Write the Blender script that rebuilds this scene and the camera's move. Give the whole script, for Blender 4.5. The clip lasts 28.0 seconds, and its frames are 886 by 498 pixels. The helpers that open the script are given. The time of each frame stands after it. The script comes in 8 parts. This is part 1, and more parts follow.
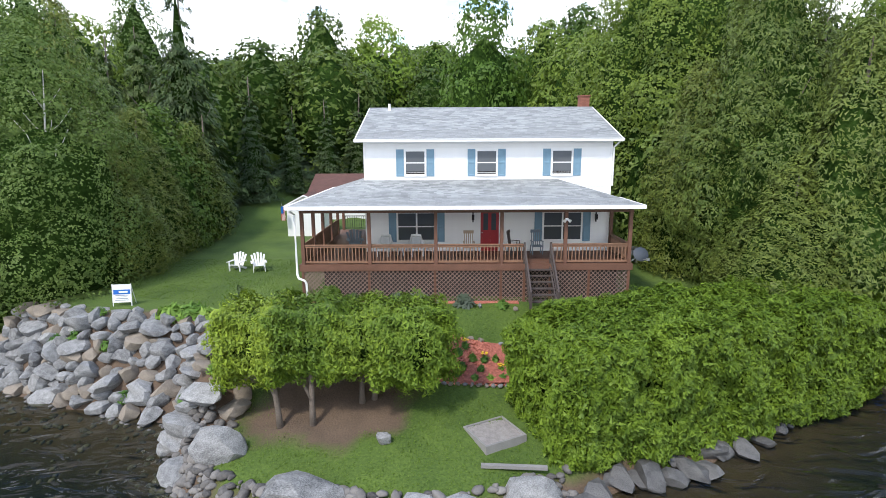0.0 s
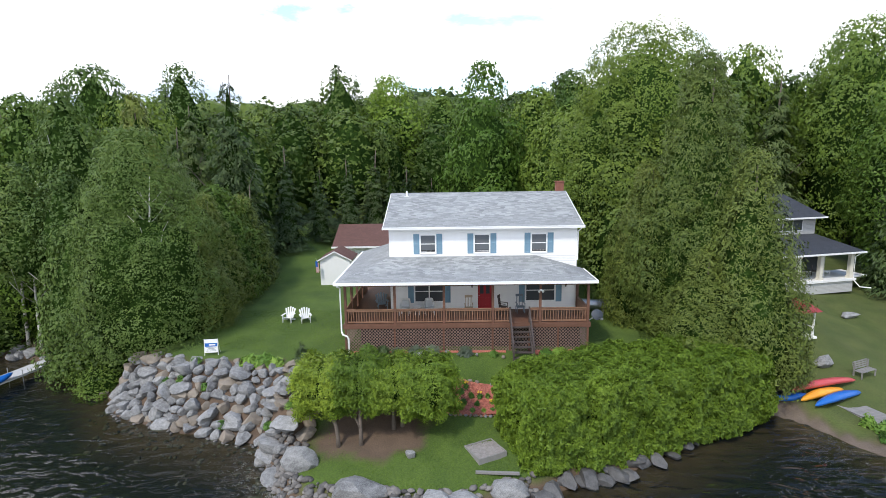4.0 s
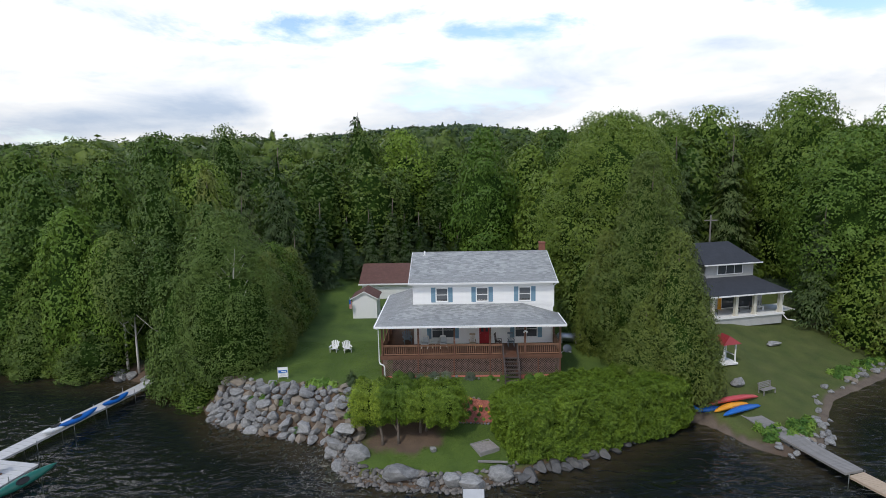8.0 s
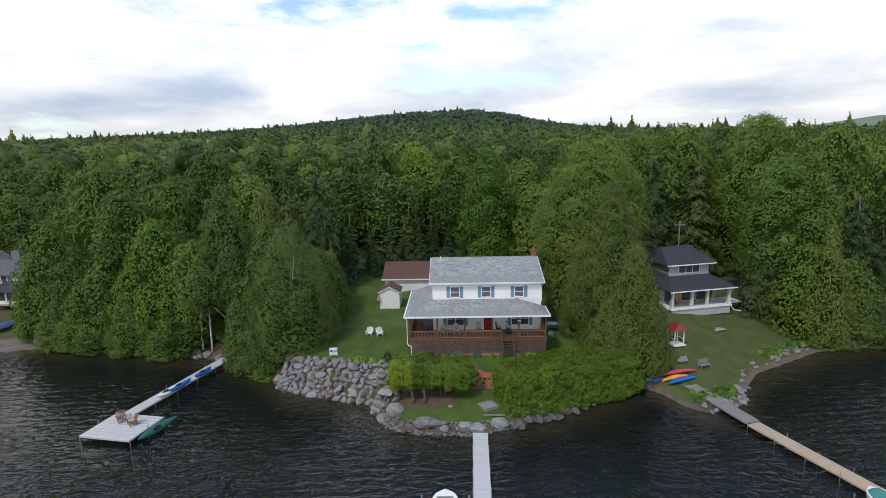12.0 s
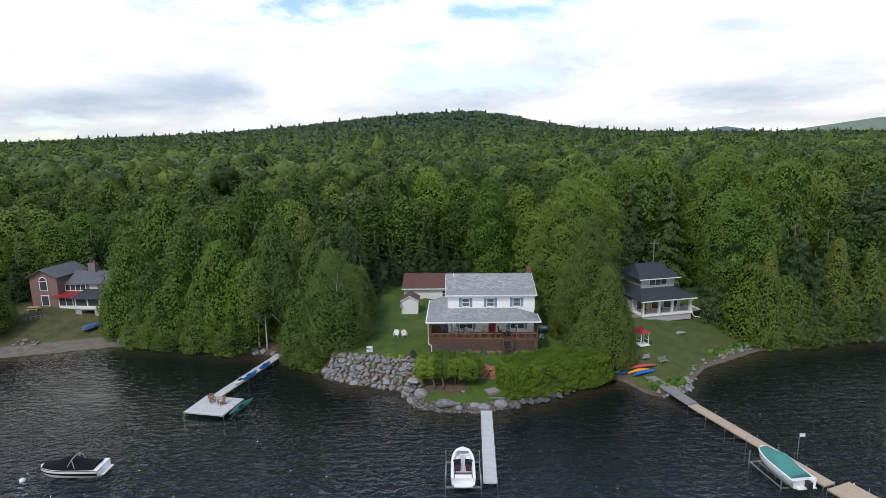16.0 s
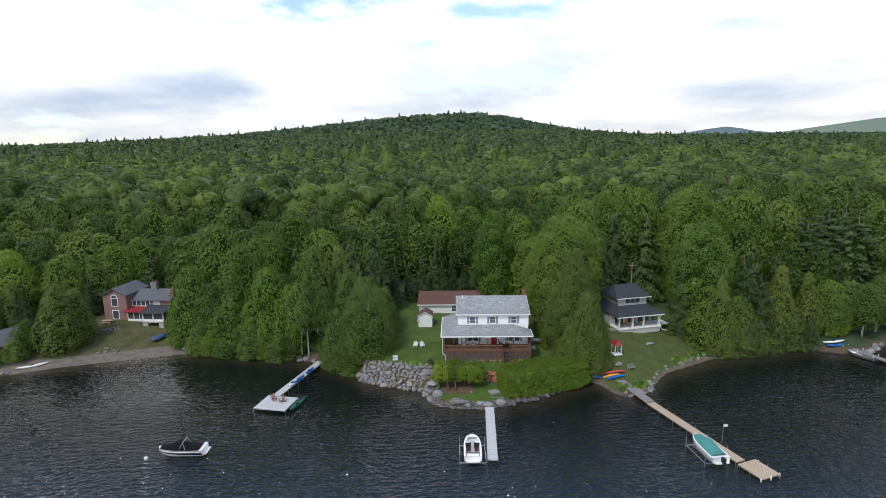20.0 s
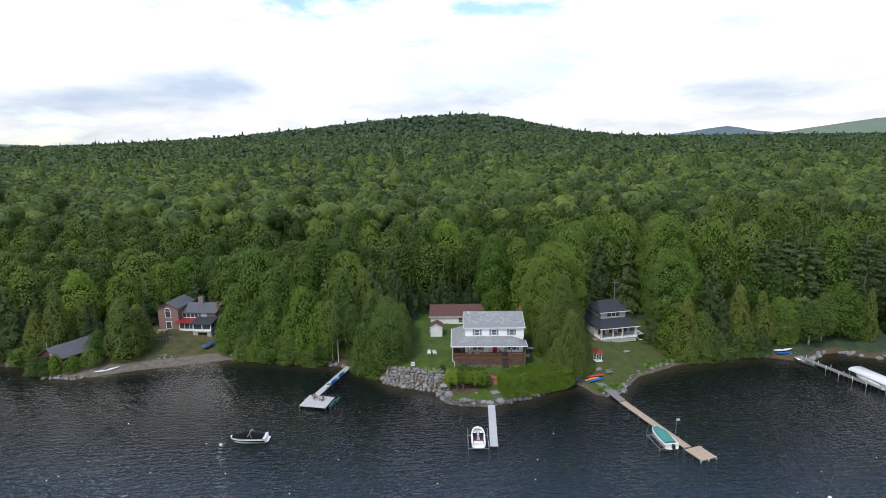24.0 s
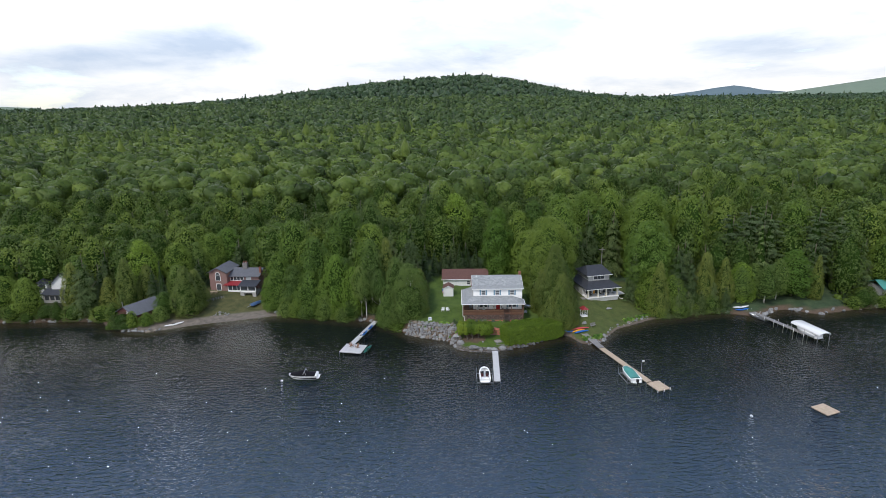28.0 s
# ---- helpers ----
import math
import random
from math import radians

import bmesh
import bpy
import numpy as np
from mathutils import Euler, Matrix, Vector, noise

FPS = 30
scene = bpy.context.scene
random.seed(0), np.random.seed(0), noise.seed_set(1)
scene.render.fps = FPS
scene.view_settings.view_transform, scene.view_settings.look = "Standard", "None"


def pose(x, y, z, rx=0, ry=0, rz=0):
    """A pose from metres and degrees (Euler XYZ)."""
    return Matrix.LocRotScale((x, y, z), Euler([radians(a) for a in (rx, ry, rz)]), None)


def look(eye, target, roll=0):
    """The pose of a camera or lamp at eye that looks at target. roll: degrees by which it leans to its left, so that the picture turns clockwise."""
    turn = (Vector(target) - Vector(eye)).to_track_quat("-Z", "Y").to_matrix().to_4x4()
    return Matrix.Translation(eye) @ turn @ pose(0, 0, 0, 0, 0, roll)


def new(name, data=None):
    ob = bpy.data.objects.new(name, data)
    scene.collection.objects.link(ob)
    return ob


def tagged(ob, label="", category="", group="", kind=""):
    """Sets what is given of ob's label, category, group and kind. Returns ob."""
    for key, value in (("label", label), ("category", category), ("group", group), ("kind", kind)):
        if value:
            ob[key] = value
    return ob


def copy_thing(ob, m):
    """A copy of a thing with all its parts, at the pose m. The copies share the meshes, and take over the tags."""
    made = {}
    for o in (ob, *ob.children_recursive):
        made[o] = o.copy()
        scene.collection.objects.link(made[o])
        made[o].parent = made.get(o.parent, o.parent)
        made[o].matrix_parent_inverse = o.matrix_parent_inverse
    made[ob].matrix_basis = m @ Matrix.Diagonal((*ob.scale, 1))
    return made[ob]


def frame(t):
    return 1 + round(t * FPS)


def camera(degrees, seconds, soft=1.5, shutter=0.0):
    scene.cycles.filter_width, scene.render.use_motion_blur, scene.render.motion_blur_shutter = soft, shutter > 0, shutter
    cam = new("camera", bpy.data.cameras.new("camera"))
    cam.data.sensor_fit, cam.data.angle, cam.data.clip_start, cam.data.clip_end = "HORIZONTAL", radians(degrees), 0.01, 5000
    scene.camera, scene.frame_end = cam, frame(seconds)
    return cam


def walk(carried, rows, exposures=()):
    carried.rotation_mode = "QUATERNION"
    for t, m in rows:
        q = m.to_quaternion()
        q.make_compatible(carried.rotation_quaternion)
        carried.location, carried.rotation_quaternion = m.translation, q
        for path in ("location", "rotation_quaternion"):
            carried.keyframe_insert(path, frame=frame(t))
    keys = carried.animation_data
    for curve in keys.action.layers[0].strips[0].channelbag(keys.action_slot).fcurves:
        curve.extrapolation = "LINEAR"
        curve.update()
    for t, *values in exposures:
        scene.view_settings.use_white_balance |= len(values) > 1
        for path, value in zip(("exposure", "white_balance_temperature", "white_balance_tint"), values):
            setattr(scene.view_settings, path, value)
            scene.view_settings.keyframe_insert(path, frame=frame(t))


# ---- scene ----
cam = camera(77.9, 28.0, soft=0.7)
PATH = [
    (0, (-2.191, -27.329, 10.391), (-2.194, -25.365, 10.013), -0.3),
    (0.5, (-2.219, -27.469, 10.659), (-2.222, -25.504, 10.285), -0.3),
    (1, (-2.191, -27.968, 11.034), (-2.198, -26.002, 10.666), -0.4),
    (1.5, (-2.149, -28.874, 11.543), (-2.158, -26.907, 11.18), -0.4),
    (2, (-2.139, -30.076, 12.176), (-2.152, -28.108, 11.819), -0.5),
    (2.5, (-2.123, -31.313, 12.859), (-2.14, -29.344, 12.508), -0.5),
    (3, (-2.129, -32.657, 13.59), (-2.148, -30.687, 13.245), -0.7),
    (3.5, (-2.119, -33.943, 14.283), (-2.143, -31.972, 13.945), -0.7),
    (5.5, (-2.228, -39.637, 17.501), (-2.259, -37.662, 17.187), -1.4),
    (6, (-2.209, -40.971, 18.163), (-2.243, -38.995, 17.857), -1.4),
    (6.5, (-2.3, -42.378, 18.833), (-2.334, -40.401, 18.531), -1.4),
    (7, (-2.393, -43.915, 19.451), (-2.427, -41.937, 19.155), -1.3),
    (7.5, (-2.5, -45.373, 20.011), (-2.534, -43.395, 19.717), -1.3),
    (8, (-2.551, -46.823, 20.525), (-2.587, -44.845, 20.229), -1.1),
    (8.5, (-2.742, -48.378, 21.138), (-2.777, -46.401, 20.839), -1.2),
    (9, (-2.858, -50.007, 21.759), (-2.894, -48.031, 21.453), -1.3),
    (9.5, (-2.964, -51.671, 22.338), (-3.003, -49.696, 22.025), -1.4),
    (10, (-3.02, -53.283, 22.852), (-3.061, -51.309, 22.53), -1.2),
    (10.5, (-3.097, -54.916, 23.424), (-3.141, -52.944, 23.093), -1.1),
    (11, (-3.2, -56.537, 24.037), (-3.244, -54.566, 23.698), -1.1),
    (11.5, (-3.339, -58.289, 24.637), (-3.384, -56.32, 24.291), -1.0),
    (12, (-3.515, -60.064, 25.202), (-3.558, -58.096, 24.849), -1.1),
    (12.5, (-3.607, -61.835, 25.721), (-3.651, -59.866, 25.371), -1.1),
    (14.5, (-4.472, -69.061, 28.821), (-4.516, -67.094, 28.462), -1.1),
    (15, (-4.609, -71.09, 29.415), (-4.654, -69.122, 29.059), -1.0),
    (15.5, (-4.768, -73.192, 30.115), (-4.814, -71.224, 29.76), -1.0),
    (16, (-4.912, -75.338, 30.845), (-4.958, -73.37, 30.489), -0.9),
    (16.5, (-5.077, -77.539, 31.645), (-5.123, -75.572, 31.287), -0.9),
    (17, (-5.265, -79.562, 32.468), (-5.312, -77.595, 32.111), -0.9),
    (17.5, (-5.409, -81.785, 33.557), (-5.457, -79.818, 33.198), -1.0),
    (18, (-5.582, -83.972, 34.631), (-5.631, -82.005, 34.271), -1.0),
    (18.5, (-5.76, -86.127, 35.707), (-5.809, -84.16, 35.348), -0.9),
    (19, (-5.869, -88.216, 36.804), (-5.92, -86.249, 36.445), -1.0),
    (19.5, (-5.962, -90.344, 37.951), (-6.014, -88.377, 37.591), -1.0),
    (20, (-6.172, -92.541, 39.148), (-6.223, -90.575, 38.788), -0.9),
    (20.5, (-6.383, -94.745, 40.346), (-6.433, -92.779, 39.984), -1.0),
    (21, (-6.483, -96.885, 41.362), (-6.535, -94.918, 41.002), -0.9),
    (21.5, (-6.65, -99.0, 42.268), (-6.702, -97.033, 41.912), -0.8),
    (23.5, (-7.269, -107.947, 47.21), (-7.323, -105.982, 46.842), -0.9),
    (24, (-7.409, -110.328, 47.988), (-7.464, -108.362, 47.621), -0.9),
    (24.5, (-7.578, -112.854, 48.78), (-7.633, -110.889, 48.412), -0.9),
    (25, (-7.804, -115.547, 49.67), (-7.86, -113.585, 49.289), -1.0),
    (25.5, (-7.777, -118.121, 50.58), (-7.837, -116.163, 50.176), -1.0),
    (26, (-7.909, -120.77, 51.546), (-7.97, -118.816, 51.121), -1.1),
    (26.5, (-8.042, -123.658, 52.51), (-8.105, -121.709, 52.063), -1.1),
    (27, (-8.286, -126.452, 53.456), (-8.35, -124.508, 52.991), -1.1),
    (27.5, (-8.636, -129.139, 54.37), (-8.7, -127.2, 53.885), -1.1),
    (28, (-9.08, -131.468, 55.17), (-9.146, -129.534, 54.667), -1.1),
]
walk(cam, [(t, look(eye, target, roll)) for t, eye, target, roll in PATH], exposures=[(0.0, 0.74), (3.0, 0.6), (5.5, 0.22), (8.0, -0.2), (12.0, -0.2), (17.0, -0.12), (28.0, 0.03)])

# ---- world and sun ----
SUN_EL, SUN_AZ = radians(52), radians(212)
world = bpy.data.worlds.new("sky")
scene.world = world
world.use_nodes = True
wn, wl = world.node_tree.nodes, world.node_tree.links
wn.clear()


def wnode(kind, **kw):
    n = wn.new(kind)
    for k, v in kw.items():
        n.inputs[k].default_value = v
    return n


w_out = wnode("ShaderNodeOutputWorld")
w_bg = wnode("ShaderNodeBackground", Strength=0.12)
w_sky = wnode("ShaderNodeTexSky")
w_sky.air_density, w_sky.dust_density = 1.0, 0.6
w_sky.sky_type, w_sky.sun_disc = "NISHITA", False
w_sky.sun_elevation, w_sky.sun_rotation = SUN_EL, SUN_AZ
w_tc = wnode("ShaderNodeTexCoord")
w_sep = wnode("ShaderNodeSeparateXYZ")
wl.new(w_tc.outputs["Generated"], w_sep.inputs[0])
w_abs = wnode("ShaderNodeMath")
w_abs.operation = "MAXIMUM"
wl.new(w_sep.outputs["Z"], w_abs.inputs[0])
w_abs.inputs[1].default_value = 0.0
w_add = wnode("ShaderNodeMath")
w_add.operation = "ADD"
wl.new(w_abs.outputs[0], w_add.inputs[0])
w_add.inputs[1].default_value = 0.16
w_px, w_py = wnode("ShaderNodeMath"), wnode("ShaderNodeMath")
w_px.operation = w_py.operation = "DIVIDE"
wl.new(w_sep.outputs["X"], w_px.inputs[0]), wl.new(w_add.outputs[0], w_px.inputs[1])
wl.new(w_sep.outputs["Y"], w_py.inputs[0]), wl.new(w_add.outputs[0], w_py.inputs[1])
w_comb = wnode("ShaderNodeCombineXYZ", Z=3.7)
wl.new(w_px.outputs[0], w_comb.inputs["X"]), wl.new(w_py.outputs[0], w_comb.inputs["Y"])
w_cover = wnode("ShaderNodeTexNoise", Scale=0.75, Detail=7.0, Roughness=0.55, Distortion=0.25)
wl.new(w_comb.outputs[0], w_cover.inputs["Vector"])
w_ramp = wnode("ShaderNodeValToRGB")
w_ramp.color_ramp.elements[0].position, w_ramp.color_ramp.elements[1].position = 0.36, 0.46
w_open = wnode("ShaderNodeMath")
w_open.operation = "MULTIPLY_ADD"
w_open.inputs[1].default_value = -0.36
wl.new(w_sep.outputs["Z"], w_open.inputs[0])
w_grey = wnode("ShaderNodeTexNoise", Scale=1.15, Detail=6.0, Roughness=0.5, Distortion=0.4)
w_shift = wnode("ShaderNodeVectorMath")
w_shift.operation = "ADD"
w_shift.inputs[1].default_value = (4.3, 1.7, 2.0)
wl.new(w_comb.outputs[0], w_shift.inputs[0]), wl.new(w_shift.outputs[0], w_grey.inputs["Vector"])
w_tone = wnode("ShaderNodeValToRGB")
e = w_tone.color_ramp.elements
e[0].position, e[0].color = 0.28, (4.7, 5.6, 7.0, 1)
e[1].position, e[1].color = 0.62, (11.0, 11.1, 11.3, 1)
for at_, tone_ in ((0.4, (6.6, 7.2, 8.1, 1)), (0.5, (8.4, 8.6, 8.9, 1))):
    e = w_tone.color_ramp.elements.new(at_)
    e.color = tone_
# heaped cloud, seen from the side
w_puff = wnode("ShaderNodeTexNoise", Scale=1.0, Detail=9.0, Roughness=0.62, Distortion=0.3)
w_heap = wnode("ShaderNodeVectorMath")
w_heap.operation = "MULTIPLY_ADD"
w_heap.inputs[1].default_value, w_heap.inputs[2].default_value = (4.2, 4.2, 13.0), (7.1, 3.3, 0.4)
wl.new(w_tc.outputs["Generated"], w_heap.inputs[0]), wl.new(w_heap.outputs[0], w_puff.inputs["Vector"])
w_both = wnode("ShaderNodeMix")
w_both.inputs["Factor"].default_value = 0.6
wl.new(w_grey.outputs["Fac"], w_both.inputs["A"]), wl.new(w_puff.outputs["Fac"], w_both.inputs["B"])


def cloud_bank(value, x, y, wide, deep, amount):
    """Thickens (or thins) the cloud round one part of the sky."""
    d = wnode("ShaderNodeVectorMath")
    d.operation = "MULTIPLY_ADD"
    d.inputs[1].default_value, d.inputs[2].default_value = (1 / wide, 1 / deep, 0), (-x / wide, -y / deep, 0)
    wl.new(w_comb.outputs[0], d.inputs[0])
    ln = wnode("ShaderNodeVectorMath")
    ln.operation = "LENGTH"
    wl.new(d.outputs[0], ln.inputs[0])
    mr = wnode("ShaderNodeMapRange", **{"From Min": 0.2, "From Max": 1.0, "To Min": amount, "To Max": 0.0})
    mr.interpolation_type = "SMOOTHSTEP"
    wl.new(ln.outputs["Value"], mr.inputs["Value"])
    a = wnode("ShaderNodeMath")
    a.operation = "ADD"
    wl.new(value, a.inputs[0]), wl.new(mr.outputs[0], a.inputs[1])
    return a.outputs[0]


w_edge = wnode("ShaderNodeMix")
w_edge.inputs["Factor"].default_value = 0.55
wl.new(w_cover.outputs["Fac"], w_edge.inputs["A"]), wl.new(w_puff.outputs["Fac"], w_edge.inputs["B"]), wl.new(w_edge.outputs["Result"], w_open.inputs[2])
shade = w_both.outputs["Result"]
for bank in ((-1.9, 3.5, 1.2, 0.75, -0.2), (1.8, 3.75, 0.9, 0.4, -0.1), (1.33, 2.6, 0.4, 0.14, -0.12), (-0.8, 1.2, 1.0, 0.75, 0.25), (0.3, 1.3, 0.6, 0.4, 0.15)):
    shade = cloud_bank(shade, *bank)
wl.new(shade, w_tone.inputs[0])
cover = w_open.outputs[0]
for bank in ((-0.2, 2.86, 0.45, 0.26, -0.15), (0.45, 2.45, 1.0, 0.32, -0.17), (-0.6, 2.42, 0.6, 0.34, -0.14), (0.0, 0.0, 9.0, 9.0, 0.09), (-0.8, 1.2, 1.0, 0.75, 0.12)):
    cover = cloud_bank(cover, *bank)
wl.new(cover, w_ramp.inputs[0])
w_lift = wnode("ShaderNodeVectorMath")
w_lift.operation = "SCALE"
w_lift.inputs["Scale"].default_value = 2.0
wl.new(w_sky.outputs[0], w_lift.inputs[0])
w_mix = wnode("ShaderNodeMixRGB")
# cloud is brighter higher up, most of all where the sun shines on it from behind the viewer
w_front = wnode("ShaderNodeMath")
w_front.operation = "MAXIMUM"
w_front.inputs[1].default_value = 0.0
wl.new(w_sep.outputs["Y"], w_front.inputs[0])
w_face = wnode("ShaderNodeMath")
w_face.operation = "MULTIPLY_ADD"
w_face.inputs[1].default_value, w_face.inputs[2].default_value = 2.0, 0.5
wl.new(w_front.outputs[0], w_face.inputs[0])
w_high = wnode("ShaderNodeMath")
w_high.operation = "MULTIPLY_ADD"
w_high.inputs[2].default_value = 0.85
wl.new(w_abs.outputs[0], w_high.inputs[0]), wl.new(w_face.outputs[0], w_high.inputs[1])
w_dome = wnode("ShaderNodeVectorMath")
w_dome.operation = "SCALE"
wl.new(w_tone.outputs[0], w_dome.inputs[0]), wl.new(w_high.outputs[0], w_dome.inputs["Scale"])
wl.new(w_ramp.outputs[0], w_mix.inputs[0]), wl.new(w_lift.outputs[0], w_mix.inputs[1]), wl.new(w_dome.outputs[0], w_mix.inputs[2])
wl.new(w_mix.outputs[0], w_bg.inputs["Color"]), wl.new(w_bg.outputs[0], w_out.inputs[0])

sun_data = bpy.data.lights.new("sun", "SUN")
sun_data.energy, sun_data.angle, sun_data.color = 1.9, radians(6), (1.0, 0.95, 0.86)
sun = new("sun", sun_data)
sun.matrix_world = look((0, 0, 60), (math.sin(SUN_AZ) * -40, math.cos(SUN_AZ) * -40, 60 - 40 * math.tan(SUN_EL)))

# ---- materials ----
def mat(name, base, rough=0.7, metal=0.0, var=0.25, scale=3.0, fine=40.0, bump=0.2, island=0.0, dist=0.02, spec=0.5, tint=None):
    """A surface whose colour wanders at two scales, with fine relief."""
    m = bpy.data.materials.new(name)
    m.use_nodes = True
    n, l = m.node_tree.nodes, m.node_tree.links
    b = n["Principled BSDF"]
    b.inputs["Roughness"].default_value, b.inputs["Metallic"].default_value = rough, metal
    b.inputs["Specular IOR Level"].default_value = spec
    tc = n.new("ShaderNodeTexCoord")
    big, small = n.new("ShaderNodeTexNoise"), n.new("ShaderNodeTexNoise")
    big.inputs["Scale"].default_value, small.inputs["Scale"].default_value = scale, fine
    big.inputs["Detail"].default_value = 4
    l.new(tc.outputs["Object"], big.inputs["Vector"]), l.new(tc.outputs["Object"], small.inputs["Vector"])
    add = n.new("ShaderNodeMath")
    add.operation = "ADD"
    l.new(big.outputs["Fac"], add.inputs[0]), l.new(small.outputs["Fac"], add.inputs[1])
    last = add
    info = n.new("ShaderNodeNewGeometry") if island > 0 else n.new("ShaderNodeObjectInfo")
    rnd = n.new("ShaderNodeMath")
    rnd.operation = "MULTIPLY_ADD"
    rnd.inputs[1].default_value = island if island > 0 else 0.25
    l.new(info.outputs["Random Per Island" if island > 0 else "Random"], rnd.inputs[0]), l.new(last.outputs[0], rnd.inputs[2])
    ramp = n.new("ShaderNodeMapRange")
    ramp.inputs["From Min"].default_value, ramp.inputs["From Max"].default_value = 0.6, 1.4 + (island if island > 0 else 0.25)
    l.new(rnd.outputs[0], ramp.inputs["Value"])
    mix = n.new("ShaderNodeMixRGB")
    lo = [c * (1 - var) for c in base]
    hi = [min(1, c * (1 + var)) for c in (tint or base)]
    mix.inputs[1].default_value, mix.inputs[2].default_value = (*lo, 1), (*hi, 1)
    l.new(ramp.outputs[0], mix.inputs[0]), l.new(mix.outputs[0], b.inputs["Base Color"])
    if bump:
        bp = n.new("ShaderNodeBump")
        bp.inputs["Strength"].default_value, bp.inputs["Distance"].default_value = bump, dist
        l.new(add.outputs[0], bp.inputs["Height"]), l.new(bp.outputs[0], b.inputs["Normal"])
    return m


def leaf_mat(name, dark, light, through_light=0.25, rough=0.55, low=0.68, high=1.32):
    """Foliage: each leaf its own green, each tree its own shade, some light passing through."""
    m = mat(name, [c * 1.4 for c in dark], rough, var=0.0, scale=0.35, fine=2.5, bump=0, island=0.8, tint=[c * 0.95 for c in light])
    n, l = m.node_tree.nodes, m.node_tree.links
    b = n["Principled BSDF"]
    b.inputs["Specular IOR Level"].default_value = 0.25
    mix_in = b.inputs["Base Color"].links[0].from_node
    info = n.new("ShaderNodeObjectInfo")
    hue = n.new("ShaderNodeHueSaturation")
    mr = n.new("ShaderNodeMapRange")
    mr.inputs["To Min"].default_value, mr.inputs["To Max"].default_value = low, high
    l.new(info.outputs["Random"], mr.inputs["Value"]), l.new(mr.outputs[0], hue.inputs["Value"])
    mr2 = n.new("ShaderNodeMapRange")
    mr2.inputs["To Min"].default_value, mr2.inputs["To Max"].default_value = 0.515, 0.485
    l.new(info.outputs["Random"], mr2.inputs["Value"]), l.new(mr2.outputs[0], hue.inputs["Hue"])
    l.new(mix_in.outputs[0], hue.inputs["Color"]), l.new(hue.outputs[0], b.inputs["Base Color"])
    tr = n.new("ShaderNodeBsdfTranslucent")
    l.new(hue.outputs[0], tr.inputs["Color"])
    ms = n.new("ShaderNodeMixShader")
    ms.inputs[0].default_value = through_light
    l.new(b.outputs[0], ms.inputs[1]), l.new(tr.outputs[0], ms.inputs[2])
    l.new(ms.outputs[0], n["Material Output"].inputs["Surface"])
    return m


def by_tree(m):
    """Gives each far tree its own shade, from the tone kept with its leaves."""
    n, l = m.node_tree.nodes, m.node_tree.links
    for node in list(n):
        if node.bl_idname == "ShaderNodeObjectInfo":
            a = n.new("ShaderNodeAttribute")
            a.attribute_name = "tone"
            for link in list(node.outputs["Random"].links):
                l.new(a.outputs["Fac"], link.to_socket)
    return m


def courses(m, vertical, height, width=0.0, strength=0.35, dist=0.012, mortar=0.06, tone=0.0):
    """Adds the relief of courses (siding, shingles, deck boards) to a material."""
    n, l = m.node_tree.nodes, m.node_tree.links
    b = n["Principled BSDF"]
    tc = n.new("ShaderNodeTexCoord")
    mp = n.new("ShaderNodeMapping")
    mp.inputs["Rotation"].default_value = vertical
    l.new(tc.outputs["Object"], mp.inputs["Vector"])
    br = n.new("ShaderNodeTexBrick")
    br.inputs["Scale"].default_value = 1.0
    br.inputs["Row Height"].default_value, br.inputs["Brick Width"].default_value = height, width or 40.0
    br.inputs["Mortar Size"].default_value, br.inputs["Mortar Smooth"].default_value = height * mortar, 0.3
    br.inputs["Color1"].default_value, br.inputs["Color2"].default_value, br.inputs["Mortar"].default_value = (1, 1, 1, 1), (1 - tone, 1 - tone, 1 - tone, 1), (0.55, 0.55, 0.55, 1)
    l.new(mp.outputs[0], br.inputs["Vector"])
    src = b.inputs["Base Color"].links[0].from_socket
    mul = n.new("ShaderNodeMixRGB")
    mul.blend_type = "MULTIPLY"
    mul.inputs[0].default_value = 0.75
    l.new(src, mul.inputs[1]), l.new(br.outputs["Color"], mul.inputs[2]), l.new(mul.outputs[0], b.inputs["Base Color"])
    bp = n.new("ShaderNodeBump")
    bp.invert = True
    bp.inputs["Strength"].default_value, bp.inputs["Distance"].default_value = strength, dist
    l.new(br.outputs["Fac"], bp.inputs["Height"])
    if b.inputs["Normal"].links:
        l.new(b.inputs["Normal"].links[0].from_socket, bp.inputs["Normal"])
    l.new(bp.outputs[0], b.inputs["Normal"])
    return m


def glass_mat(name, tint=(0.02, 0.025, 0.03)):
    m = bpy.data.materials.new(name)
    m.use_nodes = True
    b = m.node_tree.nodes["Principled BSDF"]
    b.inputs["Base Color"].default_value, b.inputs["Roughness"].default_value = (*tint, 1), 0.04
    b.inputs["IOR"].default_value = 1.5
    return m


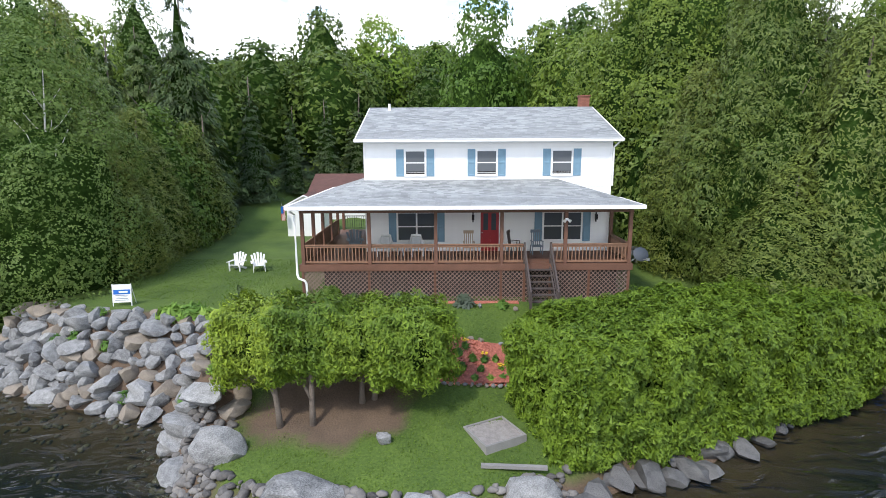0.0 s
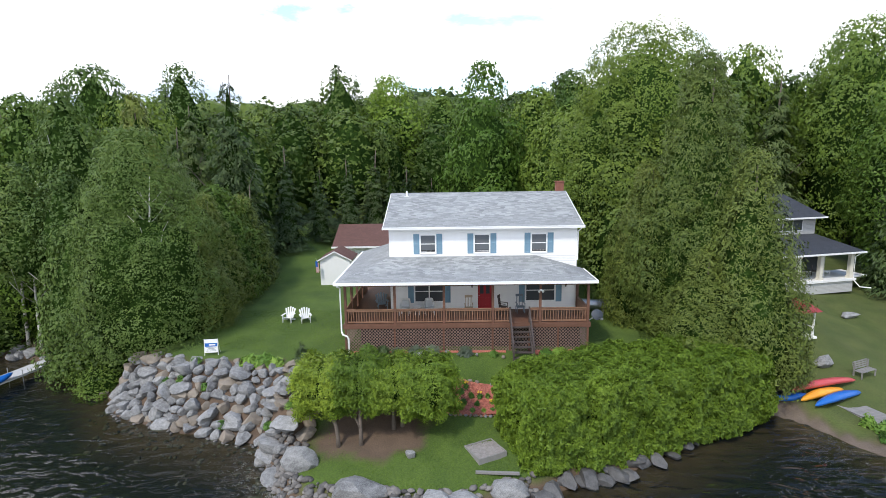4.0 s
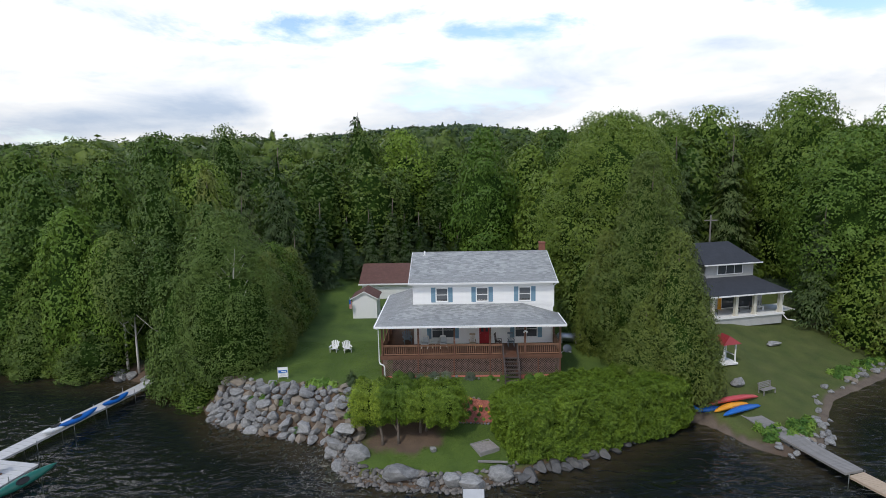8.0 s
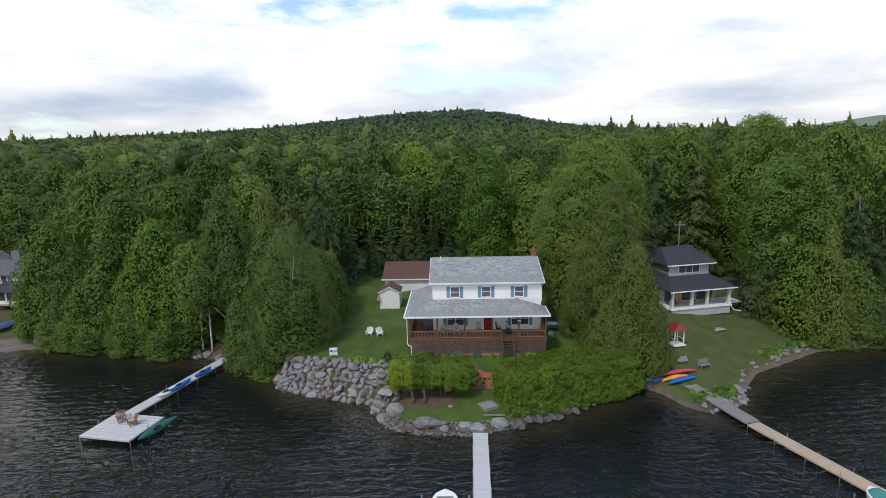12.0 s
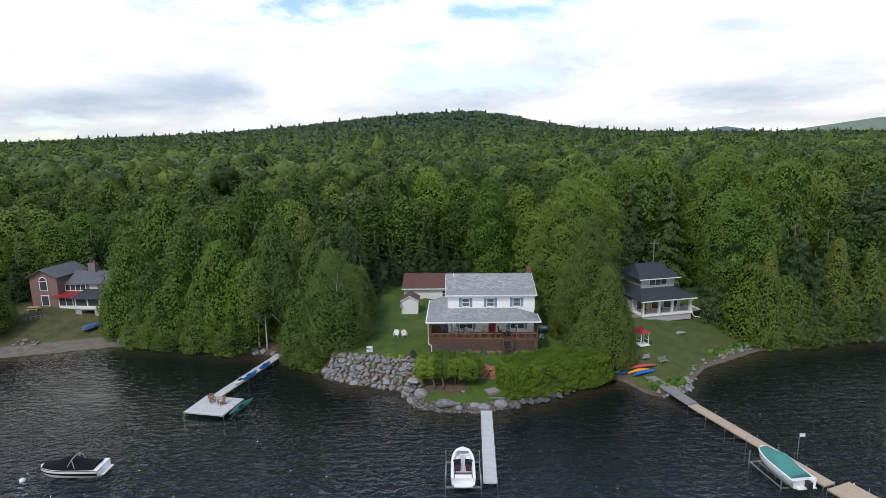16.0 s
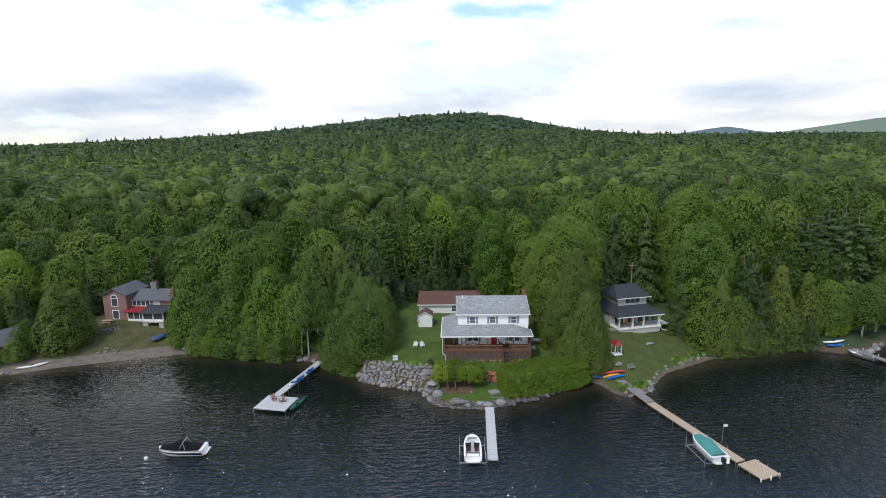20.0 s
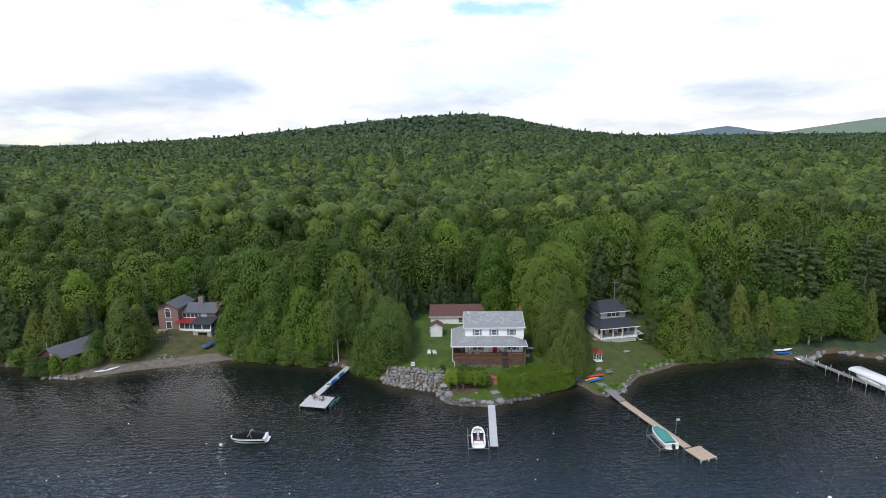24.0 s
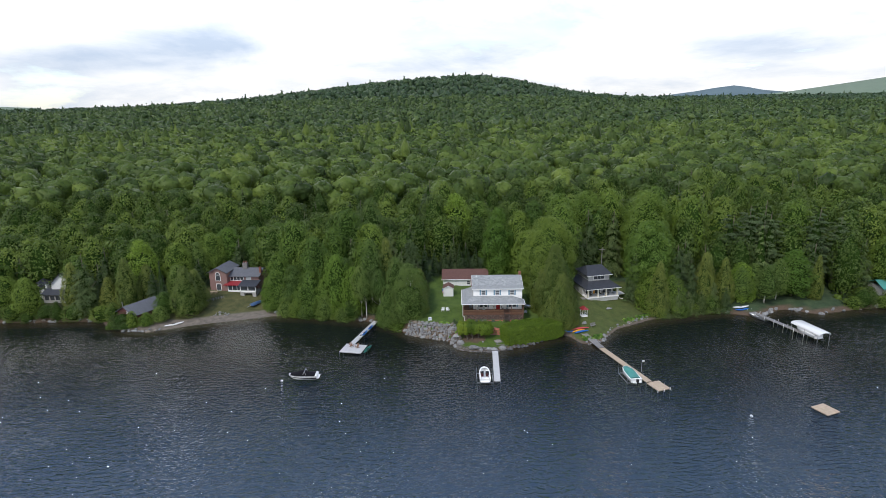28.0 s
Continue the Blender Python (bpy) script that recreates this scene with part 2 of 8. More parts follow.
M_WHITE = courses(mat("white_siding", (0.86, 0.86, 0.85), 0.5, var=0.04, bump=0.03), (radians(90), 0, 0), 0.11, strength=0.5, mortar=0.1)
M_TRIM = mat("white_trim", (0.86, 0.86, 0.85), 0.45, var=0.04, bump=0.03)
M_SHINGLE = courses(mat("grey_shingle", (0.225, 0.236, 0.245), 0.85, var=0.25, scale=1.1, fine=9, bump=0.25, tint=(0.33, 0.342, 0.345)), (0, 0, 0), 0.15, 0.36, mortar=0.13, tone=0.32)
M_SHINGLE_B = courses(mat("brown_shingle", (0.15, 0.075, 0.06), 0.85, var=0.2, scale=1.2, bump=0.25), (0, 0, 0), 0.145, 0.33, mortar=0.09, tone=0.2)
M_SHINGLE_D = courses(mat("dark_shingle", (0.045, 0.05, 0.062), 0.8, var=0.22, scale=1.2, bump=0.25), (0, 0, 0), 0.145, 0.33, mortar=0.09, tone=0.25)
M_SHINGLE_M = courses(mat("mid_grey_shingle", (0.13, 0.135, 0.15), 0.85, var=0.22, scale=1.2, bump=0.25), (0, 0, 0), 0.145, 0.33, mortar=0.09, tone=0.25)
M_SHUTTER = mat("blue_shutter", (0.17, 0.29, 0.38), 0.55, var=0.1, bump=0.05)
# raised tints: reflected sky put into the glass colour, along with curtains and blinds
M_GLASS = glass_mat("window_glass", (0.07, 0.078, 0.088))
M_PANE = glass_mat("curtain_sky_glass", (0.13, 0.14, 0.15))
M_BLIND = mat("window_blind", (0.5, 0.52, 0.53), 0.6, var=0.1, bump=0.05)
M_RED = mat("red_door", (0.36, 0.018, 0.025), 0.4, var=0.1, bump=0.03)
M_WOOD = mat("stained_wood", (0.14, 0.066, 0.042), 0.6, var=0.3, scale=2, fine=25, bump=0.15, dist=0.006)
M_WOOD_L = mat("light_wood_rail", (0.23, 0.125, 0.076), 0.6, var=0.3, scale=2, fine=25, bump=0.15, dist=0.006)
M_LATTICE = mat("lattice_wood", (0.24, 0.165, 0.14), 0.7, var=0.3, scale=3, bump=0.1)
M_STEP = mat("dark_weathered_step", (0.065, 0.05, 0.045), 0.7, var=0.3, bump=0.15)
# near-black colour standing in for shade in hollows and gaps
M_DARK = mat("hollow_shade", (0.02, 0.018, 0.016), 0.9, var=0.2, bump=0.1)
M_BRICK = courses(mat("chimney_brick", (0.28, 0.11, 0.075), 0.85, var=0.25, bump=0.2), (radians(90), 0, 0), 0.075, 0.21, mortar=0.14, tone=0.3)
M_STONE = mat("granite_boulder", (0.15, 0.15, 0.155), 0.9, var=0.7, scale=3.2, fine=26, bump=0.6, dist=0.05, tint=(0.25, 0.25, 0.245))
M_STONE_W = mat("tan_boulder", (0.23, 0.195, 0.155), 0.85, var=0.35, scale=1.5, fine=14, bump=0.55, dist=0.05)
M_WET = mat("wet_boulder", (0.045, 0.045, 0.048), 0.5, var=0.45, scale=1.6, fine=20, bump=0.6, dist=0.05, tint=(0.12, 0.118, 0.115))
M_SEAT = mat("maroon_vinyl", (0.09, 0.025, 0.028), 0.45, var=0.2, bump=0.05)
M_DISH = mat("dark_grey_dish", (0.055, 0.065, 0.08), 0.5, var=0.1, bump=0.03)
M_BARK = mat("brown_bark", (0.13, 0.105, 0.085), 0.9, var=0.4, scale=2, fine=18, bump=0.6, dist=0.03)
M_BIRCH = mat("white_birch_bark", (0.52, 0.5, 0.46), 0.75, var=0.45, scale=3, fine=9, bump=0.3, dist=0.02)
M_MULCH = mat("red_mulch", (0.36, 0.1, 0.07), 0.95, var=0.5, scale=9, fine=45, bump=1.0, dist=0.05, tint=(0.5, 0.17, 0.12))
M_CHIPS = mat("red_bark_chips", (0.3, 0.08, 0.055), 0.9, var=0.2, bump=0.1, island=1.0, tint=(0.58, 0.22, 0.15))
M_DOCK = mat("pale_dock_deck", (0.5, 0.5, 0.5), 0.6, var=0.12, scale=1.5, bump=0.1)
M_PINE = mat("bleached_pine_board", (0.46, 0.36, 0.26), 0.75, var=0.2, scale=2, bump=0.15)
M_GREYW = mat("grey_weathered_wood", (0.24, 0.23, 0.22), 0.8, var=0.25, scale=2, bump=0.15)
M_STEEL = mat("galvanised_steel", (0.45, 0.46, 0.47), 0.4, metal=0.8, var=0.15, bump=0.05)
M_GEL = mat("white_gelcoat", (0.78, 0.78, 0.77), 0.2, var=0.03, bump=0.0)
M_BLACK = mat("black_canvas", (0.014, 0.015, 0.018), 0.6, var=0.25, scale=4, bump=0.15)
M_TEAL = mat("teal_canvas", (0.06, 0.25, 0.22), 0.7, var=0.15, scale=3, bump=0.2)
M_BLUE = mat("blue_plastic", (0.01, 0.12, 0.45), 0.35, var=0.1, bump=0.03)
M_ORANGE = mat("orange_plastic", (0.75, 0.2, 0.02), 0.35, var=0.3, scale=1.2, bump=0.03, tint=(0.8, 0.4, 0.03))
M_REDPL = mat("red_plastic", (0.5, 0.07, 0.08), 0.35, var=0.1, bump=0.03)
M_GREEN = mat("green_canoe", (0.015, 0.13, 0.1), 0.35, var=0.1, bump=0.03)
M_PLWHITE = mat("white_plastic", (0.8, 0.8, 0.79), 0.4, var=0.03, bump=0.0)
M_BLUEGREY = mat("blue_grey_paint", (0.16, 0.2, 0.24), 0.5, var=0.15, bump=0.05)
M_GREYSIDE = courses(mat("pale_grey_siding", (0.5, 0.5, 0.49), 0.6, var=0.05, bump=0.03), (radians(90), 0, 0), 0.12, strength=0.5, mortar=0.1)
M_CREAM = mat("cream_column", (0.68, 0.65, 0.56), 0.55, var=0.06, bump=0.03)
M_CONCRETE = mat("concrete", (0.36, 0.35, 0.33), 0.85, var=0.2, scale=2, bump=0.3)
M_PINKBRICK = courses(mat("pink_brick", (0.31, 0.185, 0.165), 0.85, var=0.22, bump=0.2), (radians(90), 0, 0), 0.075, 0.21, mortar=0.14, tone=0.3)
M_REDROOF = mat("red_metal_roof", (0.28, 0.03, 0.035), 0.45, var=0.15, bump=0.05)
M_CABIN = courses(mat("dark_red_siding", (0.12, 0.04, 0.04), 0.7, var=0.2, bump=0.05), (radians(90), 0, 0), 0.15, strength=0.5, mortar=0.1)
M_CHIM = mat("grey_chimney_stone", (0.2, 0.19, 0.18), 0.9, var=0.4, scale=3, fine=16, bump=0.6, dist=0.04)
M_TARP = mat("blue_tarpaulin", (0.05, 0.1, 0.2), 0.6, var=0.3, scale=3, bump=0.3)
M_GRAVEL = mat("gravel", (0.33, 0.3, 0.28), 0.95, var=0.45, scale=6, fine=55, bump=0.9, dist=0.03)

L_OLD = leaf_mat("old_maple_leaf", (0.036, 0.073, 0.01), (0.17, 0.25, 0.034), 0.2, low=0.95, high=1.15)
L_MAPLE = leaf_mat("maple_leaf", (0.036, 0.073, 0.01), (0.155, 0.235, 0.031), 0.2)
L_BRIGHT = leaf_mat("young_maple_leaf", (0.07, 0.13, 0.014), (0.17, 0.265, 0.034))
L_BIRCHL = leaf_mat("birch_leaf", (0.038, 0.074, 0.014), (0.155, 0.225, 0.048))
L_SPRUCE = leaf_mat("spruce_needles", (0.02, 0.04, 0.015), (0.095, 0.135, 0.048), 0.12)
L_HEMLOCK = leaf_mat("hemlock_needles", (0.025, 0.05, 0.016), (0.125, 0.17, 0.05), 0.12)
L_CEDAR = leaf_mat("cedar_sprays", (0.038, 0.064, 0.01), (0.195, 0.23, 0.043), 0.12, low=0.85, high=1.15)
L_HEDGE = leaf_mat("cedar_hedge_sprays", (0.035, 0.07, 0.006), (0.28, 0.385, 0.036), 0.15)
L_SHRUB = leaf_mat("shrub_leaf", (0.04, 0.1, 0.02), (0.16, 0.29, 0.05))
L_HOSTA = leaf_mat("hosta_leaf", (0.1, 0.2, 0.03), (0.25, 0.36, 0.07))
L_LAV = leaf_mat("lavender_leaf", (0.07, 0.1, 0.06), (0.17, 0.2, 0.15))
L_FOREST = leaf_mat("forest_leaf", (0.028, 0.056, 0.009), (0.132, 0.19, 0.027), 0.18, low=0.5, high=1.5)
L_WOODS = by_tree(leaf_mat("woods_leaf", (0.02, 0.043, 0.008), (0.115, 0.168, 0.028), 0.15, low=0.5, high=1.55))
# near-black green for crown cores: shade between the leaves put into colour
M_HULL = mat("crown_core_shade", (0.014, 0.03, 0.007), 1.0, var=0.4, scale=1.2, fine=6, bump=0.6, dist=0.25, spec=0.0, tint=(0.03, 0.06, 0.012))

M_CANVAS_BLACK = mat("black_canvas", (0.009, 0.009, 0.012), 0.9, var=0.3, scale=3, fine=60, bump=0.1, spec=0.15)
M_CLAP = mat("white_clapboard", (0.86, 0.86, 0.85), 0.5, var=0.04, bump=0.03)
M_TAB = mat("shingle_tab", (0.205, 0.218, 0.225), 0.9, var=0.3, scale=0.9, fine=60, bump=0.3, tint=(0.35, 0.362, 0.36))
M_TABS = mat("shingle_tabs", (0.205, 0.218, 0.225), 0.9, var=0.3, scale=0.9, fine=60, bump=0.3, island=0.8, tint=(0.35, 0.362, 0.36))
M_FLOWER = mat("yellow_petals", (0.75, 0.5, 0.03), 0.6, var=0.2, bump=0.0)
# upper and ridge leaves darker and bluer: slight distance haze put into their colour
L_UPPER = by_tree(leaf_mat("hazed_upper_leaf", (0.018, 0.04, 0.012), (0.09, 0.14, 0.034), 0.15, low=0.6, high=1.35))
L_RIDGE = by_tree(leaf_mat("hazed_ridge_leaf", (0.018, 0.04, 0.018), (0.07, 0.115, 0.046), 0.12, low=0.7, high=1.25))

# ---- building helpers ----
RNG = np.random.default_rng(7)


class Shape:
    """Vertices and faces gathered before they become one mesh."""

    def __init__(self):
        self.v, self.f = [], []

    def add(self, v, f):
        k = len(self.v)
        self.v += [tuple(p) for p in v]
        self.f += [tuple(i + k for i in q) for q in f]
        return self

    def box(self, x0, x1, y0, y1, z0, z1, m=None):
        v = [Vector(p) for p in ((x0, y0, z0), (x1, y0, z0), (x1, y1, z0), (x0, y1, z0), (x0, y0, z1), (x1, y0, z1), (x1, y1, z1), (x0, y1, z1))]
        if m is not None:
            v = [m @ p for p in v]
        return self.add(v, ((0, 3, 2, 1), (4, 5, 6, 7), (0, 1, 5, 4), (1, 2, 6, 5), (2, 3, 7, 6), (3, 0, 4, 7)))

    def beam(self, a, b, w, h=None, up=(0, 0, 1)):
        """A square bar from a to b."""
        a, b = Vector(a), Vector(b)
        h = h or w
        d = b - a
        m = d.to_track_quat("Y", "Z").to_matrix().to_4x4()
        m.translation = a
        return self.box(-w / 2, w / 2, 0, d.length, -h / 2, h / 2, m)

    def tube(self, pts, radii, sides=8, cap=True):
        pts = [Vector(p) for p in pts]
        k = len(self.v)
        for i, p in enumerate(pts):
            d = (pts[min(i + 1, len(pts) - 1)] - pts[max(i - 1, 0)]).normalized()
            q = d.to_track_quat("Z", "Y")
            r = radii[i] if hasattr(radii, "__len__") else radii
            for s in range(sides):
                a = 2 * math.pi * s / sides
                self.v.append(tuple(p + q @ Vector((r * math.cos(a), r * math.sin(a), 0))))
        for i in range(len(pts) - 1):
            for s in range(sides):
                s2 = (s + 1) % sides
                self.f.append((k + i * sides + s, k + i * sides + s2, k + (i + 1) * sides + s2, k + (i + 1) * sides + s))
        if cap:
            self.f.append(tuple(k + s for s in reversed(range(sides))))
            self.f.append(tuple(k + (len(pts) - 1) * sides + s for s in range(sides)))
        return self

    def slab(self, corners, thick):
        """A sheet through the corners, thick downwards along z."""
        n = len(corners)
        v = [tuple(c) for c in corners] + [(c[0], c[1], c[2] - thick) for c in corners]
        f = [tuple(range(n)), tuple(reversed(range(n, 2 * n)))]
        f += [(i, i + n, (i + 1) % n + n, (i + 1) % n) for i in range(n)]
        return self.add(v, f)

    def loft(self, rings, close=True):
        """Skin over rings of equal length."""
        n, k = len(rings[0]), len(self.v)
        for r in rings:
            self.v += [tuple(p) for p in r]
        for i in range(len(rings) - 1):
            for s in range(n if close else n - 1):
                s2 = (s + 1) % n
                self.f.append((k + i * n + s, k + i * n + s2, k + (i + 1) * n + s2, k + (i + 1) * n + s))
        return self

    def mesh(self, name, smooth=False):
        me = bpy.data.meshes.new(name)
        me.from_pydata(self.v, [], self.f)
        me.validate()
        if smooth:
            me.polygons.foreach_set("use_smooth", [True] * len(me.polygons))
        me.update()
        return me


def part(name, shape, material, parent=None, label="", smooth=False, at=None, bevel=0.0):
    """ONE mesh object, under a thing or a part when parent is given."""
    me = shape if isinstance(shape, bpy.types.Mesh) else shape.mesh(name, smooth)
    if not me.materials:
        me.materials.append(material)
    ob = new(name, me)
    if at is not None:
        ob.matrix_basis = at
    if parent:
        ob.parent = parent
    if label:
        ob["label"] = label
    if bevel:
        b = ob.modifiers.new("bevel", "BEVEL")
        b.width, b.segments, b.limit_method = bevel, 2, "ANGLE"
    return ob


def thing(name, at, label, category, group="", kind=""):
    ob = new(name)
    ob.matrix_basis = at
    ob.empty_display_size = 0.2
    return tagged(ob, label, category, group, kind)


def fast_mesh(name, v, f):
    """A mesh from arrays: v (n,3), f (m,k)."""
    me = bpy.data.meshes.new(name)
    v, f = np.asarray(v, np.float32), np.asarray(f, np.int32)
    m, k = f.shape
    me.vertices.add(len(v)), me.loops.add(m * k), me.polygons.add(m)
    me.vertices.foreach_set("co", v.ravel())
    me.loops.foreach_set("vertex_index", f.ravel())
    me.polygons.foreach_set("loop_start", np.arange(0, m * k, k, dtype=np.int32))
    me.update(calc_edges=True)
    return me


def unit(a):
    return a / np.maximum(np.linalg.norm(a, axis=-1, keepdims=True), 1e-6)


def leaf_tris(c, nrm, size, rng, spread=0.7, long=1.0, along=None):
    """One small pointed blade of foliage at each centre, facing roughly along nrm."""
    n = len(c)
    nn = unit(nrm + rng.normal(0, spread, (n, 3)))
    ref = along + rng.normal(0, 0.35, (n, 3)) if along is not None else rng.normal(0, 1, (n, 3))
    u = unit(ref - (ref * nn).sum(1, keepdims=True) * nn)
    w = np.cross(nn, u)
    s = (size * rng.uniform(0.6, 1.4, n))[:, None]
    v = np.stack([c - u * s * 0.5 * long - w * s * 0.42, c - u * s * 0.4 * long + w * s * 0.42, c + u * s * 0.6 * long - nn * s * 0.2], 1).reshape(-1, 3)
    return v, np.arange(3 * n).reshape(n, 3)


def stack(*parts):
    vs, fs, k = [], [], 0
    for v, f in parts:
        vs.append(v), fs.append(f + k)
        k += len(v)
    return np.concatenate(vs), np.concatenate(fs)

# ---- ground, lake bed and water ----
SHORE = [(-4000, 900), (-700, 120), (-300, 25), (-135, 5), (-113, 6), (-107, 6), (-98, -1), (-90, -1.5), (-80, 2.8), (-69, 6.2), (-60, 9.2), (-52, 8.5), (-44, 7),
         (-33, 4.5), (-26, 0), (-22.3, -4.6), (-17.5, -6.6), (-14.2, -7.6), (-12.5, -8.1), (-11.9, -9.2), (-11.1, -11.0), (-10, -12.7), (-7.5, -13.8), (-2, -14.3), (2, -12.7), (6.3, -11.0), (9.5, -8.9), (12.6, -6.7), (15.4, -4.9), (17.0, -5.5),
         (18.0, -7.0), (18.9, -9.4), (20.4, -10.8), (23.0, -10.2), (25.2, -8.6), (26.5, -6.0), (29.9, -1.7), (40.4, 4.6), (49.6, 7), (60, 10), (69, 6.3), (78, 12), (86, 7.8), (95, 10.7), (107, 12.6), (300, 50), (900, 170), (4000, 900)]
SX, SY = np.array([p[0] for p in SHORE], float), np.array([p[1] for p in SHORE], float)


def ease(a, b, t):
    t = np.clip((t - a) / (b - a), 0, 1)
    return t * t * (3 - 2 * t)


def bank_width(x):
    """How far the stone bank leans back, against its widest part."""
    return np.interp(x, [-22, -18.5, -14, -12.2], [0.62, 0.62, 0.84, 1.0])


def ground(x, y):
    """Height of the land (or lake bed) above the lake."""
    x, y = np.asarray(x, float), np.asarray(y, float)
    d = y - np.interp(x, SX, SY)
    bed = np.interp(-d, [0, 1.5, 8, 30, 120], [0, -0.25, -1.1, -4.5, -12])
    bench = np.interp(d, [0, 0.7, 2.0, 6.3, 8.2, 9.6, 16, 38, 60, 100], [0.0, 0.55, 0.75, 1.45, 2.6, 3.25, 3.35, 3.5, 6.8, 12])
    bank = np.interp(d / bank_width(x), [0, 0.6, 3.6, 4.6, 14, 34, 60, 100], [0.0, 0.4, 2.75, 3.05, 3.35, 3.5, 6.8, 12])
    flat = np.interp(d, [0, 2, 5, 16, 26, 60, 100], [0.0, 0.22, 0.6, 2.9, 3.8, 7.5, 12])
    wood = np.interp(d, [0, 1, 4, 20, 60, 100], [0.0, 0.5, 1.2, 3.2, 7.5, 12])
    wb = ease(-11.2, -9.4, x) * (1 - ease(0.0, 4.5, x))
    wk = ease(-25, -21, x) * (1 - ease(15, 19.5, x))
    home = bench * wb + bank * (1 - wb)
    wf = np.maximum(ease(16, 20, x) * (1 - ease(42, 48, x)), ease(-90, -84, x) * (1 - ease(-62, -56, x)))
    land = wood * (1 - wf) + flat * wf
    land = home * wk + land * (1 - wk)
    far = np.interp(d, [0, 100, 300, 550, 1000, 1800, 4200], [0, 0, 6, 14, 29, 47, 55])
    hill = 81 * np.exp(-((x - 30) / np.where(x > 30, 300, 640)) ** 2 - ((y - 1840) / 620) ** 2) + 5 * np.exp(-((x + 600) / 420) ** 2 - ((y - 1100) / 420) ** 2)
    land = land + far + hill * ease(80, 500, d)
    return np.where(d > 0, land, bed) + np.where(y < -900, 0.06 * np.maximum(-900 - y, 0) + 12 * (1 - ease(-915, -900, y)), 0)


def gz(x, y):
    return float(ground(x, y))


def axis(dense, steps, far):
    """Grid lines: fine inside, coarser outwards."""
    a, b, s = dense
    mid = list(np.arange(a, b + s / 2, s))
    out, st = [], s
    p = b
    while p < far[1]:
        st *= steps
        p += st
        out.append(p)
    lo, st, p = [], s, a
    while p > far[0]:
        st *= steps
        p -= st
        lo.append(p)
    return np.array(lo[::-1] + mid + out)


gx, gy = axis((-34, 46, 0.55), 1.08, (-4500, 4500)), axis((-17, 26, 0.55), 1.07, (-4500, 4800))
GX, GY = np.meshgrid(gx, gy)
GZ = ground(GX, GY)
bumps = np.sin(GX * 1.7 + np.sin(GY * 1.1)) * np.cos(GY * 1.9 + np.sin(GX * 0.7)) * 0.03
GZ = GZ + np.where(GZ > 0.1, bumps, bumps * 0.5)
nx, ny = len(gx), len(gy)
idx = np.arange(nx * ny).reshape(ny, nx)
quads = np.stack([idx[:-1, :-1], idx[:-1, 1:], idx[1:, 1:], idx[1:, :-1]], -1).reshape(-1, 4)
g_me = fast_mesh("ground", np.stack([GX, GY, GZ], -1).reshape(-1, 3), quads)


def inside(x, y, x0, x1, y0, y1, soft=1.5):
    return ease(x0 - soft, x0 + soft, x) * (1 - ease(x1 - soft, x1 + soft, x)) * ease(y0 - soft, y0 + soft, y) * (1 - ease(y1 - soft, y1 + soft, y))


GD = GY - np.interp(GX, SX, SY)
lawn = np.maximum.reduce([
    inside(GX, GY, -21, 15, -14.5, 33, 1.0) * ease(0.3, 0.8, GD),
    inside(GX, GY, 18, 41, -8.6, 26, 1.5) * ease(0.7, 1.7, GD),
    inside(GX, GY, -98, -55, 4, 26, 2) * ease(4.0, 6.0, GD)])
litter = 1 - ease(0.6, 1.25, ((GX + 6.2) / 3.0) ** 2 + ((GY + 9.1) / 2.3) ** 2 - 0.22 * np.sin(GX * 2.6 + GY * 1.9))
lawn = lawn * (1 - litter)
sand = np.maximum.reduce([inside(GX, GY, -96, -56, -9, 14, 2) * (1 - ease(4.2, 5.6, GD)) * ease(-3, 0, GD),
                          0.5 * inside(GX, GY, 15, 46, -10, 9, 1) * (1 - ease(0.8, 1.9, GD)) * ease(-3, 0, GD)])
wallzone = inside(GX, GY, -24, -9.5, -14, 0, 0.4) * (1 - ease(4.4, 4.9, GD / bank_width(GX)))
lawn = lawn * (1 - wallzone) * (1 - ease(2.5, 4, GX) * (1 - ease(15, 17, GX)) * (1 - ease(4.6, 5.6, GD)))
wooded = np.maximum.reduce([ease(7, 14, GD) * (1 - np.maximum(lawn, sand)), 0.85 * inside(GX, GY, 56, 130, -2, 60, 3) * ease(0.8, 2.2, GD), 0.8 * inside(GX, GY, -57, -24, -2, 40, 2) * ease(1.2, 3.0, GD), 1 - ease(-950, -900, GY)])
for nm, arr in (("lawn", lawn), ("sand", sand), ("wooded", wooded), ("dry", np.maximum(inside(GX, GY, -98, -55, 4, 26, 2) * ease(4.0, 5.5, GD), 0.55 * inside(GX, GY, 18, 41, -8.6, 26, 1.5) * ease(0.7, 1.7, GD))), ("deep", ease(0.1, 0.7, -GZ))):
    at = g_me.attributes.new(nm, "FLOAT", "POINT")
    at.data.foreach_set("value", arr.astype(np.float32).ravel())
g_me.polygons.foreach_set("use_smooth", [True] * len(g_me.polygons))

m_ground = mat("turf_and_soil", (0.1, 0.068, 0.045), 0.95, var=0.45, scale=1.2, fine=16, bump=0.7, dist=0.05)
gn, gl = m_ground.node_tree.nodes, m_ground.node_tree.links
soil = gn["Principled BSDF"].inputs["Base Color"].links[0].from_socket


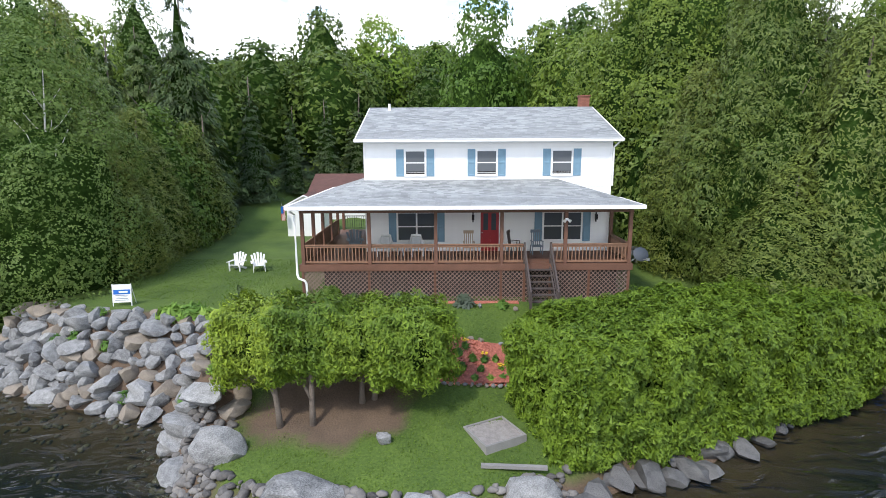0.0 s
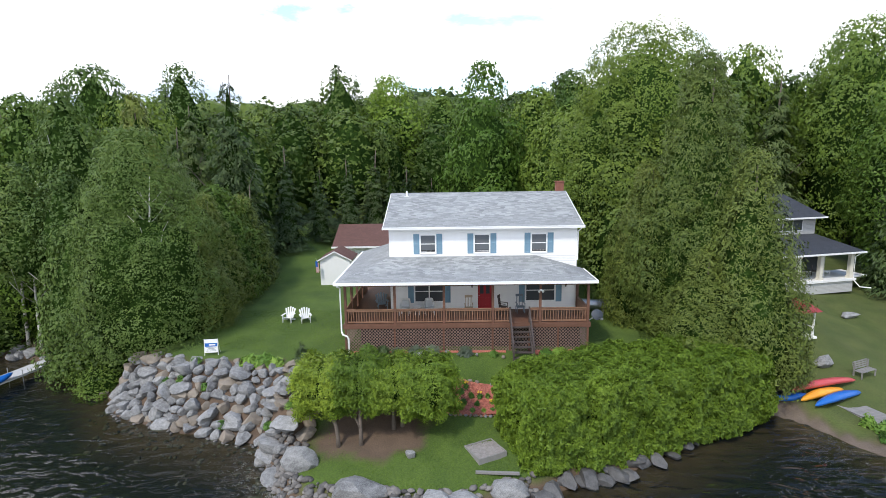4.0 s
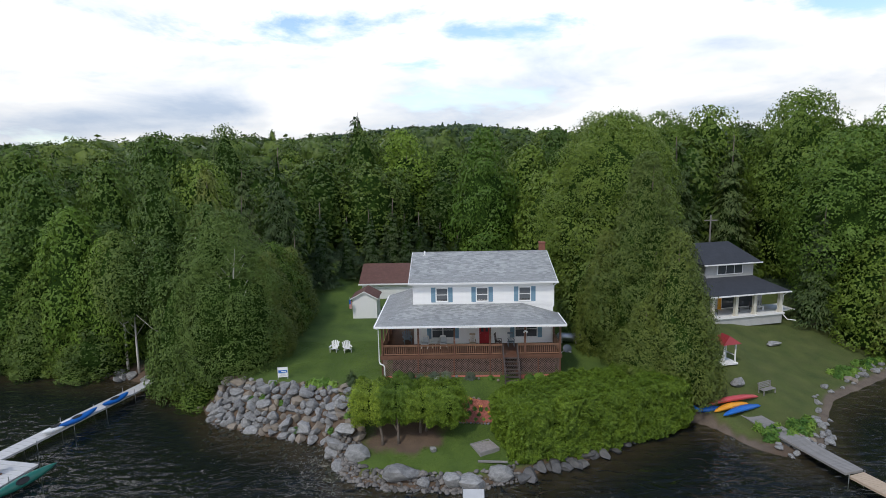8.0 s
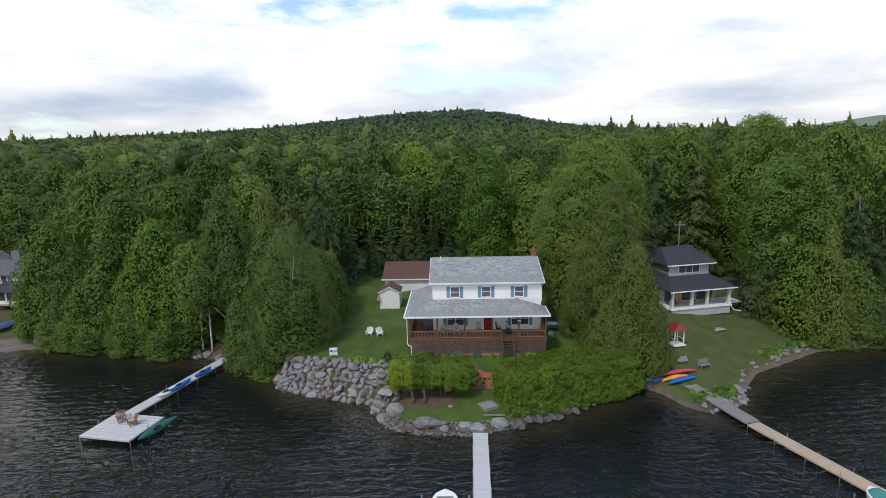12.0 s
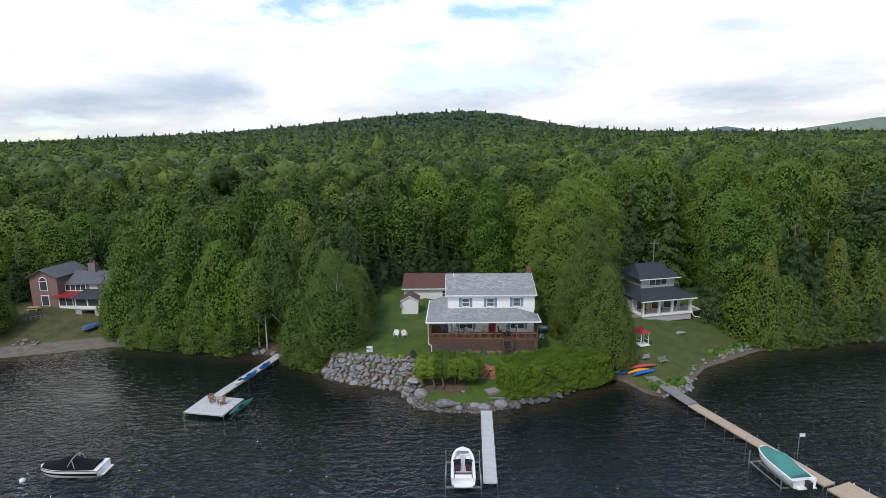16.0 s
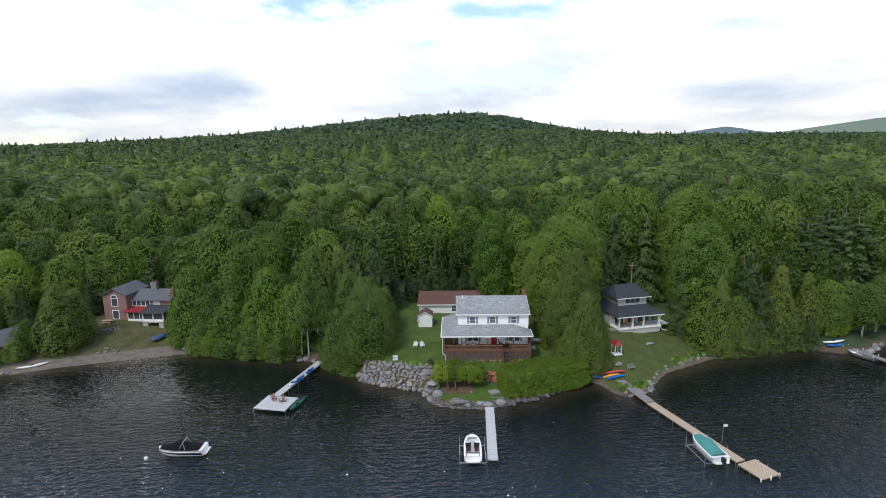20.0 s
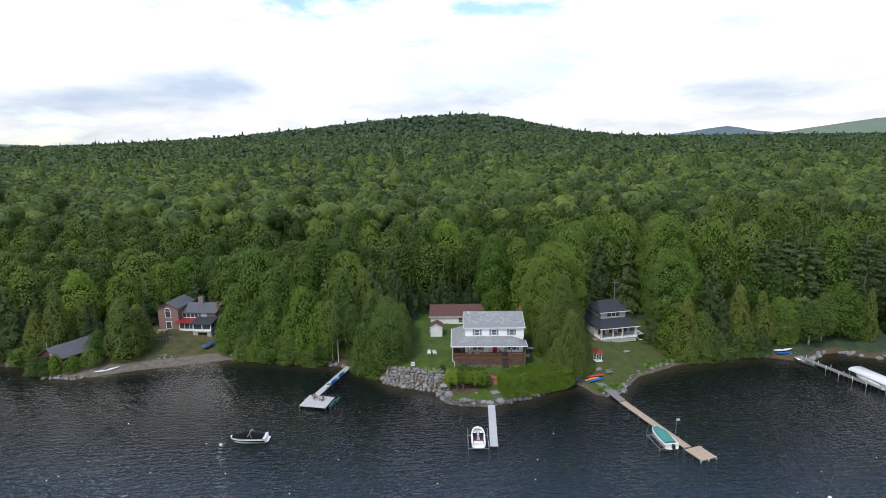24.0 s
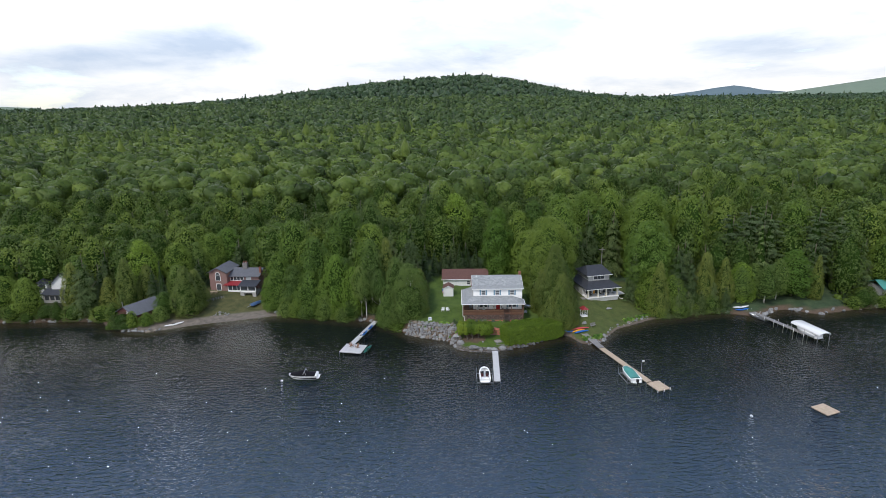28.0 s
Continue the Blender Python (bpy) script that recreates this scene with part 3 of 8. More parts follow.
def ground_layer(under, mask, lo, hi, scale, fine, edge=0.35):
    a = gn.new("ShaderNodeAttribute")
    a.attribute_name = mask
    tc = gn.new("ShaderNodeTexCoord")
    n1, n2 = gn.new("ShaderNodeTexNoise"), gn.new("ShaderNodeTexNoise")
    n1.inputs["Scale"].default_value, n2.inputs["Scale"].default_value = scale, fine
    n1.inputs["Detail"].default_value, n2.inputs["Detail"].default_value = 5, 3
    gl.new(tc.outputs["Object"], n1.inputs["Vector"]), gl.new(tc.outputs["Object"], n2.inputs["Vector"])
    s = gn.new("ShaderNodeMath")
    s.operation = "ADD"
    gl.new(n1.outputs["Fac"], s.inputs[0]), gl.new(n2.outputs["Fac"], s.inputs[1])
    mr = gn.new("ShaderNodeMapRange")
    mr.inputs["From Min"].default_value, mr.inputs["From Max"].default_value = 0.7, 1.35
    gl.new(s.outputs[0], mr.inputs["Value"])
    col = gn.new("ShaderNodeMixRGB")
    col.inputs[1].default_value, col.inputs[2].default_value = (*lo, 1), (*hi, 1)
    gl.new(mr.outputs[0], col.inputs[0])
    k = gn.new("ShaderNodeMath")
    k.operation = "MULTIPLY_ADD"
    k.inputs[1].default_value = 1 + edge
    gl.new(a.outputs["Fac"], k.inputs[0])
    jit = gn.new("ShaderNodeMath")
    jit.operation = "MULTIPLY"
    jit.inputs[1].default_value = -edge
    gl.new(n2.outputs["Fac"], jit.inputs[0]), gl.new(jit.outputs[0], k.inputs[2])
    mx = gn.new("ShaderNodeMixRGB")
    k.use_clamp = True
    gl.new(k.outputs[0], mx.inputs[0]), gl.new(under, mx.inputs[1]), gl.new(col.outputs[0], mx.inputs[2])
    return mx.outputs[0]


layer = ground_layer(soil, "sand", (0.105, 0.09, 0.073), (0.23, 0.195, 0.158), 0.8, 25)
layer = ground_layer(layer, "lawn", (0.036, 0.072, 0.008), (0.1, 0.155, 0.022), 0.5, 11)
layer = ground_layer(layer, "dry", (0.035, 0.047, 0.011), (0.125, 0.115, 0.042), 0.6, 14, 0.2)
layer = ground_layer(layer, "wooded", (0.018, 0.036, 0.014), (0.05, 0.09, 0.035), 0.05, 0.5)
# bed darkens with depth: light lost in the water is put into its colour
layer = ground_layer(layer, "deep", (0.004, 0.007, 0.004), (0.011, 0.015, 0.009), 0.2, 2.0, 0.2)
gl.new(layer, gn["Principled BSDF"].inputs["Base Color"])
tagged(part("ground", g_me, m_ground), "mown lawn, forest floor, sandy beaches and stony lake bed", "ground", kind="structure")

m_water = bpy.data.materials.new("lake_water")
m_water.use_nodes = True
n, l = m_water.node_tree.nodes, m_water.node_tree.links
n.remove(n["Principled BSDF"])
tc = n.new("ShaderNodeTexCoord")
mp = n.new("ShaderNodeMapping")
mp.inputs["Scale"].default_value, mp.inputs["Rotation"].default_value = (0.62, 1.1, 1), (0, 0, radians(-10))
l.new(tc.outputs["Object"], mp.inputs["Vector"])
w1, w2 = n.new("ShaderNodeTexNoise"), n.new("ShaderNodeTexNoise")
w1.inputs["Scale"].default_value, w1.inputs["Detail"].default_value, w1.inputs["Distortion"].default_value = 1.1, 1.6, 1.1
w2.inputs["Scale"].default_value, w2.inputs["Detail"].default_value = 0.035, 3
l.new(mp.outputs[0], w1.inputs["Vector"]), l.new(tc.outputs["Object"], w2.inputs["Vector"])
mr = n.new("ShaderNodeMapRange")
mr.inputs["From Min"].default_value, mr.inputs["From Max"].default_value, mr.inputs["To Min"].default_value, mr.inputs["To Max"].default_value = 0.35, 0.65, 0.5, 1.0
l.new(w2.outputs["Fac"], mr.inputs["Value"])
crest = n.new("ShaderNodeTexWave")
crest.bands_direction, crest.wave_profile = "Y", "SIN"
for key, value in (("Scale", 0.3), ("Distortion", 4.5), ("Detail", 2.0), ("Detail Scale", 2.2), ("Detail Roughness", 0.55)):
    crest.inputs[key].default_value = value
mc = n.new("ShaderNodeMapping")
mc.inputs["Scale"].default_value, mc.inputs["Rotation"].default_value = (0.75, 1.0, 1), (0, 0, radians(-6))
l.new(tc.outputs["Object"], mc.inputs["Vector"]), l.new(mc.outputs[0], crest.inputs["Vector"])
both, hgt = n.new("ShaderNodeMath"), n.new("ShaderNodeMath")
both.operation, hgt.operation = "MULTIPLY_ADD", "MULTIPLY"
both.inputs[1].default_value = 0.12
l.new(crest.outputs["Fac"], both.inputs[0]), l.new(w1.outputs["Fac"], both.inputs[2])
l.new(both.outputs[0], hgt.inputs[0]), l.new(mr.outputs[0], hgt.inputs[1])
bp, lee, calm, place_y = n.new("ShaderNodeBump"), n.new("ShaderNodeMapRange"), n.new("ShaderNodeMath"), n.new("ShaderNodeSeparateXYZ")
l.new(tc.outputs["Object"], place_y.inputs[0]), l.new(place_y.outputs["Y"], lee.inputs["Value"])
for key, value in (("From Min", -11), ("From Max", -31), ("To Min", 0.22), ("To Max", 1.0)):
    lee.inputs[key].default_value = value
calm.operation = "MULTIPLY"
l.new(hgt.outputs[0], calm.inputs[0]), l.new(lee.outputs[0], calm.inputs[1])
bp.inputs["Strength"].default_value, bp.inputs["Distance"].default_value = 1.0, 1.05
l.new(calm.outputs[0], bp.inputs["Height"])
# blue diffuse colour, stronger offshore: deep water's scatter plus sky reflection put into it
body, bm_mix = n.new("ShaderNodeBsdfDiffuse"), n.new("ShaderNodeMixShader")
body.inputs["Color"].default_value, bm_mix.inputs[0].default_value = (0.05, 0.085, 0.132, 1), 0.2
off_y, offshore_sky_mix = n.new("ShaderNodeSeparateXYZ"), n.new("ShaderNodeMapRange")
l.new(tc.outputs["Object"], off_y.inputs[0]), l.new(off_y.outputs["Y"], offshore_sky_mix.inputs["Value"])
for key, value in (("From Min", -14), ("From Max", -72), ("To Min", 0.05), ("To Max", 0.74)):
    offshore_sky_mix.inputs[key].default_value = value
offshore_sky_mix.interpolation_type = "SMOOTHSTEP"
l.new(offshore_sky_mix.outputs[0], bm_mix.inputs[0])
gloss, clear, fres, ms = n.new("ShaderNodeBsdfGlossy"), n.new("ShaderNodeBsdfTransparent"), n.new("ShaderNodeFresnel"), n.new("ShaderNodeMixShader")
gloss.inputs["Roughness"].default_value = 0.015
clear.inputs["Color"].default_value = (0.6, 0.62, 0.46, 1)
fres.inputs["IOR"].default_value = 1.33
l.new(bp.outputs[0], gloss.inputs["Normal"]), l.new(bp.outputs[0], fres.inputs["Normal"])
l.new(fres.outputs[0], ms.inputs[0]), l.new(clear.outputs[0], bm_mix.inputs[1]), l.new(body.outputs[0], bm_mix.inputs[2]), l.new(bm_mix.outputs[0], ms.inputs[1]), l.new(gloss.outputs[0], ms.inputs[2])
l.new(ms.outputs[0], n["Material Output"].inputs["Surface"])
tagged(part("water", Shape().add([(-4400, -4400, 0), (4400, -4400, 0), (4400, 1200, 0), (-4400, 1200, 0)], [(0, 1, 2, 3)]), m_water), "dark rippled lake water", "lake", kind="structure")


# distant ridges beyond the woods; haze is put into their base colours
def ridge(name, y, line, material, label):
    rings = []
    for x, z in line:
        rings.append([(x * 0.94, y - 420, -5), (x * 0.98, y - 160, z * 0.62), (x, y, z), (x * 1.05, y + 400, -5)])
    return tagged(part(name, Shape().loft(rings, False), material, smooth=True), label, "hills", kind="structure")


m_far = mat("far_blue_haze_ridge", (0.1, 0.15, 0.17), 1.0, var=0.12, scale=0.004, fine=0.03, bump=0)
m_far2 = mat("far_green_haze_ridge", (0.15, 0.2, 0.14), 1.0, var=0.12, scale=0.004, fine=0.03, bump=0)
ridge("backdrop_ridge", 3500, [(1000, 40), (1240, 92), (1470, 118), (1600, 138), (1710, 150), (1800, 138), (1890, 120), (2140, 96), (2500, 80)], m_far, "blue-green ridge in the distance with haze painted in")
ridge("backdrop_ridge", 2700, [(900, 30), (1013, 64), (1233, 68), (1420, 78), (1610, 97), (1874, 131), (2052, 154), (2400, 175), (2900, 150)], m_far2, "green ridge in the distance with haze painted in")
ridge("backdrop_ridge", 2700, [(-3200, 120), (-2700, 108), (-2362, 96), (-2186, 87), (-1986, 54), (-1700, 20)], m_far2, "green ridge in the distance with haze painted in")

# ---- trees ----
ROUND = ((0, 0.12, 0.3, 0.55, 0.78, 0.92, 1.0), (0.55, 0.82, 1.0, 0.97, 0.74, 0.44, 0.12))
TALL = ((0, 0.1, 0.3, 0.55, 0.8, 1.0), (0.5, 0.82, 1.0, 0.86, 0.5, 0.1))
BUSHY = ((0, 0.1, 0.35, 0.6, 0.82, 1.0), (0.86, 1.0, 0.97, 0.82, 0.52, 0.12))
SPIRE = ((0, 0.08, 0.25, 0.5, 0.75, 0.92, 1.0), (0.72, 0.95, 1.0, 0.74, 0.4, 0.15, 0.03))


def crown_lobes(h, r, lobes, per, size, rng, base=0.1, form=ROUND, flat=0.85, long=1.1, hang=0.0, rough=0.12):
    """A closed crown of overlapping lobes, like a cauliflower; leaves lie on what shows of each lobe."""
    pu = (np.arange(lobes) + rng.uniform(0, 1, lobes)) / lobes
    grid = np.linspace(0, 1, 60)
    area = np.cumsum(np.interp(grid, *form) + 0.1)
    u = np.interp(pu * area[-1], area, grid)
    u[-1] = 0.97
    az = np.arange(lobes) * 2.39996 + rng.normal(0, 0.3, lobes)
    prof = np.interp(u, *form)
    apart = math.sqrt(2 * math.pi * r * h * (1 - base) * 0.75 / lobes)
    lr = np.minimum(0.78 * apart * rng.uniform(0.72, 1.3, lobes), r * (0.22 + 0.6 * prof))
    reach = np.maximum(r * prof * rng.uniform(0.86, 1.06, lobes) - 0.6 * lr, 0.0)
    out = np.stack([np.cos(az), np.sin(az), np.zeros(lobes)], 1)
    cen = out * reach[:, None]
    cen[:, 2] = np.minimum(h * (base + (1 - base) * u), h - lr * flat * 0.9)
    e = unit(rng.normal(0, 1, (lobes, per, 3)) + 0.4 * out[:, None, :] + np.array([0, 0, 0.15]))
    ph = rng.uniform(0, 6.28, (lobes, 1, 3))
    lump = 1 + rough * np.sin(e[..., :1] * 7 + ph[..., :1]) * np.cos(e[..., 1:2] * 7 + ph[..., 1:2]) + rough * 0.8 * np.sin(e[..., 2:] * 9 + ph[..., 2:] + e[..., :1] * 6)
    p = cen[:, None, :] + e * lump * lr[:, None, None] * rng.uniform(0.84, 1.04, (lobes, per, 1)) * np.array([1, 1, flat])
    p, e = p.reshape(-1, 3), e.reshape(-1, 3)
    own = np.repeat(np.arange(lobes), per)
    near = np.full(len(p), 9.0)
    for i in range(lobes):
        k = np.linalg.norm((p - cen[i]) / (lr[i] * np.array([1, 1, flat])), axis=1)
        near = np.where(own == i, near, np.minimum(near, k))
    keep = (near > 0.76) & (p[:, 2] > 0.05)
    p, e = p[keep], e[keep]
    along = e * 0.6 + np.array([0, 0, -hang]) if hang else None
    nrm = e * 0.9 + unit(p * np.array([1, 1, 0])) * 0.35 + np.array([0, 0, 0.4])
    return leaf_tris(p, nrm, size, rng, 0.33, long, along)


def crown_boughs(h, r, boughs, per, size, rng, base=0.06, power=0.8, droop=0.3, rise=0.0, long=2.2, bare=0.15, blunt=0.0):
    """Separate boughs all the way up a conifer, each a flat feathered spray."""
    u = 1 - np.sqrt(rng.uniform(0.0, 1, boughs))
    u = np.sort(np.clip(u * 1.02, 0, 0.99))
    az = np.arange(boughs) * 2.39996 + rng.normal(0, 0.4, boughs)
    ln = r * (np.maximum(1 - u, blunt * np.sqrt(np.clip(1 - u, 0, 1))) ** power) * rng.uniform(0.6, 1.12, boughs)
    ln = np.maximum(ln, 0.05 * r)
    f = rng.uniform(bare, 1.0, (boughs, per)) ** 0.75
    side = rng.uniform(-1, 1, (boughs, per)) * (0.1 + 0.3 * np.sin(np.pi * np.clip(f, 0.05, 1)) ** 0.8) * ln[:, None] * 0.8
    cx, sx = np.cos(az)[:, None], np.sin(az)[:, None]
    z = h * (base + (1 - base) * u)[:, None] + ln[:, None] * (rise * f - droop * f ** 2) - np.abs(side) * 0.35 + rng.normal(0, 0.1, (boughs, per))
    p = np.stack([cx * f * ln[:, None] - sx * side, sx * f * ln[:, None] + cx * side, np.maximum(z, 0.1)], -1).reshape(-1, 3)
    out = np.broadcast_to(np.stack([cx, sx, np.zeros_like(cx)], -1), (boughs, per, 3)).reshape(-1, 3)
    sz = np.repeat(size * (0.55 + 0.45 * ln / r), per)
    along = out + np.array([0, 0, -droop * 1.2])
    return leaf_tris(p, out * 0.75 + np.array([0, 0, 0.9]), sz, rng, 0.35, long, along)


def hull(fn, seg=10, rings=8):
    """A closed dark inner body: fn(u) gives (radius, height)."""
    v, f = [], []
    for i in range(rings):
        r, z = fn(i / (rings - 1))
        for s in range(seg):
            a = 2 * math.pi * s / seg
            v.append((r * math.cos(a), r * math.sin(a), z))
    for i in range(rings - 1):
        for s in range(seg):
            f.append((i * seg + s, i * seg + (s + 1) % seg, (i + 1) * seg + (s + 1) % seg, (i + 1) * seg + s))
    return np.array(v), np.array(f)


def trunk_shape(h, r, rng, lean=0.0, limbs=6, top=0.8, spread=0.3):
    s = Shape()
    bend = rng.uniform(-1, 1, 2) * 0.03 * h + np.array([lean, 0])
    pts = [(bend[0] * k * k, bend[1] * k * k, h * top * k - 0.3 * (k == 0)) for k in (0, 0.12, 0.3, 0.5, 0.75, 1)]
    s.tube(pts, [r * 1.35, r, r * 0.85, r * 0.68, r * 0.4, r * 0.1], 8)
    for i in range(limbs):
        k = rng.uniform(0.3, 0.85)
        a = rng.uniform(0, 2 * math.pi)
        o = Vector((bend[0] * k * k, bend[1] * k * k, h * top * k))
        ln = h * spread * (1.1 - k) * rng.uniform(0.6, 1.1)
        d = Vector((math.cos(a), math.sin(a), 0.7))
        s.tube([o, o + d * ln * 0.5, o + d * ln + Vector((0, 0, ln * 0.25))], [r * 0.4 * (1.1 - k), r * 0.25 * (1.1 - k), 0.015], 5)
    return s


def tree_kind(name, crown, leaf, bark, h, r, label, category="tree", inner=None, lean=0.0, limbs=6, top=0.8, trunk_r=None):
    """A prototype: a thing with a trunk and a crown, to be copied."""
    rng = np.random.default_rng(len(bpy.data.meshes) + 11)
    ob = thing(name, pose(0, 0, -400), label, category)
    part("trunk", trunk_shape(h, trunk_r or (0.1 + 0.012 * h), rng, lean, limbs, top), bark, ob, smooth=True)
    v, q = crown
    part("crown", fast_mesh("crown", v, q), leaf, ob)
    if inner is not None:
        # added dark body, so gaps in the crown look shaded
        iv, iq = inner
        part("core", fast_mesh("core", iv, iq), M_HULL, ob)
    return ob


R = np.random.default_rng
KINDS = {}
def round_core(h, r, base, form, up=0.95, k=0.74):
    """A dark core standing for the shade inside a crown, up to a share of its height."""
    return hull(lambda u: (r * k * float(np.interp(u * up / 0.9, *form)) * (1 if u < 0.99 else 0.1), h * (base + (1 - base) * (0.03 + (up - 0.03) * u))), 10, 8)


def cone_core(h, r, lo=0.08, hi=0.9, k=0.42):
    return hull(lambda u: (r * k * (1 - u) + 0.04, h * (lo + (hi - lo) * u)), 8, 5)


def leafy(name, h, r, lobes, per, size, seed, base, form, leaf, bark, label, solid=0.95, flat=0.85, long=1.1, hang=0.0, rough=0.12, **trunk):
    """A tree whose crown is made of lobes."""
    return tree_kind(name, crown_lobes(h, r, lobes, per, size, R(seed), base, form, flat, long, hang, rough), leaf, bark, h, r, label, inner=round_core(h, r, base, form, solid) if solid else None, **trunk)


KINDS["maple"] = [leafy("maple_tree", 14, 4.6, 46, 300, 0.28, i, 0.1, form, L_MAPLE, M_BARK, "tall green broadleaf tree in full summer leaf") for i, form in ((1, ROUND), (2, ROUND), (3, TALL))]
KINDS["full"] = [leafy("maple_tree", 12, 4.4, 52, 270, 0.25, i, 0.0, BUSHY, leaf, M_BARK, "leafy green tree with foliage down to the ground") for i, leaf in ((31, L_MAPLE), (32, L_BIRCHL))]
KINDS["fresh"] = [leafy("maple_tree", 12, 4.2, 50, 270, 0.24, 33, 0.0, BUSHY, L_BRIGHT, M_BARK, "light green leafy tree with foliage down to the ground")]
KINDS["bright"] = [leafy("maple_tree", 14, 4.4, 40, 330, 0.25, i, 0.05, TALL, L_BRIGHT, M_BARK, "yellow-green young maple tree in layered leaf", flat=0.55, rough=0.2, solid=0.75) for i in (4, 5)]
KINDS["oldmaple"] = [leafy("maple_tree", 22, 7.4, 95, per, size, i, 0.05, ROUND, L_OLD, M_BARK, "large rounded maple tree in dense summer leaf", solid=0.86, trunk_r=0.36) for i, per, size in ((41, 1250, 0.15), (42, 420, 0.26))]
KINDS["birch"] = [leafy("birch_tree", 15, 3.4, 50, 260, 0.2, i, 0.2, TALL, L_BIRCHL, M_BIRCH, "birch tree with white bark and airy leaves", rough=0.22, limbs=9, trunk_r=0.17, lean=lean) for i, lean in ((6, 1.0), (7, -1.2))]
KINDS["shorebirch"] = [leafy("birch_tree", 15, 4.8, 80, 1000, 0.115, 37, 0.0, BUSHY, L_BIRCHL, M_BIRCH, "broad birch with white limbs and leaves hanging to the shore", solid=0.6, rough=0.22, limbs=16, trunk_r=0.13, lean=0.9, top=0.8)]
KINDS["tallbirch"] = [leafy("birch_tree", 15, 2.8, 34, 240, 0.2, 36, 0.42, TALL, L_BIRCHL, M_BIRCH, "slender birch with a bare white trunk leaning over the shore", rough=0.22, limbs=5, trunk_r=0.15, lean=1.0)]
KINDS["spruce"] = [tree_kind("spruce_tree", crown_boughs(18, 3.6, 230, 40, 0.18, R(i), 0.03, 0.9, 0.3), L_SPRUCE, M_BARK, 18, 3, "dark green spruce tree with tiered boughs", inner=cone_core(18, 3.6), limbs=0, top=0.97) for i in (8, 9)]
KINDS["hemlock"] = [tree_kind("hemlock_tree", crown_boughs(18, 4.6, 240, 44, 0.22, R(i), 0.06, 0.72, 0.42, 0.12, 2.0, 0.12, 0.25), L_HEMLOCK, M_BARK, 18, 4, "tall green hemlock tree with drooping boughs", inner=cone_core(18, 4.6), limbs=3, top=0.96) for i in (10, 11)]
KINDS["cedar"] = [leafy("cedar_tree", 10, 2.6, 110, 170, 0.13, i, 0.0, SPIRE, L_CEDAR, M_BARK, "dense olive-green cedar tree", flat=1.35, long=2.0, hang=-0.5, rough=0.2, limbs=0, top=0.95) for i in (12, 13)]
KINDS["nearcedar"] = [leafy("cedar_tree", 10, 2.6, 90, 700, 0.072, 46 + i, 0.0, SPIRE, L_CEDAR, M_BARK, "dense olive-green cedar tree", flat=1.2, long=1.9, hang=-0.4, rough=0.22, limbs=0, top=0.95) for i in (0, 1)]
KINDS["tallcedar"] = [leafy("cedar_tree", 19, 5.0, 150, 900, 0.095, 45, 0.02, SPIRE, L_CEDAR, M_BARK, "tall broad cedar with drooping olive-green sprays", flat=0.9, long=1.9, hang=0.35, rough=0.22, limbs=4, top=0.95, trunk_r=0.3)]
KINDS["pine"] = [tree_kind("pine_tree", crown_boughs(22, 5.2, 150, 50, 0.26, R(i), 0.22, 0.5, 0.12, 0.1, 1.6, 0.25, 0.5), L_SPRUCE, M_BARK, 22, 4, "tall dark pine tree with open branches", limbs=4, top=0.96, inner=cone_core(22, 5.2, 0.3, 0.92, 0.4)) for i in (14, 19)]
KINDS["mid"] = [leafy("woodland_tree", 13, 4.2, 24, 190, 0.38, i, 0.08, form, L_FOREST, M_BARK, "broadleaf woodland tree in summer leaf", rough=0.16, limbs=2) for i, form in ((15, ROUND), (16, ROUND), (17, TALL), (20, ROUND))]
KINDS["midspruce"] = [tree_kind("spruce_tree", crown_boughs(16, 3.6, 90, 24, 0.33, R(18), 0.05, 0.8, 0.3, 0.0, 1.8), L_HEMLOCK, M_BARK, 16, 3, "dark green woodland spruce", inner=cone_core(16, 3.6, 0.06, 0.9, 0.5), limbs=0, top=0.97)]
PROTO_H = {"tallbirch": 15, "full": 12, "fresh": 12, "maple": 14, "oldmaple": 22, "bright": 14, "birch": 15, "shorebirch": 15, "spruce": 18, "hemlock": 18, "cedar": 10, "tallcedar": 19, "nearcedar": 10, "pine": 22, "mid": 13, "midspruce": 16}
PROTO_R = {"tallbirch": 2.8, "full": 4.4, "fresh": 4.2, "maple": 4.6, "oldmaple": 7.4, "bright": 4.4, "birch": 3.6, "shorebirch": 4.8, "spruce": 3.6, "hemlock": 4.6, "cedar": 2.6, "tallcedar": 5.0, "nearcedar": 2.6, "pine": 5.2, "mid": 4.2, "midspruce": 3.6}
TREES = []


def plant(kind, x, y, top=None, height=None, radius=None, turn=None, sink=0.0, variant=None, group="woodland trees"):
    """Copies a tree so that it is height tall, or reaches the level top."""
    k = len(TREES)
    z = gz(x, y) - sink
    h = height or (top - z)
    s = h / PROTO_H[kind]
    w = (radius / PROTO_R[kind]) if radius else s
    src = KINDS[kind][k % len(KINDS[kind]) if variant is None else variant]
    m = pose(x, y, z, 0, 0, (k * 137.5) % 360 if turn is None else turn)
    ob = copy_thing(src, m)
    ob.scale = (w, w, s)
    ob["group"] = group
    TREES.append((x, y, radius or w * PROTO_R[kind]))
    return ob


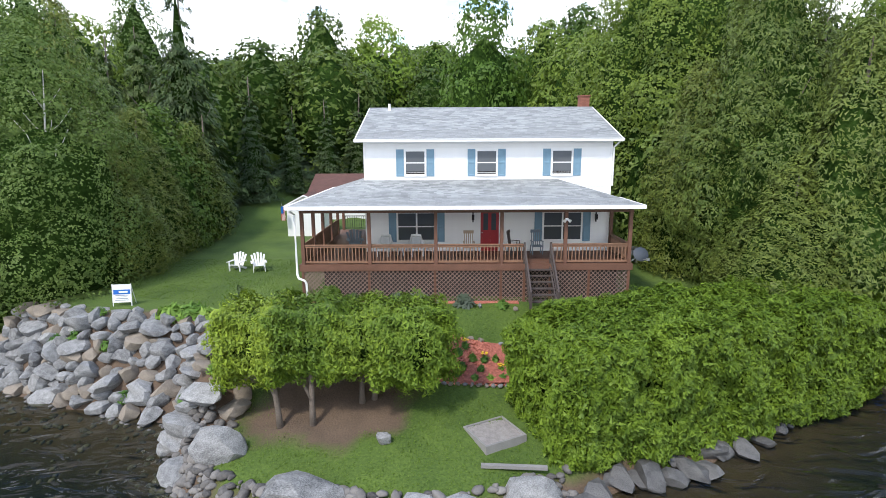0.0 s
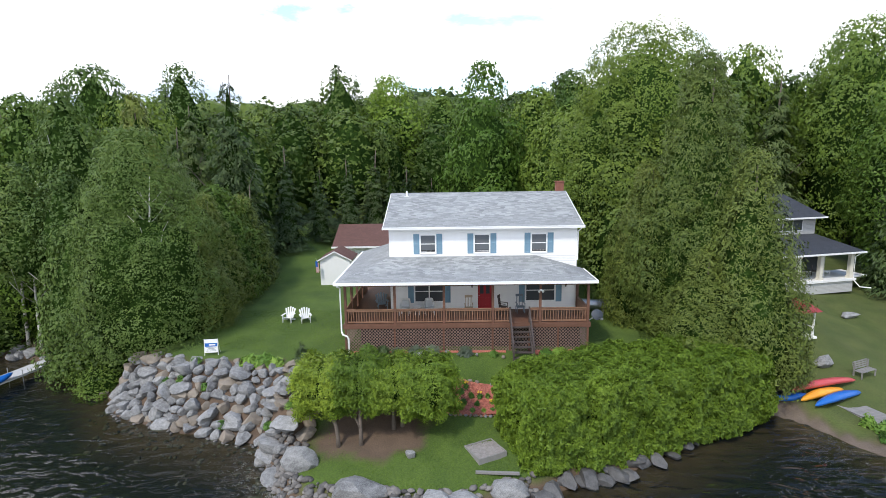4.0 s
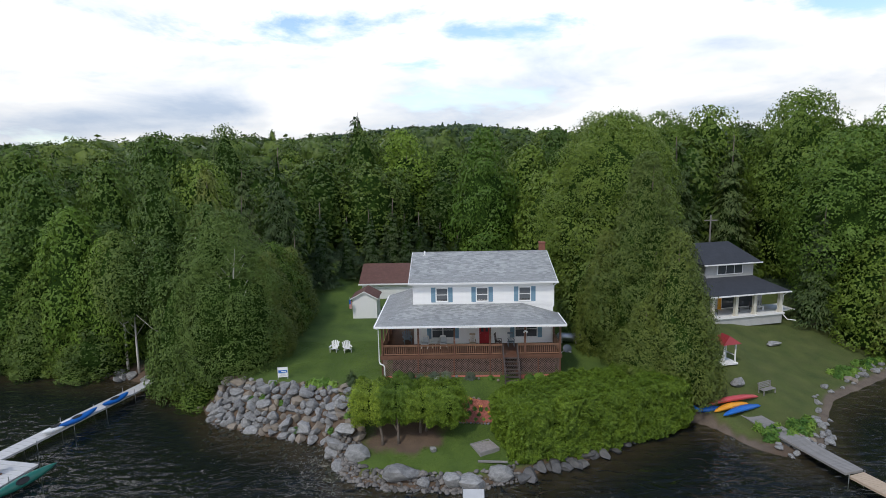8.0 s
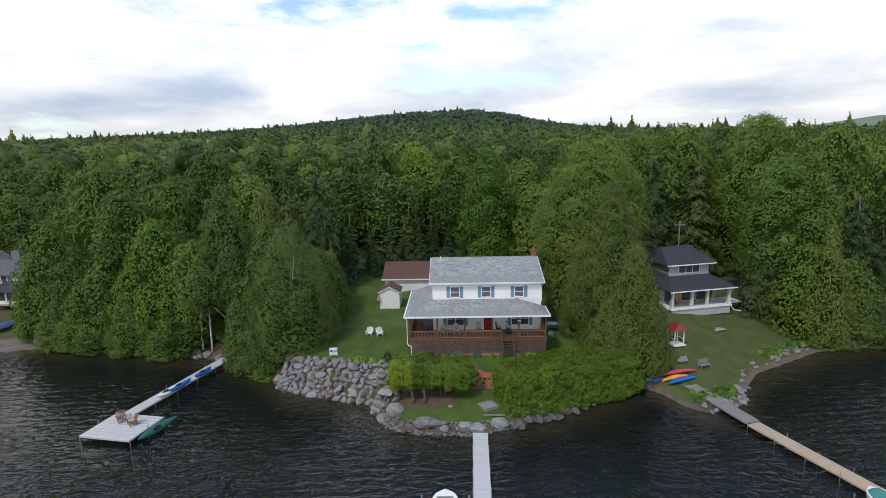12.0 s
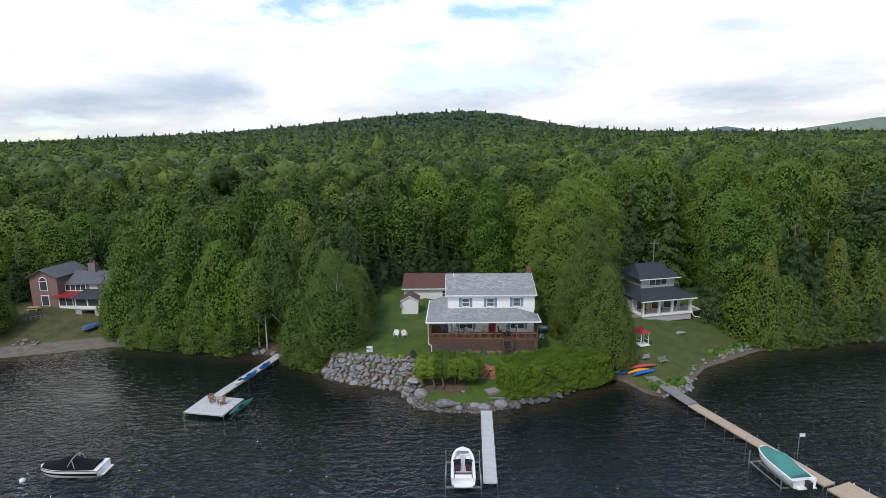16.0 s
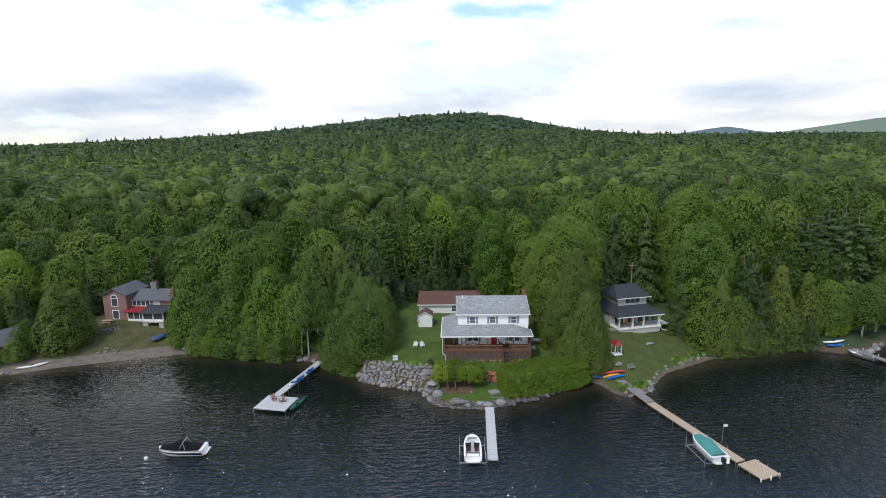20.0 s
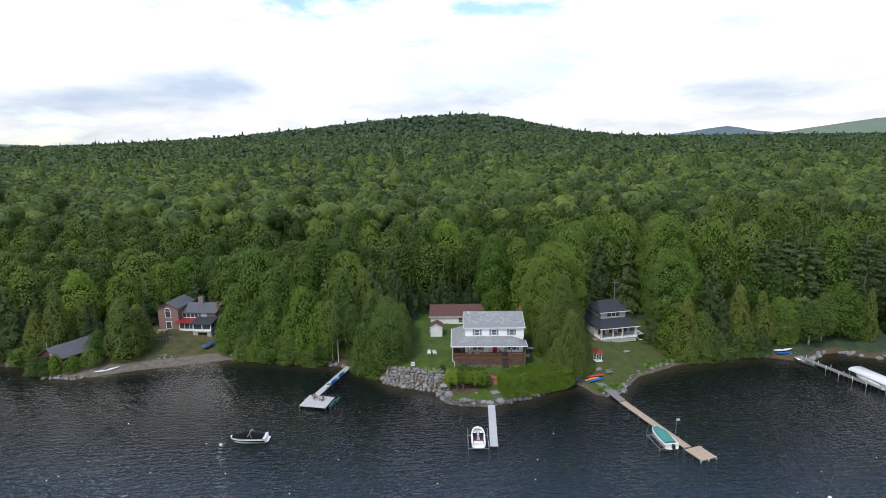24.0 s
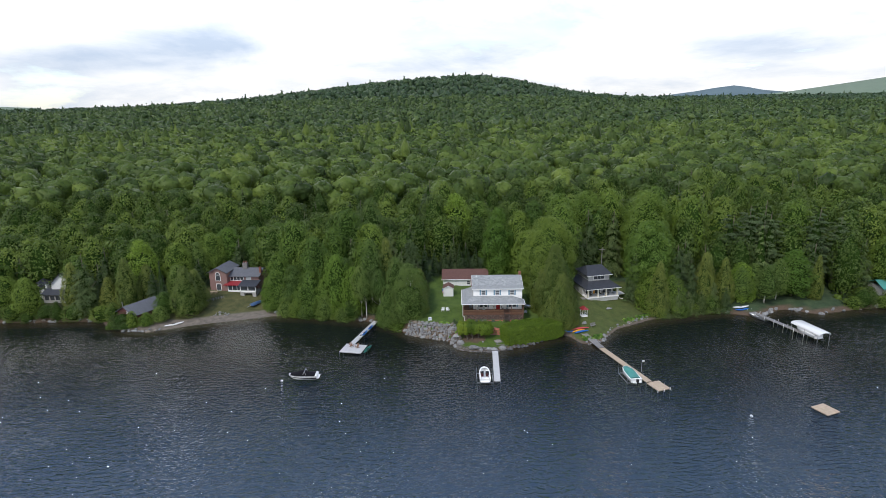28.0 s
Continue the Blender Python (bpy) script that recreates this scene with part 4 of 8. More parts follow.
# the trees to the right of the house, from the wood down to the hedge
for k, x, y, t, r in (("oldmaple", 14.8, 14.0, 26.0, 7.4), ("full", 12.8, 10.0, 16.5, 4.2), ("tallcedar", 14.4, 1.4, 21.4, 4.8), ("nearcedar", 11.6, 3.0, 14.5, 2.8), ("nearcedar", 15.5, -3.4, 15.3, 3.3),
                      ("nearcedar", 12.8, -3.6, 9.4, 2.8), ("nearcedar", 17.2, -3.2, 7.0, 2.2), ("nearcedar", 18.2, -1.6, 6.2, 2.2), ("nearcedar", 18.0, 0.4, 12.0, 2.6), ("full", 16.8, 6.5, 16.0, 3.8),
                      ("bright", 2.0, 30.0, 25.7, 4.9), ("fresh", 2.4, 29.0, 14.5, 4.0), ("bright", -11.0, 50.0, 27.0, 6.4), ("maple", -3.3, 52.0, 24.0, 5.4), ("maple", 8.9, 36.0, 23.5, 5.2), ("maple", 20.5, 28.0, 27.0, 6.0), ("maple", 10.5, 24.0, 20.0, 4.8)):
    plant(k, x, y, top=t, radius=r, variant=0 if k in ("bright", "oldmaple") else None)
# small dark spruces along the back of the lawn
for x, y, t, r in ((-19.8, 24.0, 16.7, 2.9), (-17.2, 28.0, 14.3, 2.4), (-14.3, 31.0, 15.2, 2.8), (-11.8, 35.0, 16.4, 3.2), (-9.6, 34.5, 14.0, 2.8), (-7.6, 36.0, 14.2, 3.0), (-4.6, 35.0, 12.6, 2.8), (-1.6, 34.0, 11.4, 2.6), (-21.5, 17.5, 13.0, 3.0)):
    plant("spruce", x, y, top=t, radius=r)
# the wooded bank to the left of the lawn
for k, x, y, t, r in (("shorebirch", -22.6, 0.9, 17.0, 4.6), ("full", -28.0, 1.9, 11.0, 2.9), ("nearcedar", -19.9, 2.6, 9.6, 2.4), ("nearcedar", -21.0, 6.5, 12.5, 2.9), ("full", -21.6, 10.0, 13.0, 3.4), ("cedar", -20.7, 13.5, 12.0, 2.6), ("hemlock", -23.4, 19.0, 24.0, 4.7), ("hemlock", -29.6, 24.0, 21.5, 3.9), ("hemlock", -20.3, 57.0, 31.7, 5.6), ("hemlock", -25.6, 12.0, 18.5, 3.8),
                      ("birch", -33.5, 10.0, 21.2, 3.7), ("cedar", -29.8, 14.0, 20.6, 3.2), ("birch", -26.3, 5.5, 17.5, 3.4), ("birch", -37.9, 40.0, 27.5, 5.2), ("maple", -43.3, 30.0, 25.8, 5.2), ("maple", -46.1, 22.0, 21.9, 4.7),
                      ("full", -60.2, 14.0, 16.8, 4.6), ("maple", -58.3, 24.0, 24.0, 5.2), ("maple", -50.3, 16.0, 20.7, 5.2), ("fresh", -43.0, 10.4, 17.1, 4.3), ("full", -50.7, 11.0, 12.0, 4.8), ("full", -55.7, 12.2, 13.5, 3.9), ("fresh", -62.2, 13.4, 10.6, 3.2), ("fresh", -38.4, 8.8, 14.1, 3.6), ("full", -46.6, 9.6, 10.5, 3.4),
                      ("tallbirch", -33.2, 8.5, 15, 2.4), ("tallbirch", -36.0, 6.4, 15, 2.4), ("tallbirch", -34.6, 5.9, 14, 2.2), ("tallbirch", -30.6, 5.0, 14.5, 2.4), ("full", -31.6, 17.0, 15.0, 4.2), ("maple", -37.0, 17.5, 18.5, 4.6), ("full", -41.5, 14.0, 15.0, 4.2), ("full", -46.5, 15.5, 16.0, 4.2), ("maple", -53.5, 20.5, 19.0, 4.8), ("maple", -36.0, 26.0, 22.0, 5.0), ("hemlock", -42.0, 44.0, 27.0, 5.0)):
    plant(k, x, y, top=t, radius=r)
# right of and behind the neighbour's house
for k, x, y, t, r in (("oldmaple", 43.4, 17.0, 24.0, 6.8), ("hemlock", 38.6, 14.5, 16.0, 3.8), ("cedar", 43.0, 7.6, 15.0, 2.9), ("hemlock", 48.9, 11.2, 19.3, 4.8), ("full", 42.4, 10.5, 12.5, 4.2), ("hemlock", 52.8, 11.8, 14.6, 3.7), ("cedar", 56.7, 12.6, 16.0, 3.0), ("cedar", 62.5, 13.2, 14.1, 2.8), ("full", 47.4, 10.0, 10.5, 3.6),
                      ("pine", 76.8, 30.0, 26.3, 7.0), ("pine", 70.1, 28.0, 23.8, 6.4), ("pine", 81.2, 27.0, 24.9, 6.2), ("pine", 93.4, 26.0, 26.4, 6.8), ("pine", 98.5, 24.0, 24.1, 5.8), ("bright", 83.6, 17.5, 15.1, 5.0), ("birch", 74.1, 13.5, 12.0, 3.4), ("fresh", 67.9, 15.0, 12.4, 3.8), ("cedar", 88.8, 15.5, 14.0, 1.9), ("hemlock", 60.0, 20.0, 17.0, 4.2), ("cedar", 58.8, 16.0, 15.0, 3.0),
                      ("hemlock", 54, 19, 19.0, 4.8), ("birch", 67, 13.2, 11.5, 3.0), ("birch", 71.5, 15.5, 12, 3.0), ("birch", 78.6, 16.0, 13, 3.2), ("hemlock", 104, 21, 18, 4.4), ("maple", 112, 22, 18, 4.4), ("spruce", 90, 20.5, 17, 4.0), ("hemlock", 37, 32, 25, 5.2), ("hemlock", 30, 33, 25, 5.2), ("hemlock", 25.5, 26.5, 21, 4.6), ("oldmaple", 46.0, 31, 30.0, 7.0), ("maple", 60, 33, 28, 5.6), ("maple", 51, 40, 30, 6.0), ("hemlock", 66, 40, 29, 5.6), ("hemlock", 84, 36, 27, 5.4), ("maple", 92, 34, 26, 5.4), ("oldmaple", 31, 43, 28.5, 6.8), ("maple", 38, 42, 29, 5.8), ("maple", 22, 40, 28, 5.6), ("maple", 14, 40, 26, 5.4)):
    plant(k, x, y, top=t, radius=r, variant=1 if k == "oldmaple" else None)
# round the brick house and the far cabins
for x, y, t, r, k in ((-113.1, 9.6, 19.0, 5.4, "hemlock"), (-102.8, 12.0, 16.3, 3.3, "cedar"), (-103.0, 21.0, 19.2, 4.9, "bright"), (-91.9, 10.5, 16.3, 2.1, "spruce"), (-84.6, 8.6, 14.6, 4.0, "cedar"), (-83.6, 12.5, 12.6, 3.4, "cedar"), (-111.4, 14.0, 15.0, 3.2, "spruce"), (-119.0, 13.0, 14.5, 3.6, "cedar"), (-96.5, 14, 13, 3.2, "spruce"), (-107.5, 11, 11, 3.0, "cedar"), (-88, 24, 13, 3.2, "spruce"), (-92, 19, 12, 3.4, "full"), (-99.5, 16.5, 13, 3.4, "cedar"),
                      (-122, 20, 15, 4, "maple"), (-129, 8, 12, 3.8, "maple"), (-136, 9, 12, 3.8, "maple"), (-95, 26, 17, 4.2, "maple"), (-108, 27, 18, 4.2, "maple"), (-115, 22, 17, 4.2, "spruce"), (-142, 14, 15, 4.2, "maple"), (-79, 33, 17, 4.2, "spruce"), (-72, 38, 19, 4.5, "maple"), (-88, 34, 18, 4.5, "maple"), (-62, 33, 19, 4.5, "maple"), (-84, 38, 19, 5, "fresh"), (-76, 38, 19, 5, "full"), (-68, 40, 20, 5, "maple"), (-91, 30, 16, 4.4, "full")):
    plant(k, x, y, top=t, radius=r)

# round shrubs before the red cabin
for x, y, h, r in ((-101.5, 1.6, 1.7, 1.8), (-99.2, 0.6, 1.5, 1.7), (-95.4, 0.4, 4.4, 1.4), (-97.2, 0.0, 1.6, 1.6), (-92.2, 1.2, 3.4, 1.9), (-89.6, 3.4, 3.8, 2.2), (-90.2, 7.5, 6.0, 2.8)):
    plant("full", x, y, height=h, radius=r, group="shore shrubs")
# boughs that overhang the shore
for i, x in enumerate((-57.5, -54.5, -51.5, -48.8, -46.0, -43.2, -40.6, -29.6, -27.6, -25.4, 44.5, 48.0, 51.5, 55.0, 58.5, 62.0)):
    plant("hemlock" if x > 40 else "full", x, np.interp(x, SX, SY) + 0.9 + 0.5 * math.sin(i * 2.7), height=(8.0 if x > 40 else 5.6) + 1.6 * math.sin(i * 1.9), radius=2.6 + 0.4 * math.sin(i * 3.3), sink=0.8, group="shore shrubs")
# saplings under the bare birch trunks
for x, y, h, r in ((-32.6, 8.6, 3.6, 2.0), (-35.2, 9.6, 4.2, 2.2), (-30.2, 7.4, 3.2, 1.8), (-37.2, 9.0, 3.4, 1.8)):
    plant("full", x, y, height=h, radius=r, group="shore shrubs")
# low growth along the wooded shores
for i in range(44):
    x = (43 + 66 * i / 22) if i < 23 else (-25 - 34 * (i - 23) / 10 if i < 33 else -99 - 42 * (i - 33) / 10)
    if 62 < x < 96 or -37 < x < -30:
        continue
    plant("mid", x, np.interp(x, SX, SY) + 1.5 + 1.0 * math.sin(i * 2.3), height=4.5 + 1.3 * math.sin(i * 1.7), radius=2.4 + 0.5 * math.sin(i * 3.1), sink=0.7, group="shore shrubs")

# the wood behind, tree by tree as far as they can be told apart
KEEP_OUT = [(-19, 18, -20, 37), (19, 40, -20, 27), (-86, -60, -20, 31), (-132, -120, -5, 24), (-108, -88, -5, 16), (-29, -22, 20, 22)]
rng = R(42)
tries = rng.uniform((-190, 14), (210, 92), (9000, 2))
done = [(x, y, r) for x, y, r in TREES]
for x, y in tries:
    if len(TREES) > 505:
        break
    if abs(x) > 0.86 * (y + 132) + 12 or any(a < x < b and c < y < d for a, b, c, d in KEEP_OUT) or y < np.interp(x, SX, SY) + 6:
        continue
    arr = np.array([(t[0], t[1]) for t in done])
    gap = 4.6 + 0.012 * y
    if ((arr[:, 0] - x) ** 2 + (arr[:, 1] - y) ** 2).min() < gap * gap:
        continue
    k = "midspruce" if rng.uniform() < 0.12 else "mid"
    plant(k, x, y, height=rng.uniform(14.5, 21) if x > 14 else rng.uniform(12.5, 17), radius=rng.uniform(3.9, 5.6))
    done.append((x, y, 4))

# the woods on the hill
def woods(name, count, y0, y1, quads_each, leaf, rng, label, low=False, conifers=0.05):
    """Uncounted far crowns over the hillside, one mesh."""
    n_ = np.arange(count)
    even = np.stack([np.mod(0.7548777 * n_, 1), np.mod(0.5698403 * n_, 1)], 1) + rng.normal(0, 0.25 / math.sqrt(count), (count, 2))
    y = np.sqrt((y0 + 130) ** 2 + np.clip(even[:, 0], 0, 1) * ((y1 + 130) ** 2 - (y0 + 130) ** 2)) - 130
    x = (even[:, 1] * 1.84 - 0.92) * (y + 132)
    z = ground(x, y)
    h, r = rng.uniform(12, 18.5, count), rng.uniform(3.9, 6.4, count) * (1 + y / 1800)
    tall = (rng.uniform(0, 1, count) < conifers) & (y > 170)
    if low:
        h, r = rng.uniform(1.0, 3.2, count), rng.uniform(0.9, 2.2, count)
        bare = y < np.interp(x, SX, SY) + 3.5
        for a, b, c, d in KEEP_OUT:
            bare |= (a - 2 < x) & (x < b + 2) & (c < y) & (y < d)
        z = z - 30.0 * bare
    h, r = np.where(tall, h * 1.2, h), np.where(tall, r * 0.6, r)
    cen = np.stack([x, y, z + h - r * 0.8], 1)
    shape = np.where(tall[:, None, None], np.array([1, 1, 1.7]), np.array([1, 1, 0.85]))

    def spire(d):
        """Tall ones taper to a point."""
        f = np.where(tall[:, None, None], 0.75 - 0.6 * d[..., 2:3], 1.0)
        return d * np.concatenate([f, f, np.ones_like(f)], -1)

    def lumps(d):
        a, b = x[:, None, None], y[:, None, None]
        return 1 + 0.2 * np.sin(d[..., :1] * 6 + a) * np.cos(d[..., 1:2] * 6 + b) + 0.14 * np.sin(d[..., 2:3] * 9 + a * 3 + d[..., :1] * 5)

    d = unit(rng.normal(0, 1, (count, quads_each, 3)) + np.array([0, -0.2, 0.6]))
    p = cen[:, None, :] + spire(d) * lumps(d) * r[:, None, None] * shape * rng.uniform(0.9, 1.04, (count, quads_each, 1))
    size = np.repeat(r * (2.3 / math.sqrt(quads_each)), quads_each)
    v, q = leaf_tris(p.reshape(-1, 3), d.reshape(-1, 3), 1.0, rng, 0.4)
    c = np.repeat(p.reshape(-1, 3), 3, axis=0)
    v = c + (v - c) * np.repeat(size, 3)[:, None]
    # a closed body under the leaves of each crown
    seg, rings = (8 if quads_each > 20 else 6), (-0.75, -0.1, 0.45, 0.8, 1.0)
    ang = np.arange(seg) * 2 * math.pi / seg
    dome = np.array([(math.cos(t) * math.sqrt(max(0, 1 - k * k)), math.sin(t) * math.sqrt(max(0, 1 - k * k)), k) for k in rings for t in ang])
    face = np.array([(i * seg + j, i * seg + (j + 1) % seg, (i + 1) * seg + (j + 1) % seg) for i in range(4) for j in range(seg)]
                    + [(i * seg + j, (i + 1) * seg + (j + 1) % seg, (i + 1) * seg + j) for i in range(3) for j in range(seg)])
    dd = np.broadcast_to(dome, (count, len(dome), 3))
    bv = (cen[:, None, :] + spire(dd) * lumps(dd) * r[:, None, None] * shape * 0.9).reshape(-1, 3)
    bf = (face[None] + (np.arange(count) * len(dome))[:, None, None]).reshape(-1, 3)
    v, q = stack((v, q), (bv, bf))
    me = fast_mesh(name, v, q)
    shade = rng.uniform(0, 1, count)
    tone = me.attributes.new("tone", "FLOAT", "POINT")
    tone.data.foreach_set("value", np.concatenate([np.repeat(shade, quads_each * 3), np.repeat(shade, len(dome))]).astype(np.float32))
    return tagged(part(name, me, leaf), label, "woods", kind="stuff")


woods("undergrowth", 1000, 4, 100, 30, L_FOREST, R(49), "low green undergrowth and saplings under the trees", low=True)
woods("hillside_woods", 950, 82, 205, 240, L_WOODS, R(50), "mixed green summer woods above the houses")
woods("hillside_woods", 2700, 198, 420, 80, L_WOODS, R(55), "mixed green summer woods on the hillside")
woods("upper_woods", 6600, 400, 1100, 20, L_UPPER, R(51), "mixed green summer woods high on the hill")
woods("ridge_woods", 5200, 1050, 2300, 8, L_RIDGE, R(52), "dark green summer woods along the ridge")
for kind in KINDS.values():
    for ob in kind:
        for o in (*ob.children_recursive, ob):
            bpy.data.objects.remove(o)

# ---- the white house ----
DECK, FRONT = 5.02, -3.1
BASE = gz(0, -3.0)


def shutter_leaf(x, y, z0, zm, z1, w=0.38, t=0.036):
    """One board with two sunk panels."""
    xs, zs = (x, x + 0.06, x + w - 0.06, x + w), (z0, z0 + 0.07, zm - 0.04, zm + 0.04, z1 - 0.07, z1)
    v = [(a, y - t, c) for c in zs for a in xs]
    f = []
    for j in range(5):
        for i in range(3):
            q = (j * 4 + i, j * 4 + i + 1, j * 4 + i + 5, j * 4 + i + 4)
            if i == 1 and j in (1, 3):
                k = len(v)
                v += [(v[n][0] + (0.015 if n % 4 == 1 else -0.015), y - t + 0.014, v[n][2] + (0.015 if n in q[:2] else -0.015)) for n in q]
                f += [(q[n], q[(n + 1) % 4], k + (n + 1) % 4, k + n) for n in range(4)] + [(k, k + 1, k + 2, k + 3)]
            else:
                f.append(q)
    k = len(v)
    v += [(x, y, z0), (x + w, y, z0), (x + w, y, z1), (x, y, z1)]
    f += [(k, k + 1, 3, 2, 1, 0), (k + 1, k + 2, 23, 19, 15, 11, 7, 3), (k + 2, k + 3, 20, 21, 22, 23), (k + 3, k, 0, 4, 8, 12, 16, 20)]
    return Shape().add(v, f)


def window(parent, x, z0, z1, w, y=0.0, double=False, pane=M_GLASS, shutters=True, open_sash=False, trim=M_TRIM):
    """A sash window in a wall that faces -y; panes set back behind a proud frame."""
    fr = Shape()
    t = 0.07
    fr.box(x - w / 2 - t, x + w / 2 + t, y - 0.05, y + 0.02, z1, z1 + t).box(x - w / 2 - t, x + w / 2 + t, y - 0.08, y + 0.02, z0 - t, z0)
    fr.box(x - w / 2 - t, x - w / 2, y - 0.05, y + 0.02, z0, z1).box(x + w / 2, x + w / 2 + t, y - 0.05, y + 0.02, z0, z1)
    ob = part("window", fr, trim, parent, "white sash window with dark panes")
    cells = [(x - w / 2, x - 0.04), (x + 0.04, x + w / 2)] if double else [(x - w / 2, x + w / 2)]
    if double:
        part("mullion", Shape().box(x - 0.04, x + 0.04, y - 0.045, y + 0.02, z0, z1), trim, ob)
    zm = (z0 + z1) / 2
    for a, b in cells:
        for dy, r0, r1 in ((0.035, zm - 0.025, zm + 0.025), (0.03, z0, z0 + 0.035), (0.03, z1 - 0.035, z1)):
            part("sash_rail", Shape().box(a, b, y - dy, y + 0.01, r0, r1), trim, ob)
        low = z0 + 0.035
        if open_sash:
            low = z0 + 0.17
            # thin dark slab in the raised sash, standing in for the unlit room
            part("open_gap", Shape().box(a, b, y - 0.012, y, z0 + 0.035, low), M_DARK, ob)
        part("pane", Shape().box(a, b, y - 0.018, y - 0.004, zm + 0.025, z1 - 0.035), pane, ob)
        part("pane", Shape().box(a, b, y - 0.022, y - 0.004, low, zm - 0.025), pane, ob)
    if shutters:
        for sx in (x - w / 2 - t - 0.41, x + w / 2 + t + 0.03):
            sh = shutter_leaf(sx, y, z0 - 0.07, zm, z1 + 0.07)
            part("shutter", sh, M_SHUTTER, ob, "blue-grey panelled shutter")
    return ob


house = thing("house", pose(0, 0, 0), "two-storey white clapboard house with grey shingle roofs and wraparound porch", "house")
X0, X1, YB, EZ, RZ, RY = -6.1, 6.1, 10.9, 10.62, 12.42, 5.42
walls = Shape().box(X0, X1, 0, YB, BASE - 0.6, EZ - 0.14)
for gxx in (X0, X1):
    walls.add([(gxx, 0, EZ - 0.14), (gxx, YB, EZ - 0.14), (gxx, RY, RZ - 0.2)], [(0, 1, 2)])
part("wall", walls, M_WHITE, house)
for x in (X0 - 0.02, X1 - 0.08):
    part("corner_board", Shape().box(x, x + 0.1, -0.025, 0.08, BASE, EZ - 0.16), M_TRIM, house)
part("frieze", Shape().box(X0, X1, -0.03, 0.0, EZ - 0.42, EZ - 0.16), M_TRIM, house)
roof = Shape()
for ye, s in ((-0.45, 1), (YB + 0.45, -1)):
    roof.slab([(-6.45, ye, EZ), (6.45, ye, EZ), (6.45, RY, RZ), (-6.45, RY, RZ)][::s], 0.1)
main_roof = part("roof", roof, M_SHINGLE, house, "pale grey asphalt shingle roof")
part("ridge_cap", Shape().slab([(-6.46, RY - 0.14, RZ - 0.02), (6.46, RY - 0.14, RZ - 0.02), (6.46, RY, RZ + 0.03), (-6.46, RY, RZ + 0.03)], 0.03).slab([(-6.46, RY, RZ + 0.03), (6.46, RY, RZ + 0.03), (6.46, RY + 0.14, RZ - 0.02), (-6.46, RY + 0.14, RZ - 0.02)], 0.03), M_SHINGLE, house)
part("soffit", Shape().box(-6.42, 6.42, -0.42, 0.0, EZ - 0.16, EZ - 0.12), M_TRIM, house)
part("gutter", Shape().box(-6.5, 6.5, -0.56, -0.42, EZ - 0.14, EZ - 0.005).box(-6.5, 6.5, -0.58, -0.42, EZ - 0.03, EZ + 0.0), M_TRIM, house, "white eaves gutter")
for sx in (-6.47, 6.43):
    part("rake_board", Shape().slab([(sx, -0.45, EZ + 0.02), (sx + 0.04, -0.45, EZ + 0.02), (sx + 0.04, RY, RZ + 0.02), (sx, RY, RZ + 0.02)], 0.2), M_TRIM, house)
part("downpipe", Shape().tube([(6.35, -0.5, EZ - 0.12), (6.16, -0.08, EZ - 0.45), (6.16, -0.07, 8.4), (6.16, -0.07, 8.3)], 0.045, 8), M_TRIM, house, "white downpipe")
part("vent_pipe", Shape().tube([(-5.25, 4.9, 12.1), (-5.25, 4.9, 12.62)], 0.07, 10).box(-5.42, -5.08, 4.72, 5.0, 12.2, 12.24), M_TRIM, house, "white roof vent pipe")
chim = part("chimney", Shape().box(5.85, 6.4, 5.9, 6.5, 11.8, 13.05), M_BRICK, house, "brick chimney at the ridge end")
part("chimney_cap", Shape().box(5.81, 6.44, 5.86, 6.54, 13.05, 13.14), M_BRICK, chim)
for wx in (-3.58, -0.06, 3.65):
    window(house, wx, 8.87, 10.05, 0.92, open_sash=True, pane=M_PANE)
window(house, -3.55, 5.58, 7.0, 1.85, double=True)
window(house, 3.78, 5.58, 7.0, 1.85, double=True)
door = part("door", Shape().box(-0.34, 0.58, -0.05, 0.01, DECK + 0.02, 7.06), M_RED, house, "red front door with two tall glass lights")
for a in (-0.2, 0.2):
    part("door_pane", Shape().box(a, a + 0.24, -0.06, -0.048, 6.1, 6.95), M_GLASS, door)
    part("door_panel", Shape().box(a - 0.03, a + 0.27, -0.062, -0.048, 5.2, 5.85), M_RED, door)
part("door_knob", Shape().tube([(-0.26, -0.06, 5.98), (-0.26, -0.11, 5.98)], 0.03, 8), M_STEEL, door)
part("door_frame", Shape().box(-0.44, -0.34, -0.06, 0.02, DECK, 7.16).box(0.58, 0.68, -0.06, 0.02, DECK, 7.16).box(-0.44, 0.68, -0.06, 0.02, 7.06, 7.16), M_TRIM, house)
for lx in (-0.72, 5.45):
    lamp = part("porch_lamp", Shape().box(lx - 0.06, lx + 0.06, -0.16, -0.02, 6.62, 6.88).box(lx - 0.03, lx + 0.03, -0.05, 0, 6.5, 6.98), M_BLACK, house, "dark wall lantern")

